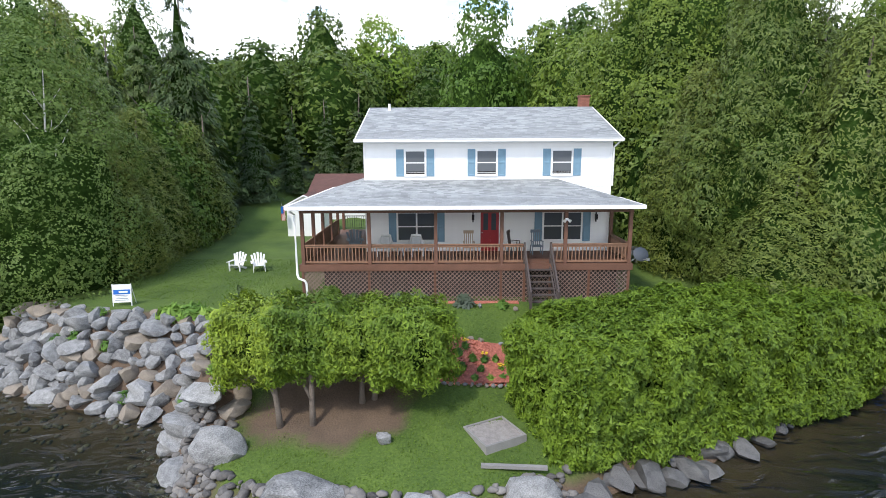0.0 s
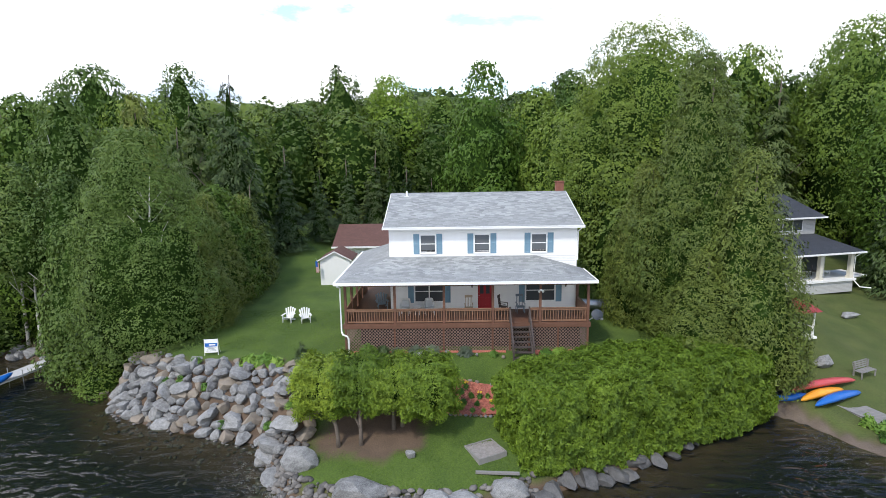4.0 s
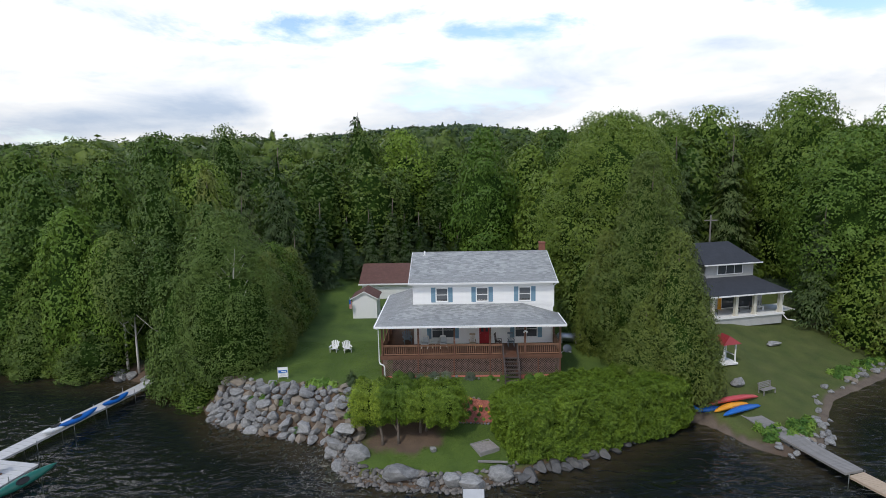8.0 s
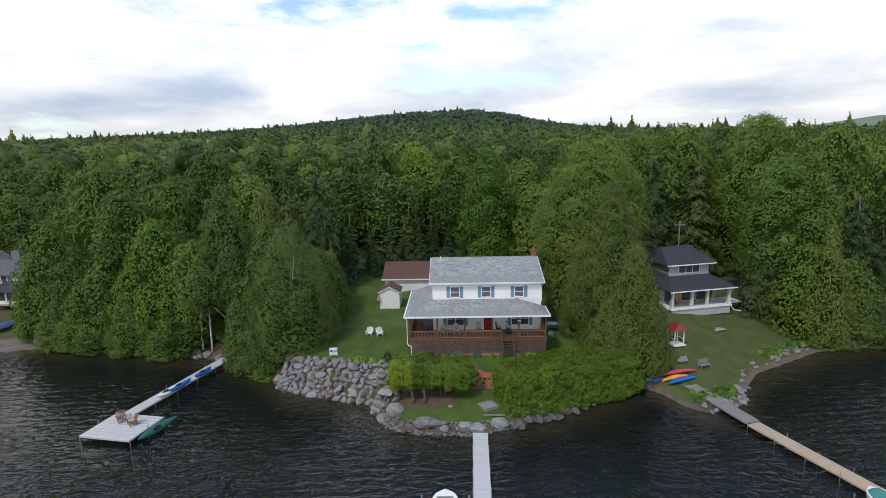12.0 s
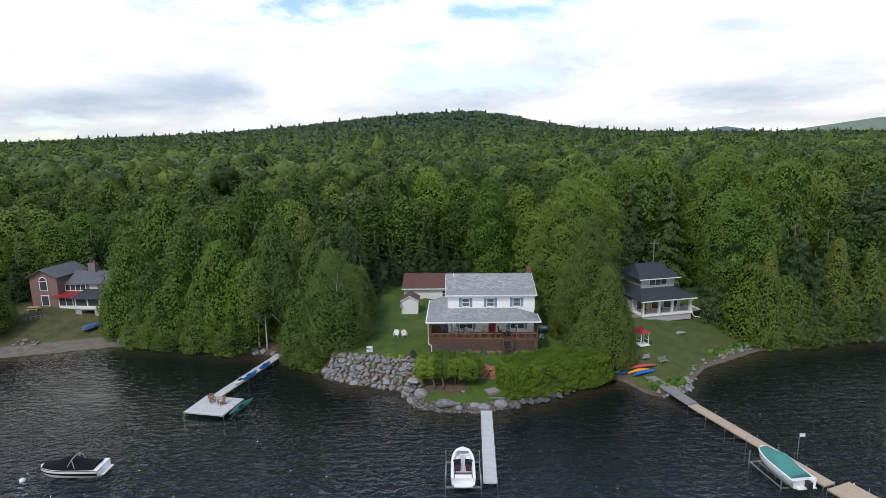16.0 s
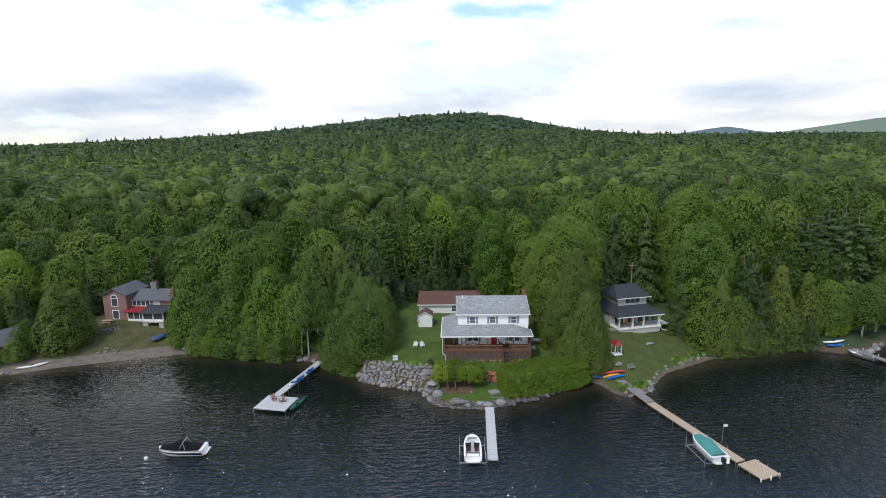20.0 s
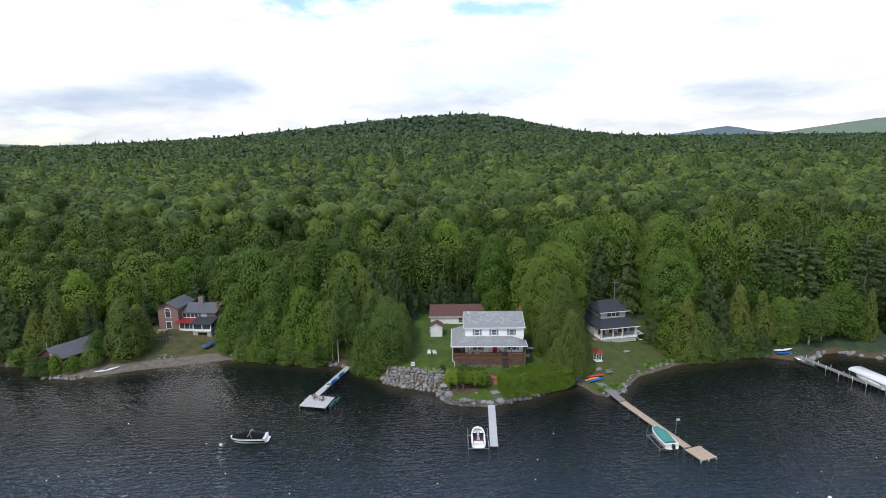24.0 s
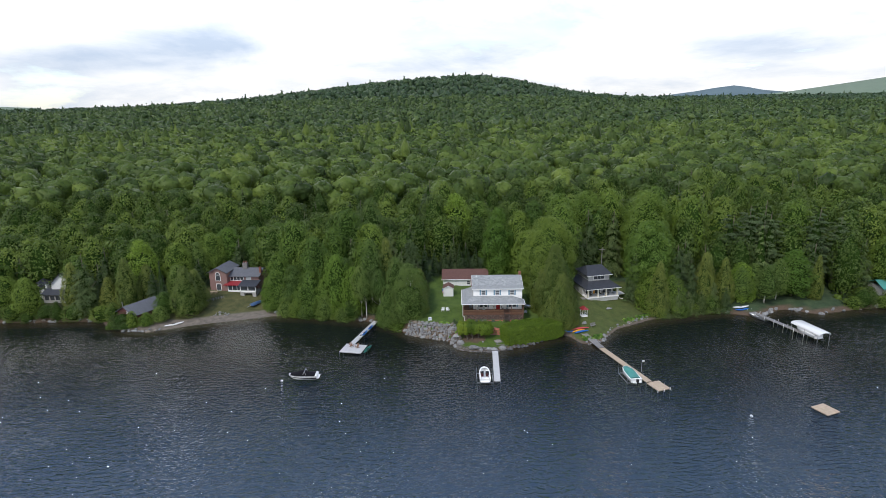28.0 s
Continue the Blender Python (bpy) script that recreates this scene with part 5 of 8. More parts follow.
# porch roof
PT, PE, PY, PXL, PXR = 8.62, 7.73, -3.62, -9.02, 6.53
pr = Shape()
pr.slab([(PXL, PY, PE), (PXR, PY, PE), (3.5, 0, PT), (X0, 0, PT)], 0.1)
pr.slab([(PXR, PY, PE), (PXR, 0.02, PE), (X1 + 0.02, 0.02, PE + 0.12), (3.5, 0.0, PT)], 0.1)
pr.slab([(PXL, 7.5, PE), (PXL, PY, PE), (X0, 0, PT), (X0, 7.5, PT)], 0.1)
low_roof = part("porch_roof", pr, M_SHINGLE, house, "pale grey shingle porch roof")
part("porch_gutter", Shape().box(PXL - 0.05, PXR + 0.05, PY - 0.12, PY + 0.02, PE - 0.15, PE + 0.0).box(PXR - 0.02, PXR + 0.1, PY, 0.0, PE - 0.15, PE), M_TRIM, house, "white porch gutter")
part("porch_gutter", Shape().box(PXL - 0.12, PXL + 0.02, PY, 7.5, PE - 0.15, PE), M_TRIM, house, "white porch gutter")
part("porch_ceiling", Shape().box(PXL + 0.05, PXR - 0.05, PY + 0.05, 0, PE - 0.19, PE - 0.14).box(PXL + 0.05, X0, 0.0, 7.45, PE - 0.19, PE - 0.14), M_TRIM, house)
part("porch_beam", Shape().box(-8.65, 6.3, -3.05, -2.88, PE - 0.37, PE - 0.19), M_WOOD, house)
part("porch_beam", Shape().box(-8.65, -8.48, -2.88, 7.35, PE - 0.37, PE - 0.19), M_WOOD, house)
part("porch_beam", Shape().box(6.13, 6.3, -2.88, 0, PE - 0.37, PE - 0.19), M_WOOD, house)
part("downpipe", Shape().tube([(-8.9, -3.65, PE - 0.1), (-8.9, -3.65, PE - 0.2), (-8.82, -3.2, PE - 0.4), (-8.82, -3.2, 4.6), (-8.72, -3.35, 4.45), (-8.45, -3.38, 4.35), (-8.38, -3.38, 4.2), (-8.38, -3.38, BASE + 0.05)], 0.055, 8), M_TRIM, house, "white downpipe")
POSTS = (-8.56, -5.55, -2.55, 0.42, 3.3, 6.2)
for px in POSTS:
    part("porch_post", Shape().box(px - 0.075, px + 0.075, -3.04, -2.89, DECK, PE - 0.37), M_WOOD, house)
for py in (-0.8, 1.3, 3.4, 5.4, 7.3):
    part("porch_post", Shape().box(-8.64, -8.49, py - 0.075, py + 0.075, DECK, PE - 0.37), M_WOOD, house)
part("porch_post", Shape().box(6.12, 6.27, -0.2, -0.05, DECK, PE - 0.37), M_WOOD, house)


def rail(a, b, spacing=0.155, name="railing"):
    """A railing with its own top and bottom rail and each baluster."""
    a, b = Vector(a), Vector(b)
    d = (b - a).normalized()
    ob = part(name, Shape().beam(a + Vector((0, 0, 0.88)), b + Vector((0, 0, 0.88)), 0.12, 0.045).beam(a + Vector((0, 0, 0.8)), b + Vector((0, 0, 0.8)), 0.045, 0.09), M_WOOD_L, house, "brown stained porch railing")
    part("bottom_rail", Shape().beam(a + Vector((0, 0, 0.1)), b + Vector((0, 0, 0.1)), 0.045, 0.09), M_WOOD_L, ob)
    n = max(2, int((b - a).length / spacing))
    bal = Shape().box(-0.02, 0.02, -0.02, 0.02, 0.12, 0.78).mesh("baluster")
    for i in range(n):
        p = a + (b - a) * ((i + 0.5) / n)
        part("baluster", bal, M_WOOD_L, ob, at=pose(*p))


for a, b in zip(POSTS[:3], POSTS[1:4]):
    rail((a + 0.08, -2.96, DECK), (b - 0.08, -2.96, DECK))
rail((0.5, -2.96, DECK), (1.42, -2.96, DECK))
rail((2.66, -2.96, DECK), (3.22, -2.96, DECK))
rail((3.38, -2.96, DECK), (6.12, -2.96, DECK))
rail((6.2, -2.88, DECK), (6.2, -0.22, DECK))
ys = (-2.96, -0.8, 1.3, 3.4, 5.4)
for a, b in zip(ys, ys[1:]):
    scr = part("porch_screen", Shape().box(-8.58, -8.53, a + 0.08, b - 0.08, DECK + 0.86, DECK + 0.93), M_WOOD_L, house, "board screen between porch posts")
    k = int((b - a - 0.16) / 0.15)
    brd = Shape().box(-0.012, 0.012, -0.065, 0.065, 0.02, 0.86).mesh("board")
    for i in range(k):
        part("board", brd, M_WOOD_L, scr, at=pose(-8.555, a + 0.08 + 0.15 * (i + 0.5), DECK))
gate = part("black_railing", Shape().box(-8.5, -6.2, 7.28, 7.32, DECK + 0.85, DECK + 0.9).box(-8.5, -6.2, 7.28, 7.32, DECK + 0.08, DECK + 0.12), M_BLACK, house, "black metal railing at the back of the porch")
for i in range(16):
    part("baluster", Shape().box(-8.46 + i * 0.145, -8.44 + i * 0.145, 7.29, 7.31, DECK + 0.1, DECK + 0.86), M_BLACK, gate)

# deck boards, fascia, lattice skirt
# the slab's near-black colour puts shade into the gaps between boards
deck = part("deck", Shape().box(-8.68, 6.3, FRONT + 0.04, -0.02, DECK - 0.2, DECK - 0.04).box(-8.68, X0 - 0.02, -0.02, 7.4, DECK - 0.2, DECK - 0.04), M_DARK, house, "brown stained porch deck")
bw = 0.14
brd = Shape().box(-7.5, 7.5, -0.066, 0.066, 0, 0.035).mesh("deck_board")
brd2 = Shape().box(-1.27, 1.27, -0.066, 0.066, 0, 0.035).mesh("deck_board")
for i in range(22):
    part("deck_board", brd, M_WOOD, deck, at=pose(-1.19, FRONT + 0.06 + bw * (i + 0.5), DECK - 0.035))
for i in range(53):
    part("deck_board", brd2, M_WOOD, deck, at=pose(-7.41, -0.02 + bw * (i + 0.5), DECK - 0.035))
part("fascia", Shape().box(-8.72, 6.34, FRONT - 0.02, FRONT + 0.03, DECK - 0.3, DECK + 0.0).box(-8.74, -8.69, FRONT, 7.4, DECK - 0.3, DECK).box(6.31, 6.36, FRONT, -0.02, DECK - 0.3, DECK), M_WOOD, house, "brown stained deck fascia")


def lattice(x0, x1, z0, z1, y, turn=None):
    """A panel of crossed slats inside a frame."""
    s = Shape()
    h, w = z1 - z0, x1 - x0
    step = 0.2
    k = int((w + h) / step)
    for sign, off in ((1, 0.0), (-1, 0.009)):
        for i in range(k + 1):
            c = i * step
            a0, a1 = max(0, c - h), min(w, c)
            if a1 - a0 < 0.03:
                continue
            za, zb = c - a0, c - a1
            xa, xb = (a0, a1) if sign > 0 else (w - a0, w - a1)
            s.beam((x0 + xa, y + off, z0 + za), (x0 + xb, y + off, z0 + zb), 0.008, 0.034)
    return s


EDGES = (-8.6, -5.6, -2.6, 0.4, 1.46)
for a, b in list(zip(EDGES, EDGES[1:])) + [(1.46, 2.64), (2.64, 4.4), (4.4, 6.2)]:
    part("lattice_panel", lattice(a + 0.05, b - 0.05, BASE - 0.15, DECK - 0.3, FRONT + 0.05), M_LATTICE, house, "crossed wooden lattice skirting")
    part("skirt_post", Shape().box(b - 0.06, b + 0.06, FRONT + 0.02, FRONT + 0.1, BASE - 0.3, DECK - 0.3), M_WOOD, house)
part("skirt_post", Shape().box(-8.66, -8.54, FRONT + 0.02, FRONT + 0.1, BASE - 0.3, DECK - 0.3), M_WOOD, house)
side = lattice(0, 2.9, BASE - 0.1, DECK - 0.3, 0)
part("lattice_panel", side, M_LATTICE, house, at=pose(6.28, FRONT + 0.1, 0, 0, 0, 90))
part("lattice_panel", lattice(0, 10.3, BASE - 0.1, DECK - 0.3, 0), M_LATTICE, house, at=pose(-8.62, FRONT + 0.1, 0, 0, 0, 90))
# upright dark sheet added behind the lattice, in place of the shade there
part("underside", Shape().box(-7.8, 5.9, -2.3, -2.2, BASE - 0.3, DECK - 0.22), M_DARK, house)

# stairs
stair = part("stairs", Shape().beam((1.5, FRONT, DECK - 0.22), (1.5, FRONT - 2.05, BASE + 0.02), 0.05, 0.26).beam((2.6, FRONT, DECK - 0.22), (2.6, FRONT - 2.05, BASE + 0.02), 0.05, 0.26), M_STEP, house, "dark weathered wooden stairs")
for i in range(7):
    y = FRONT - 0.28 * (i + 1)
    z = DECK - (DECK - BASE - 0.02) * (i + 1) / 8
    part("tread", Shape().box(1.44, 2.66, y, y + 0.27, z - 0.04, z), M_STEP, stair)
for x in (1.46, 2.64):
    part("handrail", Shape().beam((x, FRONT + 0.1, DECK + 0.9), (x, FRONT - 2.0, BASE + 0.95), 0.07, 0.05).beam((x, FRONT + 0.1, DECK + 0.35), (x, FRONT - 2.0, BASE + 0.42), 0.04, 0.07), M_STEP, stair)
    for y, z0, z1 in ((FRONT + 0.08, DECK - 0.3, DECK + 0.98), (FRONT - 2.0, BASE, BASE + 1.0)):
        part("newel", Shape().box(x - 0.045, x + 0.045, y - 0.045, y + 0.045, z0, z1), M_STEP, stair)
    for i in range(1, 8):
        k = i / 8
        part("baluster", Shape().box(x - 0.015, x + 0.015, FRONT + 0.1 - 2.1 * k - 0.015, FRONT + 0.1 - 2.1 * k + 0.015, DECK + 0.35 + (BASE - DECK + 0.07) * k, DECK + 0.9 + (BASE - DECK + 0.05) * k), M_STEP, stair)
spot = part("floodlight", Shape().box(3.24, 3.36, -3.14, -3.04, 7.0, 7.1).tube([(3.26, -3.1, 7.05), (3.17, -3.24, 6.98)], [0.04, 0.075], 10).tube([(3.34, -3.1, 7.05), (3.43, -3.24, 6.98)], [0.04, 0.075], 10), M_TRIM, house, "white twin floodlight on a porch post")

# the rear wing with its brown roof
wing = thing("garage_wing", pose(0, 0, 0), "low white wing with a brown shingle roof behind the house", "garage")
wg = gz(-10, 26) - 0.6
part("wall", Shape().box(-14.6, X0 - 0.01, 23.6, 32.0, wg, 5.55).add([(-14.6, 23.6, 5.55), (-14.6, 32.0, 5.55), (-14.6, 27.8, 7.35)], [(0, 1, 2)]), M_WHITE, wing)
part("link_wall", Shape().box(X0, -1, 10.91, 32.0, wg, 5.5), M_WHITE, wing)
part("roof", Shape().slab([(-14.95, 23.2, 5.6), (-1, 23.2, 5.6), (-1, 27.8, 7.5), (-14.95, 27.8, 7.5)], 0.12).slab([(-14.95, 27.8, 7.5), (-1, 27.8, 7.5), (-1, 32.4, 5.6), (-14.95, 32.4, 5.6)], 0.12), M_SHINGLE_B, wing, "brown shingle roof")
part("link_roof", Shape().slab([(X0 - 0.3, 10.92, 5.55), (-1, 10.92, 6.4), (-1, 23.2, 6.4), (X0 - 0.3, 23.2, 5.55)], 0.1), M_SHINGLE_B, wing)
part("fascia", Shape().box(-15.0, -1, 23.12, 23.21, 5.42, 5.6), M_TRIM, wing)
window(wing, -7.0, 3.9, 5.1, 0.9, 23.6, shutters=False)

shed = thing("shed", pose(-12.8, 14.4, gz(-12.9, 14.8) - 0.03), "small white garden shed with a brown gable roof", "shed")
part("wall", Shape().box(-1.4, 1.4, 0, 3.0, -0.2, 2.45).add([(-1.4, 0, 2.45), (1.4, 0, 2.45), (0, 0, 3.15)], [(0, 1, 2)]).add([(-1.4, 3, 2.45), (1.4, 3, 2.45), (0, 3, 3.15)], [(0, 2, 1)]), M_TRIM, shed)
part("roof", Shape().slab([(-1.6, -0.2, 2.4), (0, -0.2, 3.25), (0, 3.2, 3.25), (-1.6, 3.2, 2.4)], 0.08).slab([(0, -0.2, 3.25), (1.6, -0.2, 2.4), (1.6, 3.2, 2.4), (0, 3.2, 3.25)], 0.08), M_SHINGLE_B, shed, "brown shingle roof")
part("rake_board", Shape().slab([(-1.62, -0.23, 2.38), (0, -0.23, 3.24), (0, -0.2, 3.24), (-1.62, -0.2, 2.38)], 0.12).slab([(0, -0.23, 3.24), (1.62, -0.23, 2.38), (1.62, -0.2, 2.38), (0, -0.2, 3.24)], 0.12), M_TRIM, shed)


# ---- clapboards and shingles of the lake front ----
for z0, z1 in ((DECK + 0.02, PE - 0.24), (PT + 0.02, EZ - 0.44)):
    n = round((z1 - z0) / 0.112)
    h = (z1 - z0) / n
    board = Shape().add([(X0 + 0.09, -0.0135, 0), (X1 - 0.09, -0.0135, 0), (X1 - 0.09, -0.003, h), (X0 + 0.09, -0.003, h), (X0 + 0.09, 0.004, 0), (X1 - 0.09, 0.004, 0), (X1 - 0.09, 0.004, h), (X0 + 0.09, 0.004, h)],
                        [(0, 1, 2, 3), (4, 5, 1, 0), (3, 2, 6, 7), (1, 5, 6, 2), (4, 0, 3, 7)]).mesh("clapboard")
    for i in range(n):
        part("clapboard", board, M_CLAP, house, at=pose(0, 0, z0 + h * i))


def shingles(roof_part, left, right, foot, top, apart, rng):
    """Tabs in staggered courses up a slope; left(k) and right(k) bound the course at k of the way up."""
    (y0, z0), (y1, z1) = foot, top
    ln = math.hypot(y1 - y0, z1 - z0)
    pitch = math.degrees(math.atan2(z1 - z0, y1 - y0))
    rows, singles, vs, fs = int(ln / 0.15), 0, [], []
    tab = lambda w: [(0.004, 0, 0.013), (w - 0.004, 0, 0.013), (w - 0.004, 0.15, 0.004), (0.004, 0.15, 0.004), (0.004, 0, 0.001), (w - 0.004, 0, 0.001)]
    faces = [(0, 1, 2, 3), (4, 5, 1, 0), (3, 4, 0), (1, 5, 2)]
    one = Shape().add(tab(0.33), faces).mesh("shingle")
    for r in range(rows):
        k = r / rows
        x, end = left(k + 0.5 / rows) + 0.03, right(k + 0.5 / rows) - 0.03
        x -= 0.165 * (r % 2) + 0.08 * (r % 3)
        start = left(k + 0.5 / rows) + 0.03
        m = pose(0, y0 + (y1 - y0) * k, z0 + (z1 - z0) * k, pitch, 0, 0)
        while x < end - 0.05:
            a, b = max(x, start), min(x + 0.33, end)
            if b - a > 0.325 and singles < apart:
                part("shingle", one, M_TAB, roof_part, at=pose(a, y0 + (y1 - y0) * k, z0 + (z1 - z0) * k, pitch, 0, 0))
                singles += 1
            elif b - a > 0.03:
                base = len(vs)
                vs += [tuple(m @ Vector((v[0] + a, v[1], v[2]))) for v in tab(b - a)]
                fs += [tuple(i + base for i in q) for q in faces]
            x += 0.33
    ob = part("shingles", Shape().add(vs, fs), M_TABS, roof_part)
    ob["kind"] = "stuff"


shingles(low_roof, lambda k: PXL + (X0 - PXL) * k, lambda k: PXR + (3.5 - PXR) * k, (PY, PE), (0, PT), 300, R(95))
shingles(main_roof, lambda k: -6.42, lambda k: 6.42, (-0.45, EZ), (RY - 0.15, RZ - 0.05), 300, R(96))

# ---- stones ----
def stone_mesh(seed, cuts=10):
    """A boulder: a ball cut by random planes, with worn faces."""
    rg = R(seed)
    bm = bmesh.new()
    bmesh.ops.create_icosphere(bm, subdivisions=2, radius=1)
    nrm = unit(rg.normal(0, 1, (cuts, 3)))
    off = rg.uniform(0.42, 0.8, cuts)
    ph = rg.uniform(0, 6, 3)
    for v in bm.verts:
        p = np.array(v.co)
        for k in range(cuts):
            e = p @ nrm[k] - off[k]
            if e > 0:
                p = p - nrm[k] * e * 0.93
        p *= 1 + 0.035 * math.sin(p[0] * 6 + ph[0]) + 0.03 * math.sin(p[1] * 7 + ph[1]) + 0.03 * math.sin(p[2] * 8 + ph[2])
        v.co = p
    for f in bm.faces:
        f.smooth = True
    me = bpy.data.meshes.new("stone")
    bm.to_mesh(me)
    bm.free()
    me.set_sharp_from_angle(angle=radians(28))
    return me


STONES_G = [stone_mesh(100 + i) for i in range(9)]
STONES_W = [stone_mesh(200 + i) for i in range(4)]
STONES_D = [stone_mesh(240 + i) for i in range(5)]
for me in STONES_D:
    me.materials.append(M_WET)
for me in STONES_G:
    me.materials.append(M_STONE)
for me in STONES_W:
    me.materials.append(M_STONE_W)


def stone(name, x, y, z, sx, sy, sz, rg, parent=None, tan=0.12):
    me = STONES_W[rg.integers(4)] if rg.uniform() < tan else STONES_G[rg.integers(9)]
    m = pose(x, y, z, rg.uniform(-18, 18), rg.uniform(-18, 18), rg.uniform(0, 360)) @ Matrix.Diagonal((sx, sy, sz, 1))
    ob = new(name, me)
    ob.matrix_basis = m
    if parent:
        ob.parent = parent
    return ob


rg = R(5)
wall_stone = thing("stone_retaining_wall", pose(0, 0, 0), "sloping dry-laid wall of grey granite boulders", "stone wall", kind="structure")
for row in range(9):
    f = (row + 0.15) / 9
    x = -23.4 + 0.12 * row
    while x < -10.9 - 0.05 * row:
        w = rg.choice([0.3, 0.42, 0.55, 0.7, 0.92], p=[0.18, 0.27, 0.27, 0.18, 0.1]) * rg.uniform(0.9, 1.12)
        x += w * 0.76
        d = (0.1 + 4.3 * f) * bank_width(x)
        z = np.interp(0.1 + 4.3 * f, [0, 0.6, 3.6, 4.6], [0.02, 0.4, 2.7, 3.05])
        stone("stone", x, np.interp(x, SX, SY) + d - 0.12 + rg.uniform(-0.12, 0.12), z + rg.uniform(-0.06, 0.1), w, w * rg.uniform(0.75, 1.0), min(w * 0.85, rg.uniform(0.36, 0.52)), rg, wall_stone, 0.2)
        x += w * 0.74
x = -21.0
while x < -11.8:
    w = rg.uniform(0.3, 0.62)
    x += w
    stone("cap_stone", x, np.interp(x, SX, SY) + 4.55 * bank_width(x) + rg.uniform(-0.1, 0.1), 3.0, w, w * 0.7, rg.uniform(0.16, 0.26), rg, wall_stone, 0.12)
    x += w * 0.95
# the wall's end, turning down to the grass
for x, y, z, s in ((-11.4, -5.0, 2.9, 0.6), (-11.0, -5.9, 2.5, 0.62), (-11.6, -6.6, 1.7, 0.6), (-10.6, -6.6, 2.1, 0.6), (-11.4, -7.4, 1.1, 0.55), (-10.5, -7.4, 1.6, 0.62), (-11.0, -8.2, 0.9, 0.6), (-9.9, -7.6, 1.5, 0.7), (-10.4, -8.6, 0.95, 0.5), (-9.7, -8.5, 1.1, 0.6), (-9.6, -9.3, 0.75, 0.72), (-11.4, -9.0, 0.4, 0.45)):
    stone("stone", x, y, max(gz(x, y), z - 0.4) + 0.2 * s, s, s * 0.8, s * 0.6, rg, wall_stone, 0.2)


def boulder(x, y, s, flat=0.6, sink=0.3, label="grey granite boulder on the lake shore", tan=0.1, turn=None, long=1.0, wet=False):
    ob = stone("boulder", x, y, max(gz(x, y), -0.25) + s * flat * (0.75 - sink), s * long, s * 0.8, s * flat, rg, None, tan)
    if turn is not None:
        ob.matrix_basis = pose(x, y, max(gz(x, y), -0.25) + s * flat * (0.75 - sink), 4, -5, turn) @ Matrix.Diagonal((s * long, s * 0.75, s * flat, 1))
    if wet:
        ob.data = STONES_D[rg.integers(5)]
    return tagged(ob, label, "boulder", "shore boulders")


for x, y, s, f, tn, lg in ((-9.5, -11.5, 1.0, 0.75, 20, 1.25), (-6.4, -13.3, 1.15, 0.6, -12, 1.6), (-2.8, -13.9, 0.8, 0.75, 30, 1.0), (-1.5, -14.0, 1.0, 0.6, -8, 1.25), (0.3, -13.2, 1.0, 0.6, 25, 1.2), (-4.6, -13.9, 0.55, 0.8, 0, 1),
                           (-10.6, -10.4, 0.5, 0.6, 40, 1.1)):
    boulder(x, y, s, f, turn=tn, long=lg)
tagged(stone("boulder", -4.15, -11.05, gz(-4.15, -11.05) + 0.12, 0.34, 0.28, 0.26, rg), "grey boulder on the grass by the cedars", "boulder")
for i in range(34):
    x = 1.2 + 14 * i / 34 + rg.uniform(-0.2, 0.2)
    boulder(x, np.interp(x, SX, SY) + rg.uniform(-0.5, 0.35), rg.uniform(0.35, 0.85), 0.6, 0.35, "dark wet boulder at the foot of the hedge", wet=True)
for i in range(44):
    x = rg.uniform(20.6, 27.2)
    boulder(x, np.interp(x, SX, SY) + rg.uniform(-0.2, 2.0), rg.uniform(0.2, 0.55), 0.65, label="grey stone of the riprap by the dock")
for i in range(36):
    x = rg.uniform(27, 42)
    boulder(x, np.interp(x, SX, SY) + rg.uniform(0.9, 2.1), rg.uniform(0.18, 0.5), 0.6, label="grey stone along the grass edge")
for i in range(46):
    x = rg.uniform(-42, -23)
    boulder(x, np.interp(x, SX, SY) + rg.uniform(-0.3, 0.8), rg.uniform(0.25, 0.7), 0.6, label="grey boulder under the trees on the shore")
for i in range(22):
    x = rg.uniform(-98, -86)
    boulder(x, np.interp(x, SX, SY) + rg.uniform(-0.4, 0.6), rg.uniform(0.3, 0.7), 0.6, label="grey boulder before the cabin")
for i in range(30):
    x = rg.uniform(58, 108)
    boulder(x, np.interp(x, SX, SY) + rg.uniform(-0.4, 1.0), rg.uniform(0.4, 1.1), 0.6, label="grey boulder on the wooded shore")
for i in range(18):
    x = rg.uniform(-140, -106)
    boulder(x, np.interp(x, SX, SY) + rg.uniform(-0.4, 0.6), rg.uniform(0.3, 0.8), 0.6, label="grey boulder on the wooded shore")
boulder(30.4, 8.4, 0.85, 0.45, tan=0.0, label="flat grey rock on the neighbour's lawn", turn=10, long=1.3)
boulder(21.8, -1.6, 0.8, 0.7, label="grey boulder beside the kayaks", turn=30)
for i in range(14):
    x, y = rg.uniform(-77.5, -73.5), rg.uniform(8.3, 10.0)
    boulder(x, y, rg.uniform(0.2, 0.5), 0.6, label="stone of the fire ring on the beach")
tagged(stone("boulder", -60.6, 10.6, 0.5, 0.9, 0.8, 0.7, rg), "grey boulder at the end of the beach", "boulder")

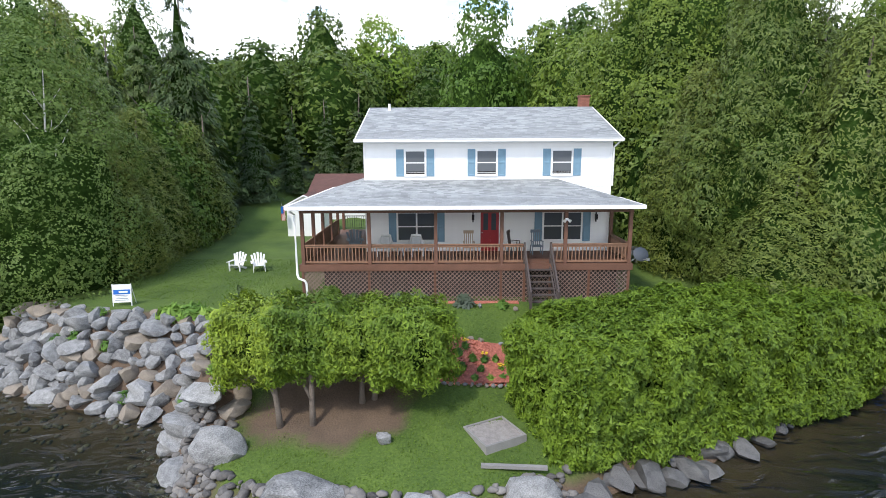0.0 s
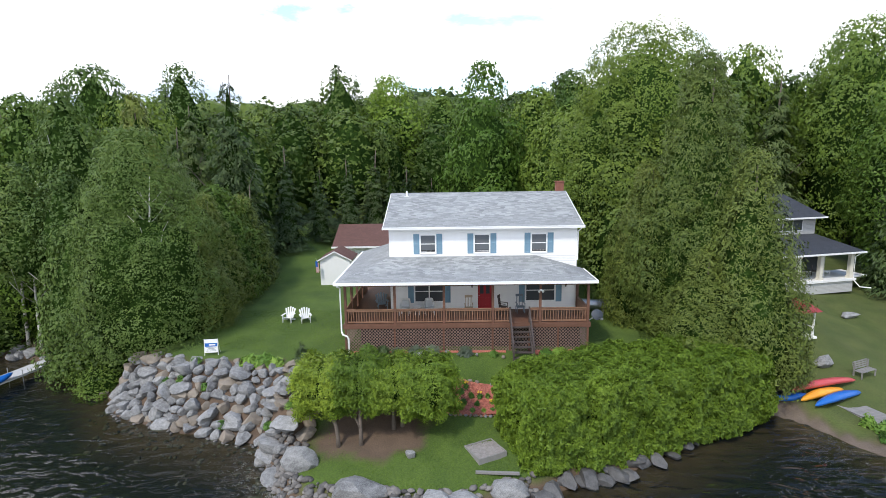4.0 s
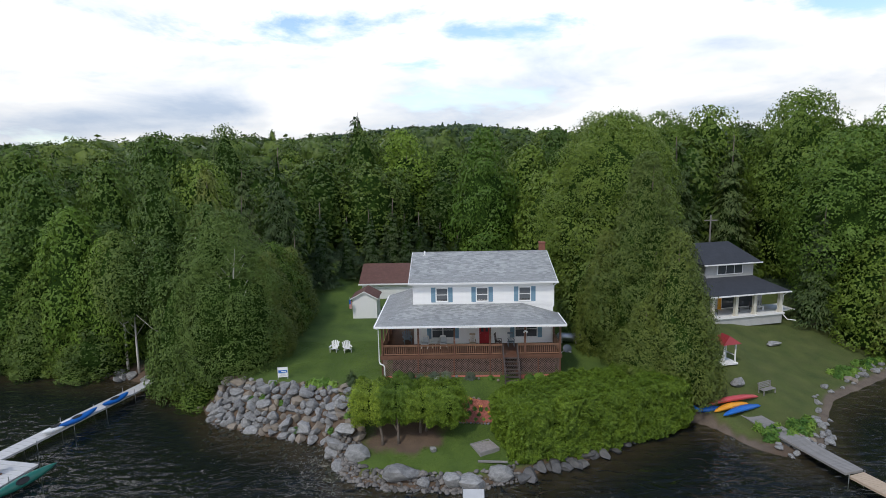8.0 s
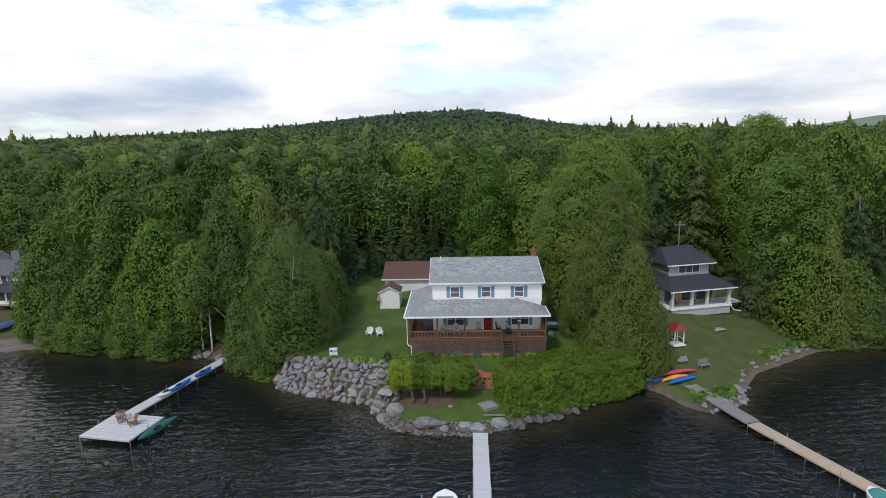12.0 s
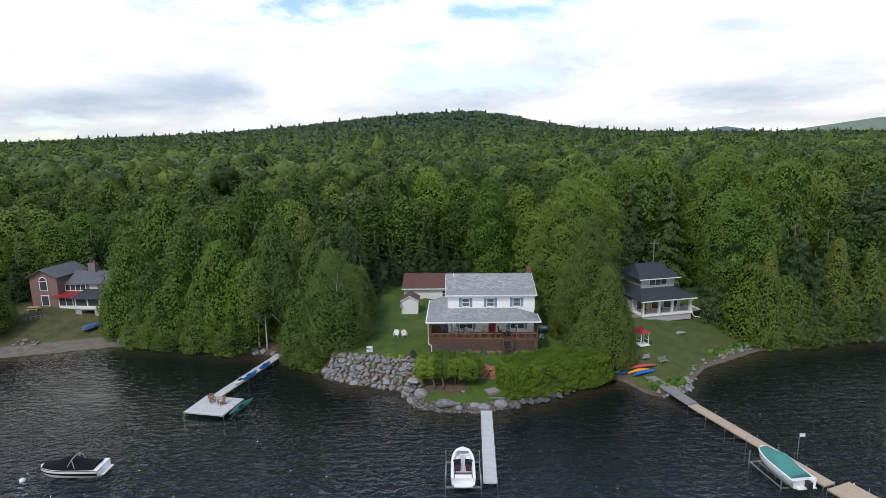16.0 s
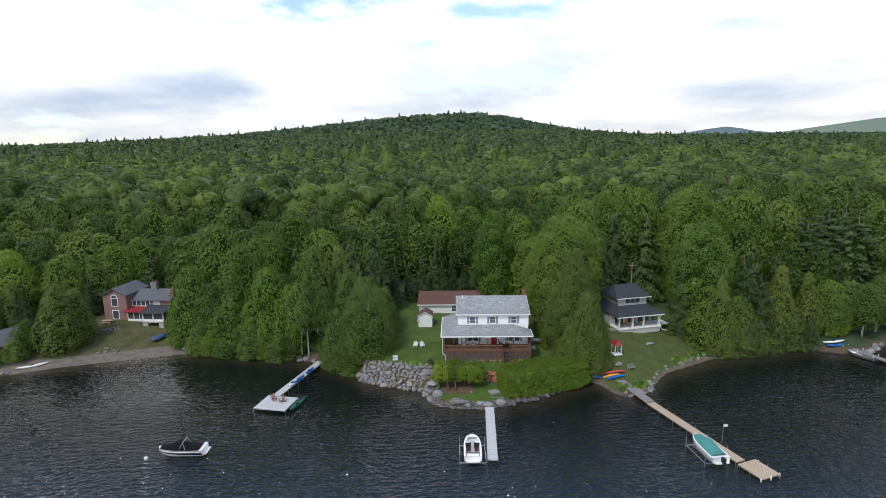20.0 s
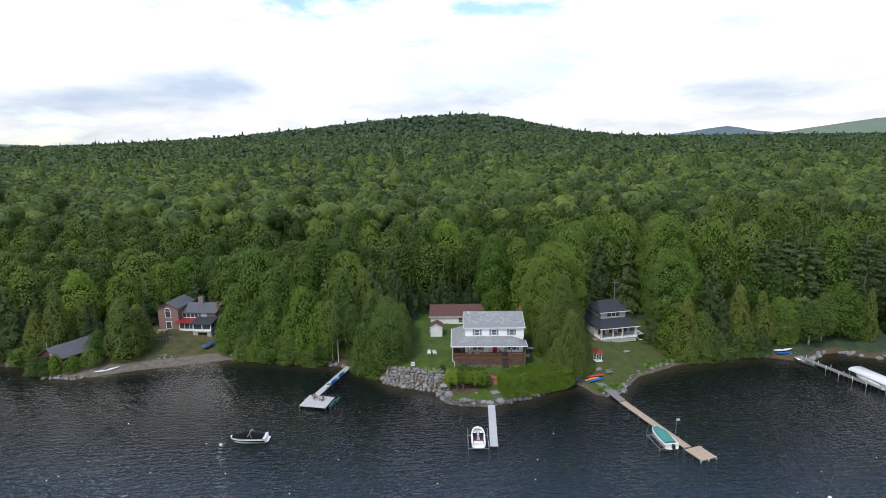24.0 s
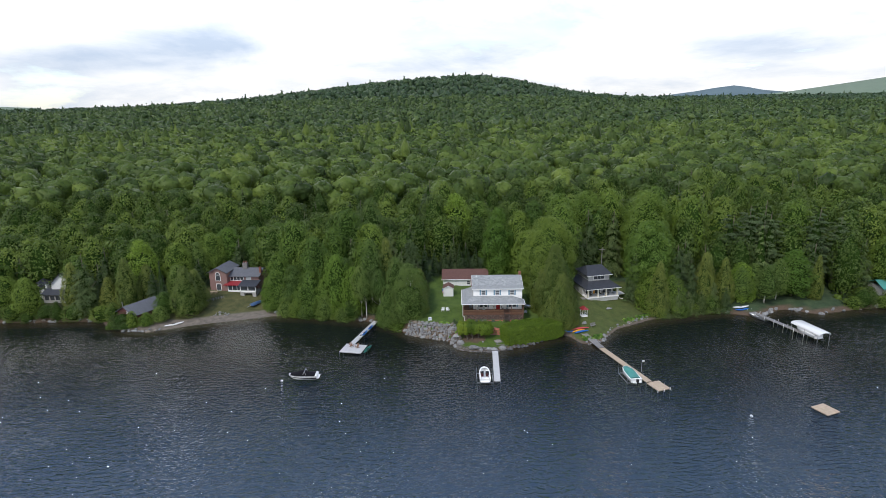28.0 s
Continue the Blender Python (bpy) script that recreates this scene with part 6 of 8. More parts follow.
# rubble along the point, and cobbles on the lake bed
vs, fs = [], []
ico = STONES_G[0]
bv = np.array([v.co for v in stone_mesh(300, 5).vertices])
bf = np.array([tuple(p.vertices) for p in STONES_G[0].polygons])
k = 0
for i in range(1100):
    if i < 480:
        x = rg.uniform(-11.6, 1.6)
        y = np.interp(x, SX, SY) + rg.uniform(-0.5, 0.85)
        s = rg.uniform(0.06, 0.24)
    elif i < 640:
        x = rg.uniform(-11.6, -9.4)
        y = rg.uniform(-13.0, -9.6)
        s = rg.uniform(0.07, 0.22)
    else:
        x = rg.uniform(-24, 3)
        y = np.interp(x, SX, SY) - abs(rg.normal(0, 1.6))
        s = rg.uniform(0.05, 0.16)
    a = rg.uniform(0, 6.28)
    ca, sa = math.cos(a), math.sin(a)
    p = bv * s * np.array([1.2, 0.9, 0.65])
    p = np.stack([p[:, 0] * ca - p[:, 1] * sa + x, p[:, 0] * sa + p[:, 1] * ca + y, p[:, 2] + max(gz(x, y), -1.2) + s * 0.25], 1)
    vs.append(p), fs.append(bf + k)
    k += len(p)
m_rub = mat("shore_rubble", (0.05, 0.049, 0.05), 0.85, var=0.5, scale=1.5, fine=14, bump=0.4, island=1.2, tint=(0.16, 0.148, 0.135))
tagged(part("shore_rubble", fast_mesh("shore_rubble", np.concatenate(vs), np.concatenate(fs)), m_rub), "grey and tan cobbles along the shore", "stones", kind="stuff")


# ---- hedges and planting ----
def sprays(boxes, count, size, rg, up=0.6, shrink=0.8):
    """Sprays of foliage over rounded boxes: (x, y, z, rx, ry, rz, turn)."""
    out = []
    area = np.array([b[3] * b[4] + b[4] * b[5] + b[3] * b[5] for b in boxes])
    for b, a in zip(boxes, area):
        n_ = int(count * a / area.sum())
        d = unit(rg.normal(0, 1, (n_, 3)))
        q = np.sign(d) * np.abs(d) ** 0.62
        lump = 1 + 0.09 * np.sin(d[:, :1] * 9 + b[0]) + 0.08 * np.sin(d[:, 1:2] * 11 + b[1]) + 0.07 * np.sin(d[:, 2:] * 13 + d[:, :1] * 7)
        p = q * lump * np.array(b[3:6]) * rg.uniform(shrink, 1.03, (n_, 1))
        c, s = math.cos(b[6]), math.sin(b[6])
        rot = lambda w: np.stack([w[:, 0] * c - w[:, 1] * s, w[:, 0] * s + w[:, 1] * c, w[:, 2]], 1)
        out.append(leaf_tris(rot(p) + np.array(b[:3]), rot(d) + np.array([0, 0, 0.3]), size, rg, 0.5, 2.0, rot(d) * 0.6 + np.array([0, 0, up])))
    return stack(*out)


def inner_box(boxes, k=0.8):
    out = []
    for b in boxes:
        v, f = hull(lambda u: (max(0.02, math.sin(math.pi * u)) ** 0.5, -math.cos(math.pi * u)), 12, 8)
        v = v * np.array(b[3:6]) * k
        c, s = math.cos(b[6]), math.sin(b[6])
        v = np.stack([v[:, 0] * c - v[:, 1] * s, v[:, 0] * s + v[:, 1] * c, v[:, 2]], 1) + np.array(b[:3])
        out.append((v, f))
    return stack(*out)


hedge = thing("cedar_hedge", pose(0, 0, 0), "broad bright green cedar hedge above the water", "hedge")


def clipped(x, y, z, rx, ry, rz, turn, count, size, rg):
    """Foliage over one long clipped hedge, steep sided and flat topped."""
    area = np.array([ry * rz, ry * rz, rx * rz, rx * rz, rx * ry])
    side = rg.choice(5, count, p=area / area.sum())
    q = rg.uniform(-1, 1, (count, 3))
    for i, (ax, sg) in enumerate(((0, -1), (0, 1), (1, -1), (1, 1), (2, 1))):
        q[side == i, ax] = sg
    nrm = unit(np.where(np.abs(q) > 0.999, np.sign(q), 0) + 0.4 * q ** 5)
    q = q / (np.abs(q * np.array([1, 1, 1])) ** 7).sum(1, keepdims=True) ** (1 / 7)
    w = q * np.array([rx, ry, rz])
    lump = np.array([[0.4 * noise.noise(Vector(v) * 0.75) + 0.38 * noise.noise(Vector(v) * 1.7) + 0.22 * noise.noise(Vector(v) * 4.2)] for v in w])
    p = w + nrm * (lump - rg.uniform(0, 0.45, (count, 1)) ** 1.3)
    c, s = math.cos(turn), math.sin(turn)
    rot = lambda v: np.stack([v[:, 0] * c - v[:, 1] * s, v[:, 0] * s + v[:, 1] * c, v[:, 2]], 1)
    return leaf_tris(rot(p) + np.array([x, y, z]), rot(nrm) + np.array([0, 0, 0.3]), size, rg, 0.5, 2.0, rot(nrm) * 0.7 + np.array([0, 0, 0.5]))


hb = [(7.9, -7.45, 2.2, 7.9, 2.45, 2.4, 0.395)]
part("foliage", fast_mesh("foliage", *clipped(*hb[0], 200000, 0.09, R(60))), L_HEDGE, hedge)
# dark box added inside the hedge, so gaps between sprays read as shade
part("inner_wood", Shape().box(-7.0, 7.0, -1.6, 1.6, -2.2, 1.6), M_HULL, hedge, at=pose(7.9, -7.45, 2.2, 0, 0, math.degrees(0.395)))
for i, (tx, ty, cx) in enumerate(((-7.75, -10.25, -8.7), (-6.65, -10.2, -6.9), (-5.15, -9.0, -5.2), (-4.75, -8.8, -3.5))):
    tr = thing("cedar_shrub", pose(tx, ty, gz(tx, ty) - 0.05), "pruned cedar with a bare trunk and bushy green top", "small tree", "pruned cedars")
    top = 5.05 + 0.15 * math.sin(i * 1.9)
    lo = (2.35, 2.5, 2.55, 2.2)[i]
    b = [(cx - tx, -8.75 - ty, (top + lo) / 2 - gz(tx, ty), 1.55, 1.8, (top - lo) / 2, 0.1 * i)]
    part("crown", fast_mesh("crown", *sprays(b, 32000, 0.075, R(70 + i), shrink=0.7)), L_HEDGE, tr)
    # the same kind of added shade body inside each pruned crown
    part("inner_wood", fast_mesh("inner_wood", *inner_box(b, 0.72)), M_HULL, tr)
    lean = cx - tx
    part("trunk", Shape().tube([(0, 0, -0.1), (0.06 * lean, 0.05, 0.6), (0.25 * lean, 0.3, 1.5), (0.6 * lean, 0.8, 2.4)], [0.13, 0.1, 0.085, 0.05], 8).tube([(0.1 * lean, 0.1, 0.9), (-0.5, 0.4, 1.7), (-0.8, 0.7, 2.3)], [0.07, 0.05, 0.03], 6), M_BARK, tr, smooth=True)


def clump(name, x, y, r, h, leaf, label, size=0.12, n_=420, z=None, cat="shrub", group=""):
    """A low plant: many leaves over a mound."""
    rr = R(int(abs(x * 131 + y * 17)) + 3)
    d = unit(rr.normal(0, 1, (n_, 3)) + np.array([0, 0, 0.6]))
    d[:, 2] = np.abs(d[:, 2])
    p = d * np.array([r, r, h]) * rr.uniform(0.45, 1.0, (n_, 1))
    ob = thing(name, pose(x, y, gz(x, y) if z is None else z), label, cat, group)
    part("leaves", fast_mesh("leaves", *leaf_tris(p, d + np.array([0, 0, 0.4]), size, rr, 0.5, 1.8, d + np.array([0, 0, 0.8]))), leaf, ob)
    return ob


bed = thing("mulch_strip", pose(0, 0, 0), "strip of red bark mulch along the porch skirting", "flower bed")
part("mulch", Shape().slab([(-8.3, -3.4, gz(-5, -3.4) + 0.02), (1.2, -3.4, gz(-5, -3.4) + 0.02), (1.2, -3.15, BASE + 0.05), (-8.3, -3.15, BASE + 0.05)], 0.2), M_MULCH, bed)
part("mulch", Shape().slab([(2.8, -3.5, gz(4, -3.5) + 0.03), (6.2, -3.5, gz(4, -3.5) + 0.03), (6.2, -3.15, BASE + 0.05), (2.8, -3.15, BASE + 0.05)], 0.2), M_MULCH, bed)
for x, y, r, h, lf, lb in ((-7.2, -3.7, 0.6, 0.75, L_HOSTA, "light green leafy shrub by the porch"), (-6.3, -3.6, 0.5, 0.6, L_SPRUCE, "dark green low shrub by the porch"), (-5.4, -3.7, 0.4, 0.5, L_LAV, "grey-green lavender clump by the porch"),
                           (-4.3, -3.6, 0.55, 0.6, L_LAV, "purple-grey lavender clump by the porch"), (-3.3, -3.6, 0.55, 0.6, L_LAV, "purple-grey lavender clump by the porch"), (-1.3, -3.8, 0.55, 0.6, L_LAV, "blue-green iris clump by the porch"),
                           (0.4, -3.8, 0.25, 0.3, L_HOSTA, "small bright green plant in mulch"), (3.6, -3.6, 0.45, 0.45, L_SHRUB, "green perennial clump by the stairs"), (4.4, -3.6, 0.5, 0.5, L_HOSTA, "yellow-flowered perennial clump by the stairs"), (5.3, -3.7, 0.3, 0.3, L_SHRUB, "low green perennial by the porch skirting")):
    clump("garden_plant", x, y, r, h, lf, lb, 0.13, 380, group="plants along the porch")
for x, y, r in ((-4.0, -4.2, 0.3), (-0.6, -4.0, 0.14), (1.0, -3.9, 0.14), (-2.4, -3.5, 0.16)):
    tagged(stone("boulder", x, y, gz(x, y) + r * 0.5, r, r * 0.8, r, rg, None, 0.3), "pale stone at the edge of the mulch", "boulder")
# the sloping red bed
rb = thing("flower_bed", pose(0, 0, 0), "sloping bed of red bark mulch edged with stones", "flower bed")
bx0, bx1, by0, by1 = -3.0, 0.9, -8.0, -6.0
pts = Shape()
nseg = 8
for i in range(nseg + 1):
    yy = by0 + (by1 - by0) * i / nseg
    x0 = bx0 + (0.55 if i == 0 else 0) + 0.9 * max(0, i - 3) / nseg
    pts.v += [(x0, yy, gz(x0, yy) + 0.09), (bx1, yy, gz(bx1, yy) + 0.09)]
pts.f = [(2 * i, 2 * i + 1, 2 * i + 3, 2 * i + 2) for i in range(nseg)]
part("mulch", pts, M_MULCH, rb)
cr = R(81)
cx_, cy_ = cr.uniform(bx0 + 0.5, bx1, 2600), cr.uniform(by0, by1, 2600)
chip = np.stack([cx_, cy_, ground(cx_, cy_) + 0.1], 1)
tagged(part("bark_layer", fast_mesh("bark_layer", *leaf_tris(chip, np.array([[0, -0.4, 1.0]]) * np.ones((2600, 1)), 0.09, cr, 0.4, 1.6)), M_CHIPS, rb), kind="stuff")
for i in range(13):
    x = bx0 + 0.5 + 0.27 * i
    stone("edging_stone", x, by0 - 0.05, gz(x, by0) + 0.09, rg.uniform(0.1, 0.2), 0.1, 0.1, rg, rb, 0.5)
for i in range(7):
    y = by0 + 0.1 + 0.24 * i
    stone("edging_stone", bx0 - 0.05 + 0.12 * max(0, i - 3), y, gz(bx0, y) + 0.08, 0.11, 0.1, 0.09, rg, rb, 0.3)
for x in (-1.1, -0.7, 0.1, 0.3):
    stone("edging_stone", x, by1 + 0.05, gz(x, by1) + 0.1, 0.16, 0.13, 0.13, rg, rb, 0.6)
for i in range(18):
    x, y = -2.5 + 0.62 * (i % 5) + 0.25 * math.sin(i * 7), -7.65 + 0.44 * (i // 5) + 0.1 * math.cos(i * 5)
    bloom = i % 4 == 1
    pl = clump("bed_plant", x, y, 0.15, 0.26, L_SHRUB if i % 3 else L_HOSTA, "small yellow-flowered plant in red mulch" if bloom else "small green plant in red mulch", 0.13, 80, gz(x, y) + 0.08, "plant", "plants in the red bed")
    if bloom:
        for j in range(4):
            a = j * 1.7 + i
            part("flower", Shape().tube([(0.1 * math.cos(a), 0.1 * math.sin(a), 0.3), (0.1 * math.cos(a), 0.1 * math.sin(a), 0.36)], [0.02, 0.06], 7), M_FLOWER, pl, "yellow flower head")
for x, y, r in ((-14.2, -4.0, 0.75), (-13.4, -3.9, 0.7), (-12.6, -4.2, 0.55)):
    clump("hosta", x, y, r, 0.55, L_HOSTA, "yellow-green hosta among the wall stones", 0.2, 300, gz(x, y) - 0.05, "plant", "hostas")
for x, y in ((-16.5, -5.2), (-15.0, -7.0), (-18.2, -4.6), (-12.0, -8.0), (-10.6, -8.4), (-10.3, -9.2), (-17.6, -3.9), (-19.2, -4.4)):
    clump("weed", x, y, 0.35, 0.4, L_SHRUB, "green weed between the wall stones", 0.12, 160, max(gz(x, y), 0) + 0.1, "plant", "weeds")
sp = thing("dwarf_spruce", pose(-10.9, -4.6, gz(-10.9, -4.6)), "small dark green dwarf spruce at the lawn's edge", "shrub")
part("crown", fast_mesh("crown", *crown_boughs(1.5, 1.0, 60, 26, 0.13, R(80), 0.02, 0.8)), L_SPRUCE, sp)
for i in range(60):
    x = rg.uniform(33, 42) if i < 34 else rg.uniform(20, 25)
    y = np.interp(x, SX, SY) + rg.uniform(1.9, 3.4)
    clump("shore_plant", x, y, rg.uniform(0.3, 0.6), rg.uniform(0.4, 0.8), L_SHRUB if i % 2 else L_HOSTA, "tall green weeds along the shore", 0.18, 110, cat="plant", group="shore weeds")
pad = thing("gravel_pad", pose(-0.55, -10.7, gz(-0.6, -10.7) + 0.02, 0, 0, 28) @ Matrix.Diagonal((0.78, 0.78, 1, 1)), "wood-framed gravel pad at the dock's head", "landing")
part("gravel", Shape().box(-0.95, 0.95, -0.85, 0.85, -0.2, 0.1), M_GRAVEL, pad)
for a in ((-1.0, 1.0, -0.92, -0.84), (-1.0, 1.0, 0.84, 0.92), (-1.0, -0.92, -0.84, 0.84), (0.92, 1.0, -0.84, 0.84)):
    part("timber", Shape().box(a[0], a[1], a[2], a[3], -0.2, 0.15), M_GREYW, pad)
tagged(part("timber_edge", Shape().box(-0.9, 1.1, -0.07, 0.07, 0, 0.1), M_GREYW, at=pose(-0.2, -12.3, gz(-0.2, -12.3) + 0.1, 0, 0, -4)), "weathered timber lying behind the boulders", "timber")

# rough grass blades over the near lawn
gr = R(90)
px_, py_ = gr.uniform(-20, 3, 60000), gr.uniform(-13.6, 6, 60000)
dd = py_ - np.interp(px_, SX, SY)
ok = (dd > 0.9) & ((px_ > -9.6) | (dd > 4.9)) & ~(((px_ + 6.2) / 3.0) ** 2 + ((py_ + 9.1) / 2.3) ** 2 < 0.85 + 0.25 * np.sin(px_ * 2.6 + py_ * 1.9) + gr.normal(0, 0.12, 60000)) & ~((px_ > -8.9) & (py_ > -3.5)) & ~((px_ > -3.3) & (py_ > -8.3) & (py_ < -5.8))
px_, py_ = px_[ok], py_[ok]
cc = np.stack([px_, py_, ground(px_, py_) + 0.03], 1)
lean = gr.normal(0, 0.6, cc.shape) + np.array([0, 0, 1.0])
L_GRASS = leaf_mat("grass_blade", (0.055, 0.105, 0.012), (0.13, 0.2, 0.028), 0.3)
tagged(part("grass", fast_mesh("grass", *leaf_tris(cc, gr.normal(0, 1, cc.shape) + np.array([0, 0, 0.8]), 0.036, gr, 0.3, 1.8, lean)), L_GRASS), "short mown grass on the lawn", "grass", kind="stuff")

# ---- chairs, signs and porch things ----
def adirondack(x, y, z, turn, material, label, group=""):
    """Slatted garden chair with a fanned back and broad arms."""
    ob = thing("adirondack_chair", pose(x, y, z, 0, 0, turn), label, "chair", group)
    for i in range(5):
        part("seat_slat", Shape().box(-0.27, 0.27, -0.28 + 0.1 * i, -0.19 + 0.1 * i, 0.36 - 0.03 * i, 0.385 - 0.03 * i), material, ob)
    for i in range(5):
        a = (i - 2) * 6
        hgt = (0.72, 0.8, 0.84, 0.8, 0.72)[i]
        part("back_slat", Shape().box(-0.055, 0.055, -0.012, 0.012, 0, hgt), material, ob, at=pose((i - 2) * 0.105, 0.2, 0.24, -22, a, 0))
    for s in (-1, 1):
        part("arm", Shape().box(s * 0.36 - 0.07, s * 0.36 + 0.07, -0.36, 0.36, 0.54, 0.565), material, ob)
        part("front_leg", Shape().box(s * 0.31 - 0.02, s * 0.31 + 0.02, -0.32, -0.22, 0, 0.54), material, ob)
        part("side_rail", Shape().beam((s * 0.28, -0.34, 0.34), (s * 0.28, 0.55, 0.03), 0.03, 0.12), material, ob)
    return ob


def porch_chair(name, x, y, turn, material, label, rocker=True, slats=5, width=0.5):
    """Upright chair with spindles; on rockers where it rocks."""
    ob = thing(name, pose(x, y, DECK, 0, 0, turn), label, "chair", "chairs on the porch")
    w = width / 2
    part("seat", Shape().box(-w, w, -0.24, 0.24, 0.42, 0.46), material, ob, bevel=0.01)
    part("top_rail", Shape().box(-w, w, 0.3, 0.34, 1.05, 1.2), material, ob, bevel=0.01)
    for i in range(slats):
        xx = -w + 0.05 + (width - 0.1) * i / (slats - 1)
        part("spindle", Shape().beam((xx, 0.22, 0.45), (xx, 0.32, 1.08), 0.035, 0.02), material, ob)
    for s in (-1, 1):
        part("arm", Shape().box(s * w - 0.03, s * w + 0.03, -0.22, 0.26, 0.66, 0.69), material, ob)
        for yy in (-0.2, 0.2):
            part("leg", Shape().box(s * w - 0.02, s * w + 0.02, yy - 0.02, yy + 0.02, 0.04, 0.68 if yy < 0 else 0.45), material, ob)
        if rocker:
            part("rocker", Shape().tube([(s * w, -0.42, 0.09), (s * w, -0.15, 0.03), (s * w, 0.2, 0.03), (s * w, 0.5, 0.1)], 0.022, 6), material, ob)
    return ob


def wicker(x, turn):
    ob = thing("wicker_chair", pose(x, -1.1, DECK, 0, 0, turn), "white wicker armchair with pale blue cushions", "chair", "chairs on the porch")
    part("seat", Shape().box(-0.3, 0.3, -0.3, 0.25, 0.3, 0.4), M_PLWHITE, ob, bevel=0.03)
    ring = []
    for k in range(5):
        z = 0.4 + 0.14 * k
        ring.append([(0.36 * math.cos(a), 0.05 + 0.3 * math.sin(a) + 0.03 * k, z if abs(math.cos(a)) < 0.8 or k < 3 else 0.68) for a in [math.pi * j / 10 for j in range(11)]])
    part("back", Shape().loft(ring, False), M_PLWHITE, ob, smooth=True)
    part("back_rim", Shape().tube([(p[0], p[1], p[2]) for p in ring[-1]], 0.04, 6), M_PLWHITE, ob, smooth=True)
    part("cushion", Shape().box(-0.26, 0.26, -0.27, 0.2, 0.4, 0.5).box(-0.22, 0.22, 0.2, 0.3, 0.48, 0.92), M_BLIND, ob, "pale blue cushion", bevel=0.03)
    for s in (-1, 1):
        for yy in (-0.26, 0.22):
            part("leg", Shape().box(s * 0.27 - 0.025, s * 0.27 + 0.025, yy - 0.025, yy + 0.025, 0, 0.32), M_PLWHITE, ob)


adirondack(-14.0, 3.2, gz(-14.0, 3.2), -8, M_PLWHITE, "white slatted garden chair on the lawn", "garden chairs on the lawn")
adirondack(-12.75, 3.2, gz(-12.75, 3.2), 22, M_PLWHITE, "white slatted garden chair on the lawn", "garden chairs on the lawn")
adirondack(-6.75, 0.4, DECK, 15, M_BLUEGREY, "blue-grey slatted chair on the side porch")
wicker(-5.1, -10), wicker(-3.5, 8)
tb = thing("side_table", pose(-4.3, -1.1, DECK), "small white table between the wicker chairs", "table")
part("top", Shape().tube([(0, 0, 0.5), (0, 0, 0.54)], 0.28, 16), M_PLWHITE, tb)
for a in range(4):
    part("leg", Shape().beam((0.2 * math.cos(a * 1.57 + 0.78), 0.2 * math.sin(a * 1.57 + 0.78), 0), (0.15 * math.cos(a * 1.57 + 0.78), 0.15 * math.sin(a * 1.57 + 0.78), 0.5), 0.03), M_PLWHITE, tb)
porch_chair("rocking_chair", -0.98, -1.2, 0, M_PINE, "natural wood rocking chair beside the red door")
porch_chair("rocking_chair", 1.25, -1.0, 65, M_STEP, "dark brown rocking chair by the stairs", width=0.45)
porch_chair("porch_chair", 2.35, -1.0, 5, M_BLUEGREY, "blue-grey painted spindle chair", rocker=False)

sg = thing("yard_sign", pose(-17.05, -2.95, gz(-17.05, -2.95), 0, 0, 8), "white yard sign with a blue band on a leaning frame", "sign")
part("panel", Shape().box(-0.42, 0.42, -0.015, 0.015, 0.18, 1.02), M_PLWHITE, sg, at=pose(0, 0, 0, -6, 0, 0))
part("blue_band", Shape().box(-0.36, 0.36, -0.022, -0.016, 0.56, 0.78), M_BLUE, sg, at=pose(0, 0, 0, -6, 0, 0))
part("logo_bar", Shape().box(-0.12, 0.26, -0.028, -0.022, 0.63, 0.71), M_PLWHITE, sg, at=pose(0, 0, 0, -6, 0, 0))
for i, w in enumerate((0.28, 0.2, 0.26, 0.3)):
    part("text_bar", Shape().box(-w, w, -0.02, -0.016, 0.5 - 0.075 * i, 0.525 - 0.075 * i), M_BLUEGREY, sg, at=pose(0, 0, 0, -6, 0, 0))
for s in (-1, 1):
    part("leg", Shape().box(s * 0.4 - 0.015, s * 0.4 + 0.015, -0.015, 0.015, 0, 1.04), M_PLWHITE, sg, at=pose(0, 0, 0, -6, 0, 0))
    part("back_leg", Shape().beam((s * 0.4, 0.5, 0), (s * 0.4, 0.12, 0.98), 0.025), M_PLWHITE, sg)

dish = thing("satellite_dish", pose(6.75, -2.4, 4.98), "dark grey satellite dish on an arm beside the deck", "satellite dish")
part("reflector", Shape().loft([[(r_ * math.cos(a), -0.05 - 0.1 * (1 - (r_ / 0.4) ** 2), r_ * 0.85 * math.sin(a)) for a in [6.2832 * j / 18 for j in range(18)]] for r_ in (0.4, 0.3, 0.15, 0.01)]), M_DISH, dish, smooth=True, at=pose(0.1, -0.2, 0.35, -25, 0, 15))
part("mast", Shape().tube([(-0.4, 0, -0.1), (-0.1, -0.02, 0.1), (0.05, -0.1, 0.3)], 0.03, 8), M_TRIM, dish)
part("feed_arm", Shape().tube([(0.1, -0.2, 0.1), (0.28, -0.62, 0.2)], 0.015, 6).box(0.22, 0.36, -0.7, -0.6, 0.15, 0.27), M_STEEL, dish)
tank = thing("propane_tank", pose(8.6, 4.9, gz(8.6, 4.9), 0, 0, -8), "grey propane tank beside the house", "tank")
part("shell", Shape().tube([(-1.2, 0, 0.55), (-1.12, 0, 0.55), (-0.95, 0, 0.55), (0.95, 0, 0.55), (1.12, 0, 0.55), (1.2, 0, 0.55)], [0.1, 0.32, 0.42, 0.42, 0.32, 0.1], 18), M_STEEL, tank, smooth=True)
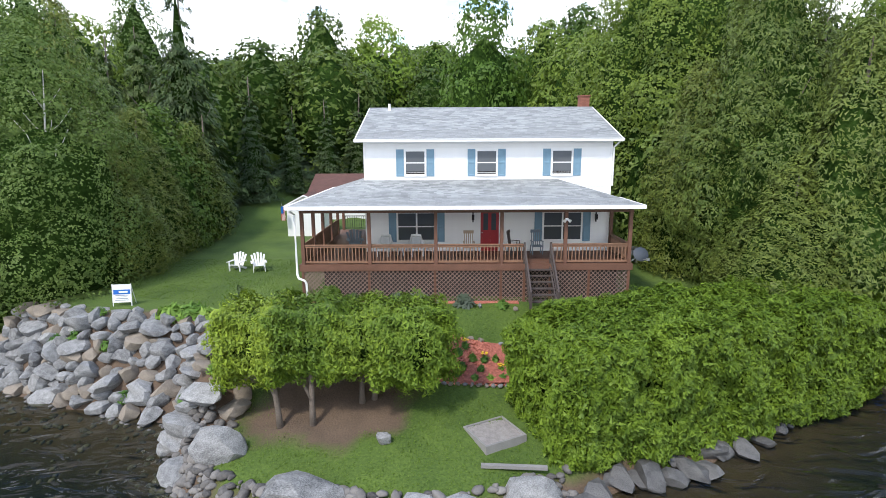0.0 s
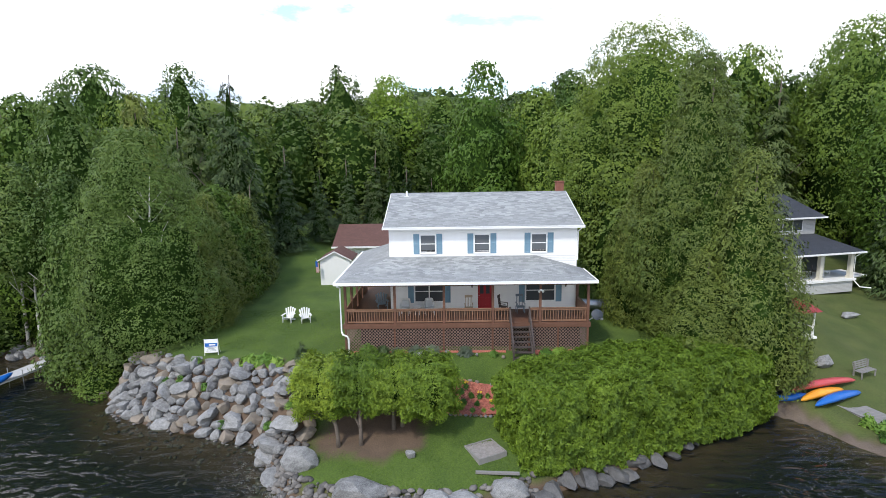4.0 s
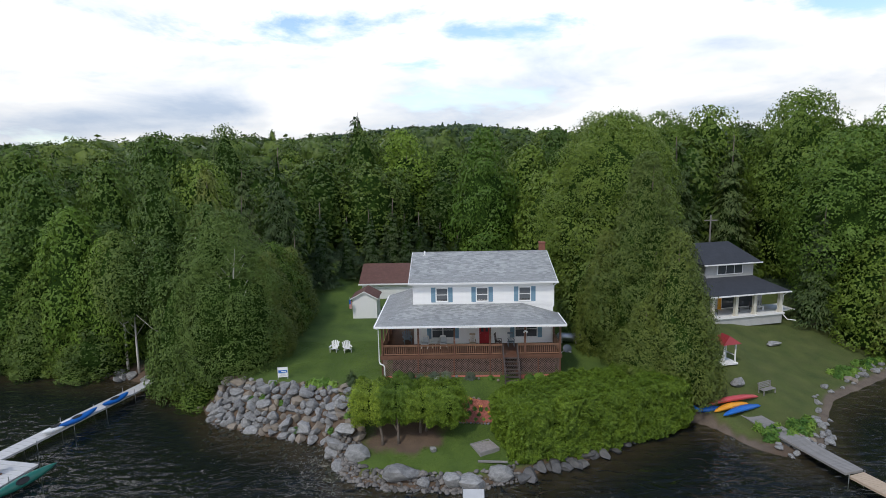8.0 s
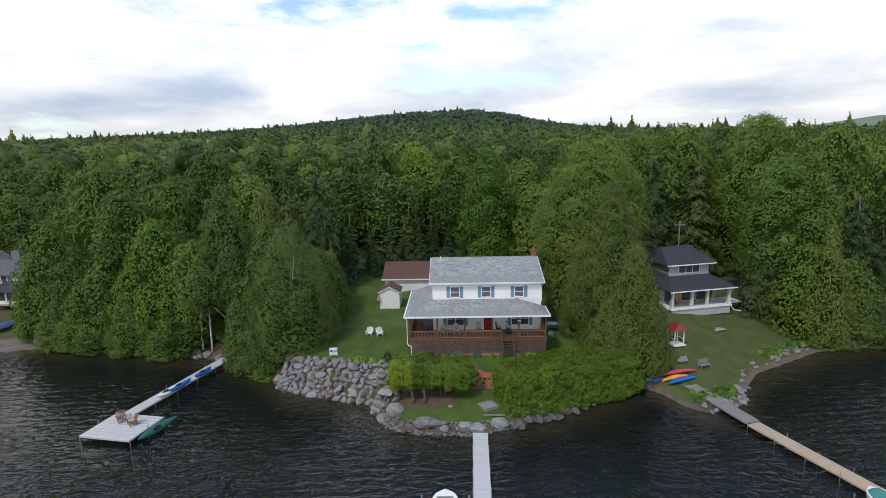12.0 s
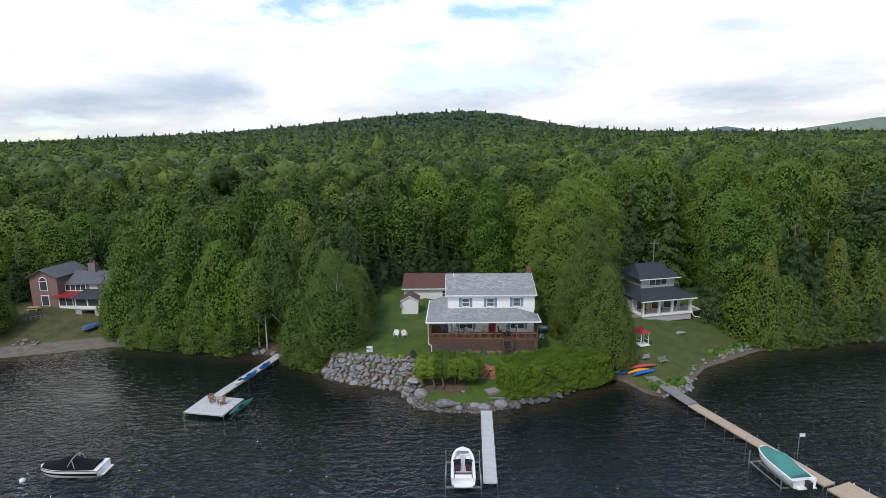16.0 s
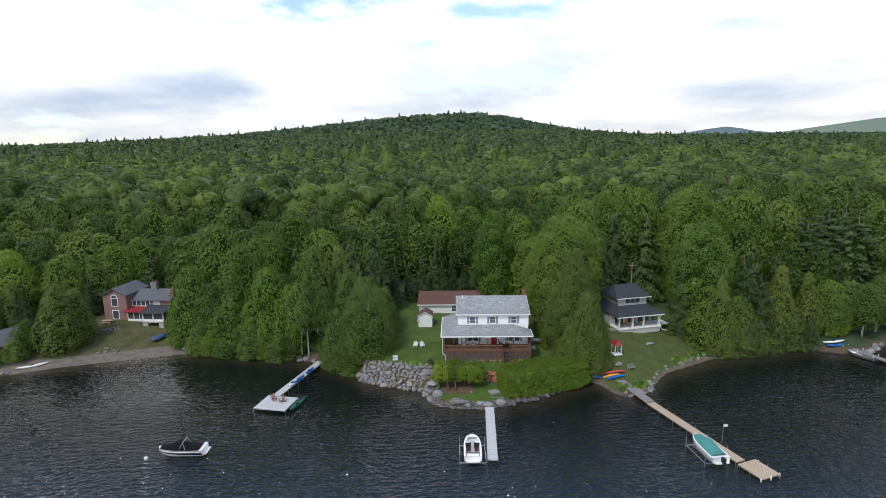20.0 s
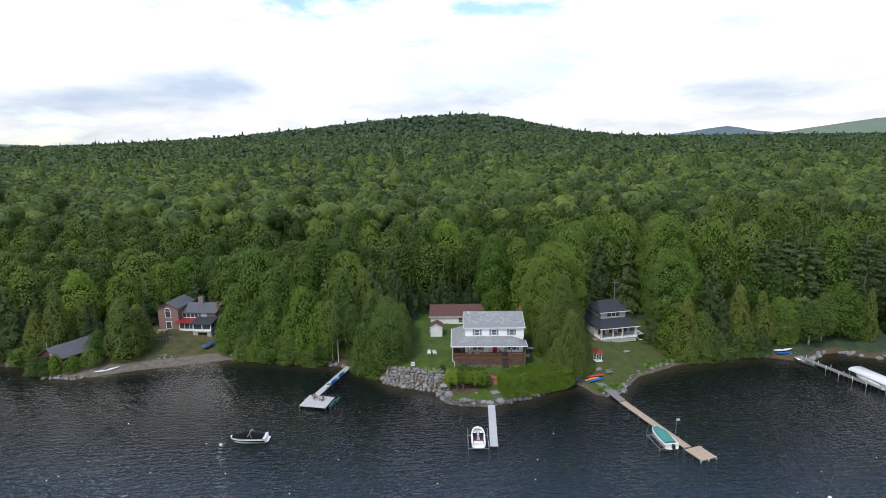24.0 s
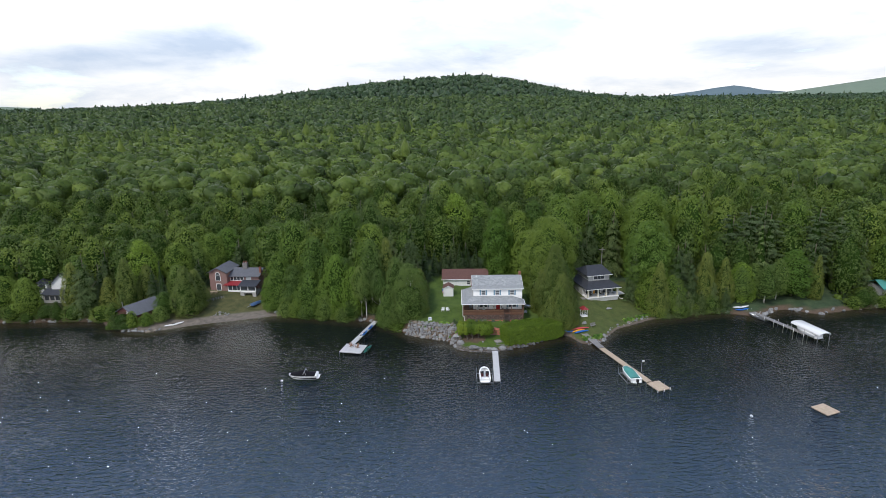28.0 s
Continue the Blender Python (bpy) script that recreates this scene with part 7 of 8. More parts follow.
for s in (-0.7, 0.7):
    part("foot", Shape().box(s - 0.08, s + 0.08, -0.3, 0.3, 0, 0.25), M_CONCRETE, tank)
fl = thing("flag", pose(-14.3, 14.2, gz(-14, 14) + 1.1) @ Matrix.Diagonal((0.6, 0.8, 0.9, 1)), "striped flag hanging from a pole on the shed", "flag")
part("pole", Shape().tube([(0.1, 0.2, 0.2), (-0.2, -0.5, 1.7)], 0.015, 6), M_TRIM, fl)
for i in range(7):
    part("stripe", Shape().box(-0.3 + 0.07 * i, -0.235 + 0.07 * i, -0.4 + 0.03 * (i % 2), -0.385 + 0.03 * (i % 2), 0.2, 1.35 - 0.03 * i), M_REDPL if i % 2 == 0 else M_PLWHITE, fl)
part("canton", Shape().box(-0.31, 0.0, -0.42, -0.41, 0.8, 1.38), M_BLUE, fl, "blue star field")
bf_ = thing("bird_feeder", pose(-6.1, -6.1, gz(-6.1, -6.1)), "small bird feeder on a post behind the cedars", "bird feeder")
part("post", Shape().tube([(0, 0, 0), (0, 0, 1.5)], 0.025, 6), M_STEEL, bf_)
part("house", Shape().box(-0.1, 0.1, -0.1, 0.1, 1.5, 1.68).add([(-0.16, -0.16, 1.68), (0.16, -0.16, 1.68), (0.16, 0.16, 1.68), (-0.16, 0.16, 1.68), (0, 0, 1.84)], [(0, 1, 4), (1, 2, 4), (2, 3, 4), (3, 0, 4)]), M_PLWHITE, bf_)


# ---- docks ----
def dock(name, a, b, width, top, material, label, board=0.14, section=3.05, posts=True, leg=M_STEEL, along=False):
    """A dock from a to b: frame, each board or panel, and pipe legs."""
    a, b = Vector((*a, 0)), Vector((*b, 0))
    d = b - a
    ln = d.length
    m = pose(a.x, a.y, 0, 0, 0, math.degrees(math.atan2(d.y, d.x)) - 90)
    ob = thing(name, m, label, "dock")
    part("frame", Shape().box(-width / 2 + 0.02, width / 2 - 0.02, 0, ln, top - 0.16, top - 0.03), material, ob)
    n_ = max(1, round(ln / board))
    pitch = ln / n_
    me = Shape().box(-width / 2, width / 2, -pitch / 2 + min(0.012, pitch * 0.05), pitch / 2 - min(0.012, pitch * 0.05), -0.03, 0.0).mesh("board")
    for i in range(n_):
        part("board", me, material, ob, at=pose(0, pitch * (i + 0.5), top))
    if posts:
        k = max(1, round(ln / section))
        for i in range(k + 1):
            for s in (-1, 1):
                y = min(ln - 0.05, max(0.05, ln * i / k))
                part("leg", Shape().tube([(s * (width / 2 + 0.03), y, -2.0), (s * (width / 2 + 0.03), y, top + (0.35 if i % 2 else 0.12) + (0.25 if leg is not M_STEEL else 0))], 0.028 if leg is M_STEEL else 0.06, 6), leg, ob)
    return ob


dock("white_dock", (-1.5, -15.0), (-1.95, -29.2), 1.3, 0.5, M_DOCK, "pale aluminium dock running out from the boulders", board=1.22)
dock("grey_ramp", (20.6, -4.6), (23.1, -13.6), 1.5, 0.62, M_GREYW, "weathered grey plank ramp over the riprap", posts=False)
dock("pine_dock", (23.15, -13.7), (28.7, -29.6), 1.35, 0.5, M_PINE, "bleached pine dock on pipe legs", board=0.16)
pf = dock("dock_platform", (29.35, -29.75), (30.6, -32.9), 2.9, 0.503, M_PINE, "bleached pine platform at the dock's end", board=0.16, section=1.8)
for x_, y_ in ((-1.5, 3.3), (1.5, 3.3), (0.1, 3.45), (-1.5, 0.4)):
    part("bumper", Shape().tube([(x_, y_, 0.05), (x_, y_, 0.55)], [0.09, 0.07], 8), M_PLWHITE, pf, "white post bumper", smooth=True)
dock("side_dock", (-31.8, 3.6), (-35.6, -11.4), 1.3, 0.58, M_DOCK, "pale dock leading to a platform", board=0.5)
dock("side_platform", (-34.2, -11.2), (-35.0, -15.6), 5.2, 0.58, M_DOCK, "pale square dock platform with two chairs", board=0.5, section=2.2)
dock("far_dock", (68.2, 9.4), (73.6, -6.6), 1.3, 0.6, M_GREYW, "weathered grey dock with white posts on the far shore", board=0.2, leg=M_GEL)
adirondack(-35.2, -12.6, 0.58, 40, M_WOOD_L, "brown slatted chair on the dock platform", "chairs on the dock")
adirondack(-33.8, -13.2, 0.58, -40, M_WOOD_L, "brown slatted chair on the dock platform", "chairs on the dock")
raft = thing("swim_raft", pose(57.1, -40.0, 0, 0, 0, 22), "square wooden swim raft on floats", "raft")
for i in range(16):
    part("board", Shape().box(-1.6, 1.6, -1.6 + 0.2 * i, -1.42 + 0.2 * i, 0.36, 0.4), M_PINE, raft)
part("frame", Shape().box(-1.55, 1.55, -1.55, 1.55, 0.2, 0.36), M_PINE, raft)
for sx_ in (-1.1, 0, 1.1):
    part("float", Shape().tube([(sx_, -1.5, 0.08), (sx_, 1.5, 0.08)], 0.24, 10), M_BLACK, raft)
for bx, by in ((-47.0, -28.1), (43.0, -41.7)):
    bu = tagged(part("mooring_buoy", Shape().tube([(0, 0, -0.2), (0, 0, -0.1), (0, 0, 0.1), (0, 0, 0.25), (0, 0, 0.3)], [0.1, 0.25, 0.28, 0.15, 0.03], 12), M_PLWHITE, smooth=True, at=pose(bx, by, 0.02)), "white mooring buoy afloat", "buoy", "mooring buoys")


# ---- boats ----
def hull_rings(ln, beam, sheer, keel, chine=0.55, n_=14, half=7):
    """Cross sections from stern (y=0) to bow (y=ln); open on top."""
    rings = []
    for i in range(n_ + 1):
        t = i / n_
        w = beam / 2 * math.sqrt(max(0, 1 - max(0, (t - 0.4) / 0.6) ** 2.6)) + 0.015
        zk = keel + (sheer - keel) * max(0, (t - 0.6) / 0.4) ** 2.2 * 0.9
        zs = sheer + 0.18 * t * t
        half_pts = [(0, zk), (w * chine, zk + 0.1 * (sheer - keel)), (w * 0.95, zk + 0.32 * (zs - zk)), (w, zs - 0.05), (w, zs)]
        rings.append([(-x_, ln * t, z_) for x_, z_ in half_pts[::-1]] + [(x_, ln * t, z_) for x_, z_ in half_pts[1:]])
    return rings


def deck_sheet(rings, drop, inset, i0, i1):
    """A sheet between the gunwales from section i0 to i1."""
    return [[(p[0] * inset, p[1], p[2] + drop) for p in (r[0], ((r[0][0] + r[-1][0]) / 2, r[0][1], r[0][2] + 0.03), r[-1])] for r in rings[i0:i1 + 1]]


def boat(name, x, y, z, turn, ln, beam, label, cover=None, stripe=None, seats=None, tower=False):
    ob = thing(name, pose(x, y, z, 0, 0, turn), label, "boat")
    rg_ = hull_rings(ln, beam, 0.75, -0.25)
    hl = Shape().loft(rg_, False)
    hl.f.append(tuple(range(len(rg_[0]))))
    part("hull", hl, M_GEL, ob, smooth=True)
    if stripe:
        for s in (-1, 1):
            st = [[(s * (abs(r[0][0]) + 0.012), r[0][1], r[0][2] - 0.56 + 0.22 * i / 14), (s * (abs(r[0][0]) + 0.014), r[0][1], r[0][2] - 0.24)] for i, r in enumerate(rg_[:-1])]
            part("stripe", Shape().loft(st, False), stripe, ob, "dark hull stripe")
    part("rub_rail", Shape().tube([r[0] for r in rg_] + [r[-1] for r in rg_[::-1]], 0.03, 6), M_BLACK if stripe else M_GEL, ob)
    if cover:
        top = []
        for i, r in enumerate(rg_):
            t = i / 14
            hgt = 0.16 + 0.62 * math.exp(-((t - 0.52) / 0.2) ** 2) + 0.12 * math.exp(-((t - 0.15) / 0.15) ** 2)
            w = r[-1][0] * 0.87
            if 0.03 < t < 0.97:
                top.append([(-w * 1.01, r[0][1], r[0][2] - 0.06), (-w * 0.9, r[0][1], r[0][2] + hgt * 0.35), (-w * 0.5, r[0][1], r[0][2] + hgt * 0.9), (0, r[0][1], r[0][2] + hgt), (w * 0.5, r[0][1], r[0][2] + hgt * 0.9), (w * 0.9, r[0][1], r[0][2] + hgt * 0.35), (w * 1.01, r[0][1], r[0][2] - 0.06)])
        cv = Shape().loft(top, False)
        cv.f.append(tuple(range(7))), cv.f.append(tuple(range(len(cv.v) - 7, len(cv.v))))
        part("cover", cv, cover, ob, "snapped-on canvas cover", smooth=True)
    else:
        part("foredeck", Shape().loft(deck_sheet(rg_, 0.0, 0.99, 12, 14), False), M_GEL, ob)
        part("cockpit_floor", Shape().loft(deck_sheet(rg_, -0.5, 0.85, 0, 12), False), M_BLIND, ob)
        for s in (-1, 1):
            part("side_deck", Shape().loft([[(s * abs(r[0][0]), r[0][1], r[0][2] + 0.01), (s * (abs(r[0][0]) - 0.24), r[0][1], r[0][2] + 0.02), (s * (abs(r[0][0]) - 0.26), r[0][1], r[0][2] - 0.45)] for r in rg_[:13]], False), M_GEL, ob)
            part("bow_seat", Shape().box(s * 0.5 - 0.22, s * 0.5 + 0.22, ln * 0.62, ln * 0.8, 0.25, 0.55), M_GEL, ob, bevel=0.04)
            part("helm_seat", Shape().box(s * 0.5 - 0.25, s * 0.5 + 0.25, ln * 0.36, ln * 0.45, 0.25, 0.6).box(s * 0.5 - 0.25, s * 0.5 + 0.25, ln * 0.35, ln * 0.37, 0.5, 0.95), seats, ob, "maroon helm seat", bevel=0.04)
            part("windscreen", Shape().add([(s * 0.2, ln * 0.56, 0.8), (s * 0.95, ln * 0.5, 0.85), (s * 0.93, ln * 0.45, 1.2), (s * 0.2, ln * 0.5, 1.18)], [(0, 1, 2, 3)]), M_GLASS, ob)
            part("console", Shape().box(s * 0.55 - 0.35, s * 0.55 + 0.35, ln * 0.5, ln * 0.57, 0.2, 0.8), M_BLACK, ob)
        part("bench_seat", Shape().box(-0.85, 0.85, ln * 0.14, ln * 0.24, 0.25, 0.58), seats, ob, "maroon stern bench", bevel=0.04)
        part("engine_cover", Shape().box(-0.8, 0.8, 0.05, ln * 0.13, 0.2, 0.74), M_GEL, ob, bevel=0.05)
    if cover:
        part("deck", Shape().loft(deck_sheet(rg_, -0.02, 0.99, 0, 14), False), M_GEL, ob)
    part("swim_platform", Shape().box(-beam * 0.38, beam * 0.38, -0.45, 0.03, 0.12, 0.2), M_GEL, ob)
    if tower:
        for sd in (-1, 1):
            part("tower_leg", Shape().tube([(sd * 0.95, ln * 0.5, 0.85), (sd * 0.7, ln * 0.42, 1.7), (0, ln * 0.41, 1.82)], 0.035, 6).tube([(sd * 0.95, ln * 0.36, 0.85), (sd * 0.7, ln * 0.42, 1.7)], 0.03, 6), M_STEEL, ob)
        part("mooring_mast", Shape().tube([(0, ln * 0.52, 1.0), (0, ln * 0.3, 1.75)], 0.035, 6), M_BLACK, ob)
    return ob


def lift(x, y, turn, w, ln, label):
    ob = thing("boat_lift", pose(x, y, 0, 0, 0, turn), label, "boat lift", "boat lifts")
    for s in (-1, 1):
        part("side_beam", Shape().beam((s * w / 2, 0, 0.3), (s * w / 2, ln, 0.3), 0.09, 0.12), M_STEEL, ob)
        part("bunk", Shape().beam((s * w * 0.22, 0.3, 0.32), (s * w * 0.22, ln - 0.3, 0.32), 0.12, 0.1), M_GREYW, ob)
        for yy in (0.05, ln - 0.05):
            part("leg", Shape().tube([(s * w / 2, yy, -2), (s * w / 2, yy, 1.5)], 0.05, 8), M_STEEL, ob)
    for yy in (0.05, ln - 0.05):
        part("cross_beam", Shape().beam((-w / 2, yy, 0.22), (w / 2, yy, 0.22), 0.1, 0.12), M_STEEL, ob)
    return ob


boat("runabout", -4.45, -29.9, 0.62, 0, 5.1, 2.2, "white open runabout with maroon seats on a lift", seats=M_SEAT)
lift(-4.45, -29.6, 0, 3.3, 4.2, "galvanised boat lift beside the white dock")
boat("runabout", 25.9, -30.4, 0.7, 8, 5.6, 2.3, "white motorboat under a teal cover on a lift", cover=M_TEAL)
lift(25.75, -29.6, 8, 3.0, 4.4, "galvanised boat lift beside the pine dock")
boat("runabout", -39.7, -26.9, 0.28, 93, 6.0, 2.35, "moored white motorboat with a black cover and stripe", cover=M_CANVAS_BLACK, stripe=M_CANVAS_BLACK, tower=True)
part("outboard", Shape().box(-0.2, 0.2, -0.75, -0.2, 0.3, 0.95).box(-0.08, 0.08, -0.6, -0.4, -0.5, 0.35), M_BLACK, bpy.data.objects["runabout.001"], "black outboard motor", bevel=0.05)
cb = boat("canopied_boat", 74.9, -9.2, 0.6, 13, 6.2, 2.4, "white boat under a pale lift canopy", cover=M_GEL)
cn = thing("lift_canopy", pose(75.6, -10.4, 0, 0, 0, 13), "pale vinyl canopy over a boat lift", "canopy")
prof = [(-1.55, 1.8), (-1.5, 2.3), (-0.8, 2.48), (0, 2.52), (0.8, 2.48), (1.5, 2.3), (1.55, 1.8)]
part("canvas", Shape().loft([[(x_, y_, z_ - 0.1 * (i in (0, 3))) for x_, z_ in prof] for i, y_ in enumerate((0, 0.25, 8.2, 8.45))], False), M_GEL, cn, smooth=True)
for s in (-1, 1):
    for y_ in (0.4, 4.2, 8.0):
        part("leg", Shape().tube([(s * 1.65, y_, -2), (s * 1.65, y_, 1.8)], 0.045, 6), M_STEEL, cn)
fb = thing("fishing_boat", pose(69.6, 3.2, 0.05, 0, 0, 30), "grey aluminium fishing boat tied to the far dock", "boat")
rg_ = hull_rings(4.8, 1.6, 0.55, -0.15)
part("hull", Shape().loft(rg_, False), M_STEEL, fb, smooth=True)
for y_ in (1.0, 2.2, 3.3):
    part("thwart", Shape().box(-0.68, 0.68, y_, y_ + 0.28, 0.25, 0.3), M_GREYW, fb)


def kayak(x, y, z, turn, material, ln, label, roll=0, group="kayaks and canoes"):
    """A small paddled hull, narrow at both ends."""
    ob = thing("kayak", pose(x, y, z, 0, roll, turn), label, "kayak", group)
    rings, rim = [], []
    for i in range(17):
        t = i / 16
        w = 0.36 * (math.sin(math.pi * min(1, max(0, t))) ** 0.7) + 0.004
        zt = 0.3 + 0.12 * (2 * t - 1) ** 2
        rings.append([(w * math.cos(a), ln * (t - 0.5), zt * 0.5 + (0.2 if math.sin(a) > 0 else 0.24) * (w / 0.36) ** 0.5 * math.sin(a) + 0.1 * (2 * t - 1) ** 2) for a in [6.2832 * j / 12 for j in range(12)]])
    part("hull", Shape().loft(rings), material, ob, smooth=True)
    part("cockpit", Shape().tube([(0.2 * math.cos(a), 0.42 * math.sin(a) - 0.1, 0.37) for a in [6.2832 * j / 14 for j in range(15)]], 0.025, 6).add([(0.19 * math.cos(6.2832 * j / 14), 0.41 * math.sin(6.2832 * j / 14) - 0.1, 0.362) for j in range(14)], [tuple(range(14))]), M_BLACK, ob, "dark cockpit opening")
    return ob


kayak(20.1, -4.0, gz(20.1, -4.0) + 0.62, -73, M_REDPL, 5.0, "faded red canoe turned over by the shore", 160)
kayak(19.7, -4.6, gz(19.7, -4.6) + 0.46, -68, M_ORANGE, 3.7, "orange and yellow kayak turned over on the grass", 170)
kayak(20.3, -5.1, gz(20.3, -5.1) + 0.44, -66, M_BLUE, 4.2, "blue kayak turned over on the grass", 172)
kayak(17.3, -4.7, max(gz(17.3, -4.7), 0.1) + 0.05, -94, M_BLUE, 2.9, "blue kayak half under the cedars", 10)
kayak(-33.4, -5.0, 0.6, -14, M_BLUE, 3.6, "blue kayak lying on the dock")
kayak(-32.5, -1.4, 0.6, -14, M_BLUE, 2.8, "small blue kayak lying on the dock")
kayak(-34.0, -6.6, 0.6, -14, M_PLWHITE, 2.6, "white and blue board on the dock")
kayak(-31.4, -13.6, 0.35, -16, M_GREEN, 4.6, "green canoe hung beside the dock platform", 50)
kayak(-85.5, 2.2, gz(-85.5, 2.2) + 0.1, -52, M_PLWHITE, 5.0, "white canoe on the sandy beach")
kayak(66.0, 9.6, gz(66, 9.6) + 0.6, -78, M_PLWHITE, 5.0, "white overturned boat on the far shore")
kayak(66.2, 9.2, gz(66, 9.2) + 0.15, -78, M_BLUE, 4.2, "blue kayak under the white boat")

bn = thing("garden_bench", pose(23.8, -2.4, gz(23.8, -2.4), 0, 0, 25), "grey wooden bench facing the lake", "bench")
for i in range(4):
    part("seat_slat", Shape().box(-0.75, 0.75, -0.25 + 0.13 * i, -0.15 + 0.13 * i, 0.42, 0.45), M_GREYW, bn)
    part("back_slat", Shape().box(-0.75, 0.75, 0.27 + 0.03 * i, 0.3 + 0.03 * i, 0.5 + 0.12 * i, 0.59 + 0.12 * i), M_GREYW, bn)
for s in (-0.7, 0.7):
    part("leg", Shape().box(s - 0.03, s + 0.03, -0.25, -0.18, 0, 0.45).box(s - 0.03, s + 0.03, 0.22, 0.3, 0, 0.95), M_GREYW, bn)
ph = thing("well_shelter", pose(22.4, 2.2, gz(22.4, 2.2), 0, 0, 14), "small white frame shelter with a red roof", "shelter")
for sx_ in (-0.6, 0.6):
    for sy_ in (-0.6, 0.6):
        part("post", Shape().box(sx_ - 0.05, sx_ + 0.05, sy_ - 0.05, sy_ + 0.05, 0, 2.0), M_TRIM, ph)
    part("rail", Shape().box(sx_ - 0.03, sx_ + 0.03, -0.6, 0.6, 0.75, 0.83), M_TRIM, ph)
part("floor", Shape().box(-0.8, 0.8, -0.8, 0.8, 0.0, 0.14), M_TRIM, ph)
part("roof", Shape().add([(-0.95, -0.95, 1.95), (0.95, -0.95, 1.95), (0.95, 0.95, 1.95), (-0.95, 0.95, 1.95), (0, -0.5, 2.65), (0, 0.5, 2.65)], [(0, 1, 4), (1, 2, 5, 4), (2, 3, 5), (3, 0, 4, 5), (3, 2, 1, 0)]), M_REDROOF, ph, "red metal roof")
fp = thing("dock_flag", pose(28.6, -25.0, 0.5), "small pale flag on a pole at the dock", "flag")
part("pole", Shape().tube([(0, 0, -0.3), (0, 0, 2.5)], 0.03, 6), M_STEEL, fp)
part("cloth", Shape().box(0.0, 0.55, -0.01, 0.01, 2.1, 2.45), M_PLWHITE, fp)

# ---- the neighbour's grey house ----
ng = 3.1
nb = thing("neighbour_house", pose(25.4, 11.2, ng, 0, 0, 14), "pale grey house with dark shingle roofs and a columned porch", "house")
part("porch_floor", Shape().box(-0.2, 9.3, -0.1, 3.0, 0.45, 0.65).box(9.0, 11.6, 0.8, 3.4, 0.5, 0.62), M_TRIM, nb)
part("porch_base", Shape().box(0, 9.1, 0.05, 2.9, -0.6, 0.45), M_GREYSIDE, nb)
for cx_ in (0.15, 3.1, 5.5, 8.85):
    part("column", Shape().box(cx_ - 0.17, cx_ + 0.17, 0.05, 0.39, 0.65, 2.9).box(cx_ - 0.22, cx_ + 0.22, 0.0, 0.44, 0.65, 0.85).box(cx_ - 0.22, cx_ + 0.22, 0.0, 0.44, 2.75, 2.9), M_CREAM, nb, "cream square porch column")
part("porch_beam", Shape().box(0, 9.1, 0.05, 0.35, 2.9, 3.15), M_TRIM, nb)
part("wall", Shape().box(-0.2, 9.1, 3.0, 11.0, -0.8, 3.2), M_GREYSIDE, nb)
part("upper_wall", Shape().box(1.6, 8.0, 3.4, 10.0, 3.0, 6.0), M_GREYSIDE, nb)
part("porch_roof", Shape().slab([(-0.6, -0.45, 3.15), (9.6, -0.45, 3.15), (8.0, 3.4, 4.3), (1.6, 3.4, 4.3)], 0.12).slab([(9.6, -0.45, 3.15), (9.6, 11.4, 3.15), (8.0, 9.8, 4.3), (8.0, 3.4, 4.3)], 0.12).slab([(-0.6, 11.4, 3.15), (-0.6, -0.45, 3.15), (1.6, 3.4, 4.6), (1.6, 9.8, 4.6)], 0.12), M_SHINGLE_D, nb, "dark shingle porch roof")
part("porch_gutter", Shape().box(-0.65, 9.65, -0.55, -0.43, 3.0, 3.14), M_TRIM, nb)
part("roof", Shape().slab([(1.0, 2.8, 5.95), (8.6, 2.8, 5.95), (7.2, 6.7, 7.9), (2.4, 6.7, 7.9)], 0.14).slab([(8.6, 2.8, 5.95), (8.6, 10.6, 5.95), (7.2, 6.7, 7.9)], 0.14).slab([(1.0, 10.6, 5.95), (1.0, 2.8, 5.95), (2.4, 6.7, 7.9)], 0.14).slab([(8.6, 10.6, 5.95), (1.0, 10.6, 5.95), (2.4, 6.7, 7.9), (7.2, 6.7, 7.9)], 0.14), M_SHINGLE_D, nb, "dark hipped shingle roof")
part("gutter", Shape().box(0.95, 8.65, 2.7, 2.82, 5.82, 5.95), M_TRIM, nb)
w3 = part("window", Shape().box(3.1, 6.5, 3.32, 3.4, 4.6, 5.75), M_TRIM, nb, "band of three dark windows")
for i in range(3):
    part("pane", Shape().box(3.2 + 1.1 * i, 4.2 + 1.1 * i, 3.29, 3.33, 4.7, 5.65), M_GLASS, w3)
for a, b in ((0.8, 2.6), (3.6, 5.2), (5.9, 8.4)):
    pw = part("window", Shape().box(a - 0.08, b + 0.08, 2.94, 3.0, 0.7, 2.75), M_TRIM, nb, "tall porch window")
    part("pane", Shape().box(a, b, 2.91, 2.95, 0.8, 2.65), M_GLASS, pw)
part("door", Shape().box(3.1, 3.55, 2.93, 3.0, 0.66, 2.6), M_ORANGE, nb, "orange-brown porch door")
part("downpipe", Shape().tube([(9.3, -0.35, 3.0), (9.05, 0.0, 2.6), (9.05, -0.02, 0.5), (9.4, -0.4, -0.1), (10.1, -0.9, -0.15)], 0.05, 8), M_TRIM, nb, "white downpipe")
part("steps", Shape().box(-1.4, -0.2, 0.4, 1.8, 0.2, 0.4).box(-1.7, -0.2, 0.4, 1.8, -0.1, 0.2), M_GREYW, nb)
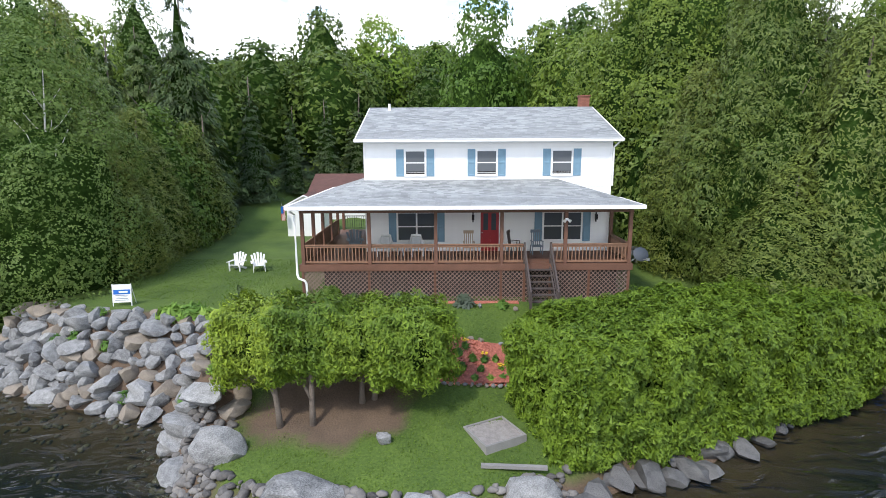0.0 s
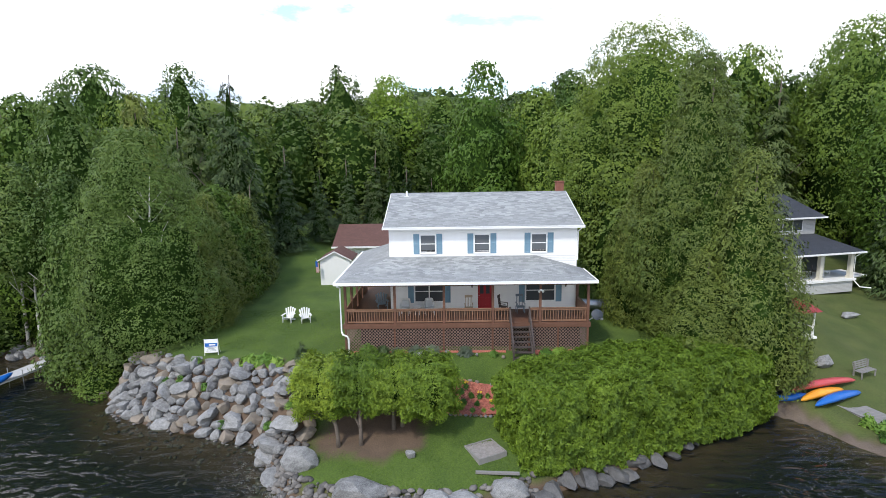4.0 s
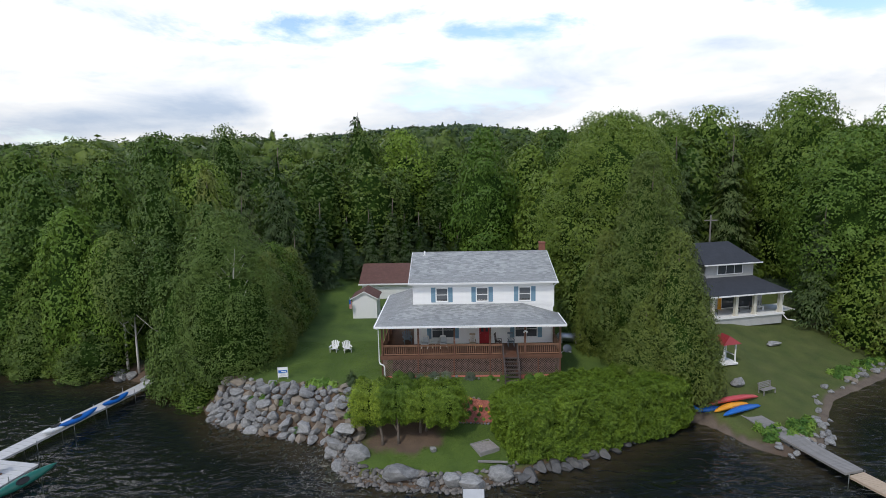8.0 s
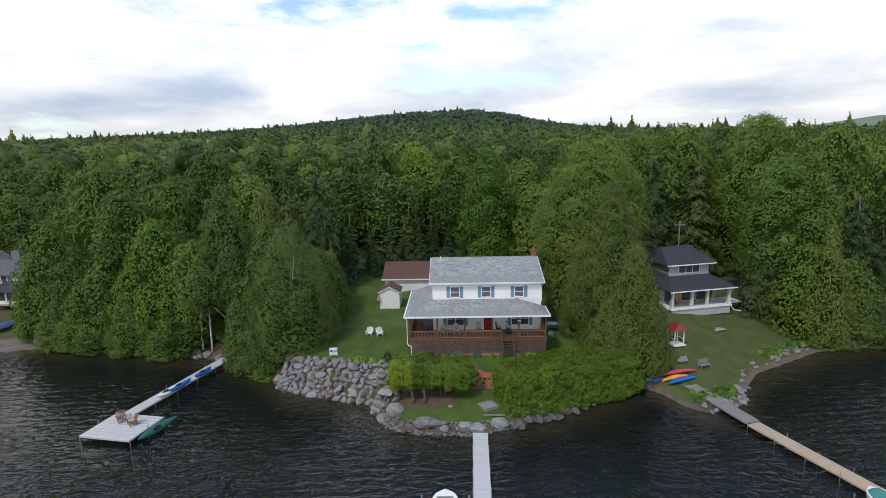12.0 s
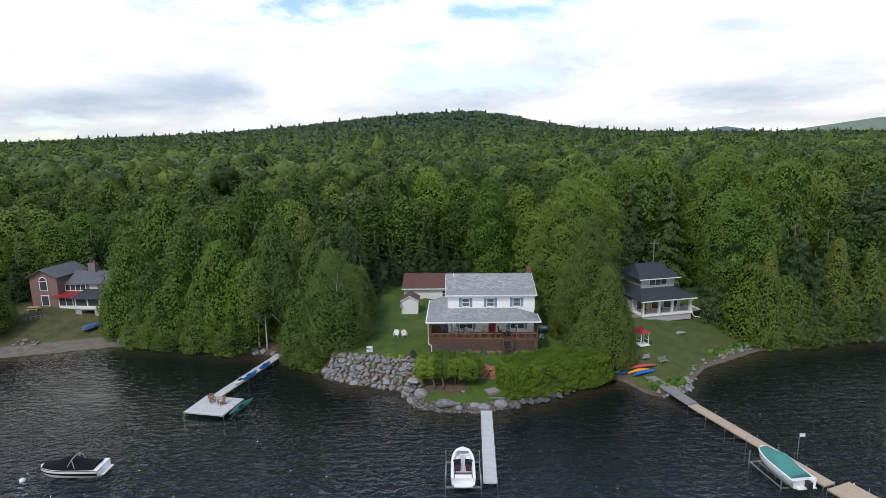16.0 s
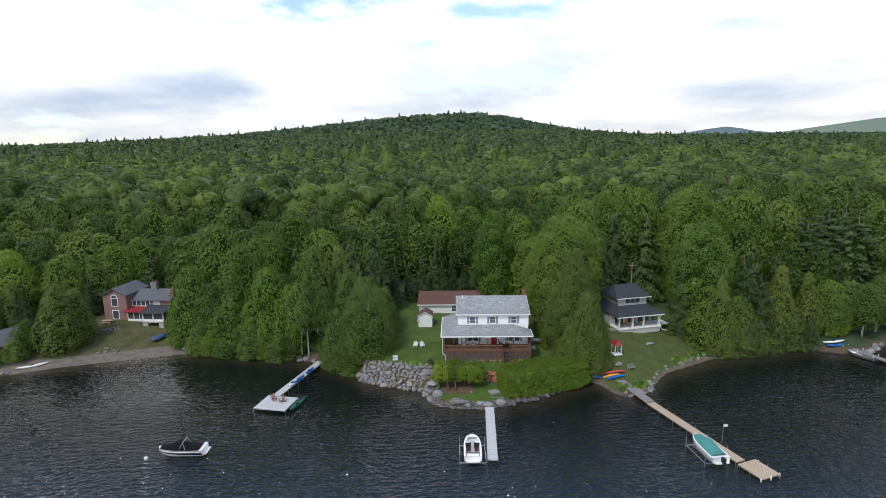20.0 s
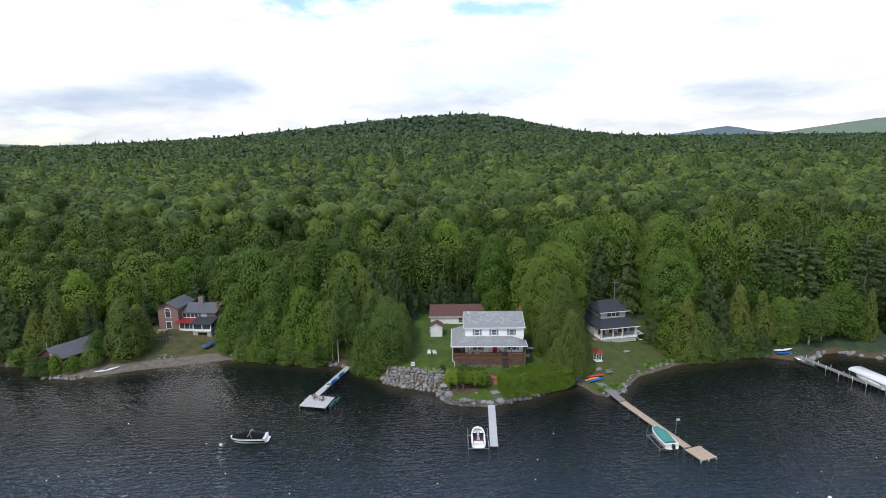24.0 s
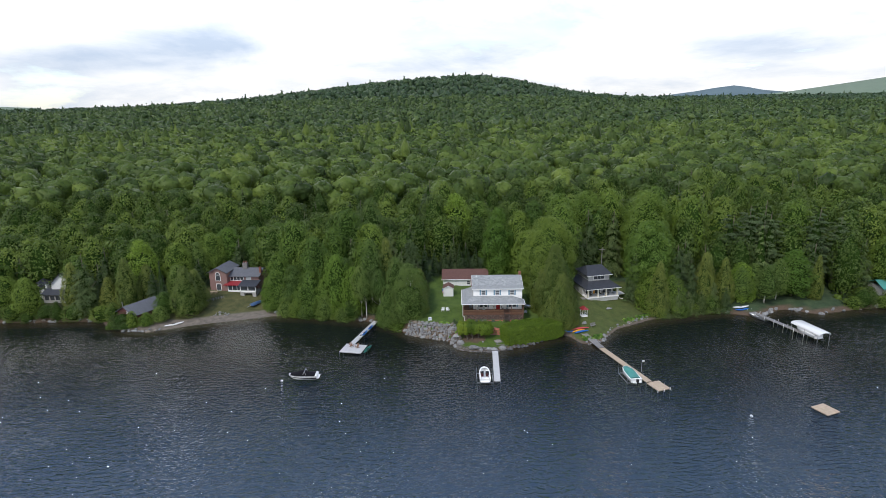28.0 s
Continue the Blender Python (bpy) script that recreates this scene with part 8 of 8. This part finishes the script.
for i, (cx_, cy_) in enumerate(((1.6, 1.6), (4.4, 1.5), (6.6, 1.7), (7.6, 1.5))):
    ch = thing("porch_chair", nb.matrix_basis @ pose(cx_, cy_, 0.65, 0, 0, 20 * i), "dark wooden chair on the neighbour's porch" if i < 3 else "white plastic chair on the neighbour's porch", "chair", "neighbour's porch chairs")
    mm = M_STEP if i < 3 else M_PLWHITE
    part("seat", Shape().box(-0.25, 0.25, -0.25, 0.25, 0.42, 0.47), mm, ch)
    part("backrest", Shape().box(-0.25, 0.25, 0.22, 0.26, 0.47, 0.95), mm, ch)
    for sx_ in (-0.22, 0.22):
        for sy_ in (-0.22, 0.22):
            part("leg", Shape().box(sx_ - 0.02, sx_ + 0.02, sy_ - 0.02, sy_ + 0.02, 0, 0.42), mm, ch)
pole = thing("utility_pole", pose(33.5, 30, gz(33.5, 30)), "bare wooden utility pole behind the house", "pole")
part("shaft", Shape().tube([(0, 0, -0.5), (0, 0, 9)], [0.14, 0.1], 8), M_GREYW, pole)
part("crossarm", Shape().box(-0.9, 0.9, -0.06, 0.06, 8.2, 8.34), M_GREYW, pole)

# ---- the brick house on the beach ----
bg = 3.3
bk = thing("brick_house", pose(-84.0, 22.0, bg, 0, 0, -4), "pink-brown brick house with grey roofs and a red porch roof", "house")
part("tower_wall", Shape().box(0, 5.4, 0, 8, -1.2, 5.6).add([(0, 0, 5.6), (5.4, 0, 5.6), (2.7, 0, 6.9)], [(0, 1, 2)]), M_PINKBRICK, bk)
part("tower_roof", Shape().slab([(-0.4, -0.5, 5.5), (2.7, -0.5, 7.05), (2.7, 8, 7.05), (-0.4, 8, 5.5)], 0.14).slab([(2.7, -0.5, 7.05), (5.8, -0.5, 5.5), (5.8, 8, 5.5), (2.7, 8, 7.05)], 0.14), M_SHINGLE_M, bk, "grey gable roof")
arch = Shape().box(1.9, 3.5, -0.06, 0, 2.9, 4.8)
arch.add([(1.9 + 0.8 - 0.8 * math.cos(math.pi * j / 10), -0.06, 4.8 + 0.8 * math.sin(math.pi * j / 10)) for j in range(11)], [tuple(range(11))])
aw = part("arched_window", arch, M_TRIM, bk, "tall white arched window")
part("pane", Shape().box(2.05, 3.35, -0.09, -0.06, 3.05, 4.7), M_GLASS, aw)
part("pane", Shape().add([(2.7 - 0.64 * math.cos(math.pi * j / 10), -0.09, 4.82 + 0.62 * math.sin(math.pi * j / 10)) for j in range(11)], [tuple(range(11))]), M_GLASS, aw)
lw = part("window", Shape().box(1.9, 3.5, -0.06, 0, 0.0, 2.1), M_TRIM, bk)
part("pane", Shape().box(2.05, 3.35, -0.09, -0.06, 0.15, 1.95), M_GLASS, lw)
part("wing_wall", Shape().box(5.4, 14.5, 1.5, 8, -1.2, 4.2), M_PINKBRICK, bk)
part("wing_roof", Shape().slab([(5.4, 1.0, 4.1), (15, 1.0, 4.1), (15, 4.8, 5.8), (5.4, 4.8, 5.8)], 0.14).slab([(5.4, 4.8, 5.8), (15, 4.8, 5.8), (15, 8.4, 4.1), (5.4, 8.4, 4.1)], 0.14), M_SHINGLE_M, bk, "grey shingle roof")
bw_ = part("window", Shape().box(5.7, 9.9, 1.42, 1.5, 2.6, 3.9), M_TRIM, bk, "band of white framed windows")
for i in range(4):
    part("pane", Shape().box(5.85 + 1.02 * i, 6.7 + 1.02 * i, 1.39, 1.43, 2.75, 3.75), M_GLASS, bw_)
part("balcony_door", Shape().box(10.6, 12.2, 1.42, 1.5, 2.0, 3.9), M_BLIND, bk)
part("red_roof", Shape().slab([(4.6, -1.0, 1.95), (10.2, -1.0, 1.95), (9.8, 1.5, 2.6), (5.4, 1.5, 2.6)], 0.12), M_REDROOF, bk, "dark red metal porch roof")
part("sunroom_wall", Shape().box(5.6, 9.9, -0.4, 1.5, -1.2, 1.9), M_TRIM, bk)
for i in range(3):
    part("sunroom_pane", Shape().box(5.8 + 1.35 * i, 7.0 + 1.35 * i, -0.44, -0.4, 0.3, 1.7), M_GLASS, bk)
part("porch_roof", Shape().slab([(9.7, -2.6, 2.2), (15.3, -2.6, 2.2), (15.3, 1.5, 3.0), (9.7, 1.5, 3.0)], 0.12), M_SHINGLE_D, bk, "dark porch roof")
part("porch_base", Shape().box(10.2, 11.4, -2.2, 1.5, -1.6, 0.2).box(13.9, 15.0, -2.2, 1.5, -1.6, 0.2).box(10.2, 15, -2.2, 1.5, 0.0, 0.25), M_CONCRETE, bk)
# dark block filling the opening under the porch, standing for its shade
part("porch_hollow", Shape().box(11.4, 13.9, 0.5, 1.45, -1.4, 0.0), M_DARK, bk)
part("porch_wall", Shape().box(10.2, 15.0, -2.1, -1.95, 0.25, 0.75).box(10.2, 10.4, -2.1, -1.9, 0.25, 2.1).box(12.5, 12.7, -2.1, -1.9, 0.25, 2.1).box(14.8, 15, -2.1, -1.9, 0.25, 2.1), M_TRIM, bk)
part("porch_pane", Shape().box(10.4, 14.8, -2.0, -1.97, 0.75, 2.1), M_GLASS, bk)
ck = part("chimney", Shape().box(8.6, 10.0, 4.2, 5.2, 4.5, 7.3), M_CHIM, bk, "grey stone chimney stack with two red pots")
for s in (8.8, 9.5):
    part("chimney_pot", Shape().tube([(s + 0.15, 4.7, 7.3), (s + 0.15, 4.7, 7.8)], 0.18, 8), M_BRICK, ck)
part("chimney", Shape().box(14.4, 15.0, 2.5, 3.1, 4.0, 6.6), M_BRICK, bk, "narrow brick chimney")
for i in range(9):
    fx, fy = -83.0 + 0.62 * i, 14.2 + 0.36 * i
    if i == 0:
        rf = thing("rail_fence", pose(0, 0, 0), "grey wooden post and rail fence on the slope", "fence")
    part("post", Shape().tube([(fx, fy, gz(fx, fy) - 0.2), (fx, fy, gz(fx, fy) + 0.85)], 0.06, 6), M_GREYW, rf)
    if i < 8:
        for hh in (0.4, 0.72):
            part("rail", Shape().beam((fx, fy, gz(fx, fy) + hh), (fx + 0.62, fy + 0.36, gz(fx + 0.62, fy + 0.36) + hh), 0.06), M_GREYW, rf)
dg = thing("covered_trailer", pose(-67.9, 14.6, gz(-67.9, 14.6), 0, 0, -28), "boat trailer under a blue tarpaulin on the grass", "trailer")
part("tarpaulin", Shape().loft([[(-0.75 * w, yy, 0.35), (-0.6 * w, yy, 0.75 * k), (0, yy, 1.0 * k), (0.6 * w, yy, 0.75 * k), (0.75 * w, yy, 0.35)] for yy, w, k in ((-2.0, 0.5, 0.75), (-1.6, 1.0, 1.0), (0.6, 1.0, 1.05), (1.8, 0.7, 0.9), (2.4, 0.15, 0.6))], False), M_TARP, dg, "faded blue tarpaulin", smooth=True)
part("drawbar", Shape().beam((0, -3.1, 0.35), (0, -1.8, 0.4), 0.1), M_STEEL, dg)
for sd in (-0.7, 0.7):
    part("wheel", Shape().tube([(sd - 0.09, 0, 0.28), (sd + 0.09, 0, 0.28)], 0.28, 12), M_BLACK, dg)
tn = thing("picnic_table", pose(-82.0, 19.6, gz(-82, 19.6), 0, 0, 5), "pale picnic table on the terrace", "table")
part("top", Shape().box(-1, 1, -0.4, 0.4, 0.7, 0.75), M_PINE, tn)
for s in (-1, 1):
    part("bench", Shape().box(-1, 1, s * 0.75 - 0.13, s * 0.75 + 0.13, 0.42, 0.46), M_PINE, tn)
    part("trestle", Shape().beam((s * 0.7, -0.7, 0), (s * 0.7, 0.0, 0.7), 0.08).beam((s * 0.7, 0.7, 0), (s * 0.7, 0.0, 0.7), 0.08), M_PINE, tn)
oc = thing("orange_raft", pose(-70.8, 20.6, gz(-70.8, 20.6) + 0.6), "orange inflatable under the porch", "raft")
part("tube", Shape().box(-1.4, 1.4, -0.5, 0.5, 0, 0.25), M_ORANGE, oc, bevel=0.1)

# ---- the dark red cabin and the white house on the far shore ----
cab = thing("cabin", pose(-101.8, 4.4, gz(-98, 5.5) - 0.2, 0, 0, -25), "dark red cabin with a grey roof behind shrubs", "cabin")
part("wall", Shape().box(0, 7, 0, 8.6, -1.8, 2.2).add([(0, 0, 2.2), (7, 0, 2.2), (3.5, 0, 4.0)], [(0, 1, 2)]), M_CABIN, cab)
part("roof", Shape().slab([(-0.5, -0.5, 2.0), (3.5, -0.5, 4.15), (3.5, 9.1, 4.15), (-0.5, 9.1, 2.0)], 0.12).slab([(3.5, -0.5, 4.15), (7.5, -0.5, 2.0), (7.5, 9.1, 2.0), (3.5, 9.1, 4.15)], 0.12), M_SHINGLE_M, cab, "grey shingle roof")
for wx, wz, ww in ((1.7, 0.4, 1.9), (3.9, 2.2, 0.8)):
    cw = part("window", Shape().box(wx, wx + ww, -0.06, 0, wz, wz + ww * 0.65), M_TRIM, cab)
    part("pane", Shape().box(wx + 0.12, wx + ww / 2 - 0.05, -0.09, -0.06, wz + 0.1, wz + ww * 0.65 - 0.1), M_GLASS, cw)
    part("pane", Shape().box(wx + ww / 2 + 0.05, wx + ww - 0.12, -0.09, -0.06, wz + 0.1, wz + ww * 0.65 - 0.1), M_GLASS, cw)
part("stovepipe", Shape().tube([(1.2, 1.0, 2.8), (1.2, 1.0, 4.6)], 0.09, 8), M_STEEL, cab)
wh = thing("white_cottage", pose(-131.5, 15.5, gz(-128, 16), 0, 0, 0), "white cottage with a grey porch roof among trees", "house")
part("wall", Shape().box(2.5, 9.5, 2, 9, -1, 5.2).add([(2.5, 2, 5.2), (9.5, 2, 5.2), (6, 2, 8.2)], [(0, 1, 2)]), M_WHITE, wh)
part("roof", Shape().slab([(2.0, 1.5, 4.9), (6, 1.5, 8.4), (6, 9.5, 8.4), (2.0, 9.5, 4.9)], 0.15).slab([(6, 1.5, 8.4), (10, 1.5, 4.9), (10, 9.5, 4.9), (6, 9.5, 8.4)], 0.15), M_SHINGLE_D, wh, "grey gable roof")
part("porch", Shape().box(1, 9.5, 0, 2, -1, 2.4), M_GREYSIDE, wh)
part("porch_roof", Shape().slab([(0.5, -0.4, 2.5), (10, -0.4, 2.5), (10, 2.4, 3.6), (0.5, 2.4, 3.6)], 0.12), M_SHINGLE_D, wh)
for i in range(5):
    part("pane", Shape().box(1.5 + 1.6 * i, 2.7 + 1.6 * i, -0.04, 0.0, 0.8, 2.0), M_GLASS, wh)
part("cupola", Shape().box(-2.5, 0.2, 3, 5.5, -1, 5.0), M_WHITE, wh)
part("cupola_roof", Shape().add([(-2.9, 2.6, 5), (0.6, 2.6, 5), (0.6, 5.9, 5), (-2.9, 5.9, 5), (-1.15, 4.2, 6.2)], [(0, 1, 4), (1, 2, 4), (2, 3, 4), (3, 0, 4)]), M_SHINGLE_D, wh)
part("cupola_pane", Shape().box(-2.1, -0.2, 2.95, 3.0, 3.2, 4.6), M_GLASS, wh)
gc = thing("green_roof_boathouse", pose(108.5, 17, gz(110, 18)), "pale boathouse with a turquoise metal roof", "boathouse")
part("wall", Shape().box(0, 7, 0, 6, -0.8, 2.6), M_GREYSIDE, gc)
part("roof", Shape().slab([(-0.5, -0.6, 2.5), (7.5, -0.6, 2.5), (7.5, 3, 4.2), (-0.5, 3, 4.2)], 0.12).slab([(-0.5, 3, 4.2), (7.5, 3, 4.2), (7.5, 6.6, 2.5), (-0.5, 6.6, 2.5)], 0.12), M_TEAL, gc, "turquoise metal roof")
part("door", Shape().box(1, 3.6, -0.05, 0, 0, 2.2), M_PLWHITE, gc)
for nm, x_, y_ in (("woodland_cabin", 66.5, 33), ("woodland_cabin", -26.5, 20.5)):
    wc = thing(nm, pose(x_, y_, gz(x_, y_)), "small dark brown cabin half hidden among trees", "cabin")
    part("wall", Shape().box(-3, 3, 0, 5, -1, 2.6).add([(-3, 0, 2.6), (3, 0, 2.6), (0, 0, 4.2)], [(0, 1, 2)]), M_STEP, wc)
    part("roof", Shape().slab([(-3.5, -0.5, 2.4), (0, -0.5, 4.4), (0, 5.5, 4.4), (-3.5, 5.5, 2.4)], 0.12).slab([(0, -0.5, 4.4), (3.5, -0.5, 2.4), (3.5, 5.5, 2.4), (0, 5.5, 4.4)], 0.12), M_SHINGLE_D, wc)
    wp = part("window", Shape().box(-0.7, 0.7, -0.06, 0, 1.0, 2.1), M_TRIM, wc)
    part("pane", Shape().box(-0.6, 0.6, -0.09, -0.06, 1.1, 2.0), M_GLASS, wp)
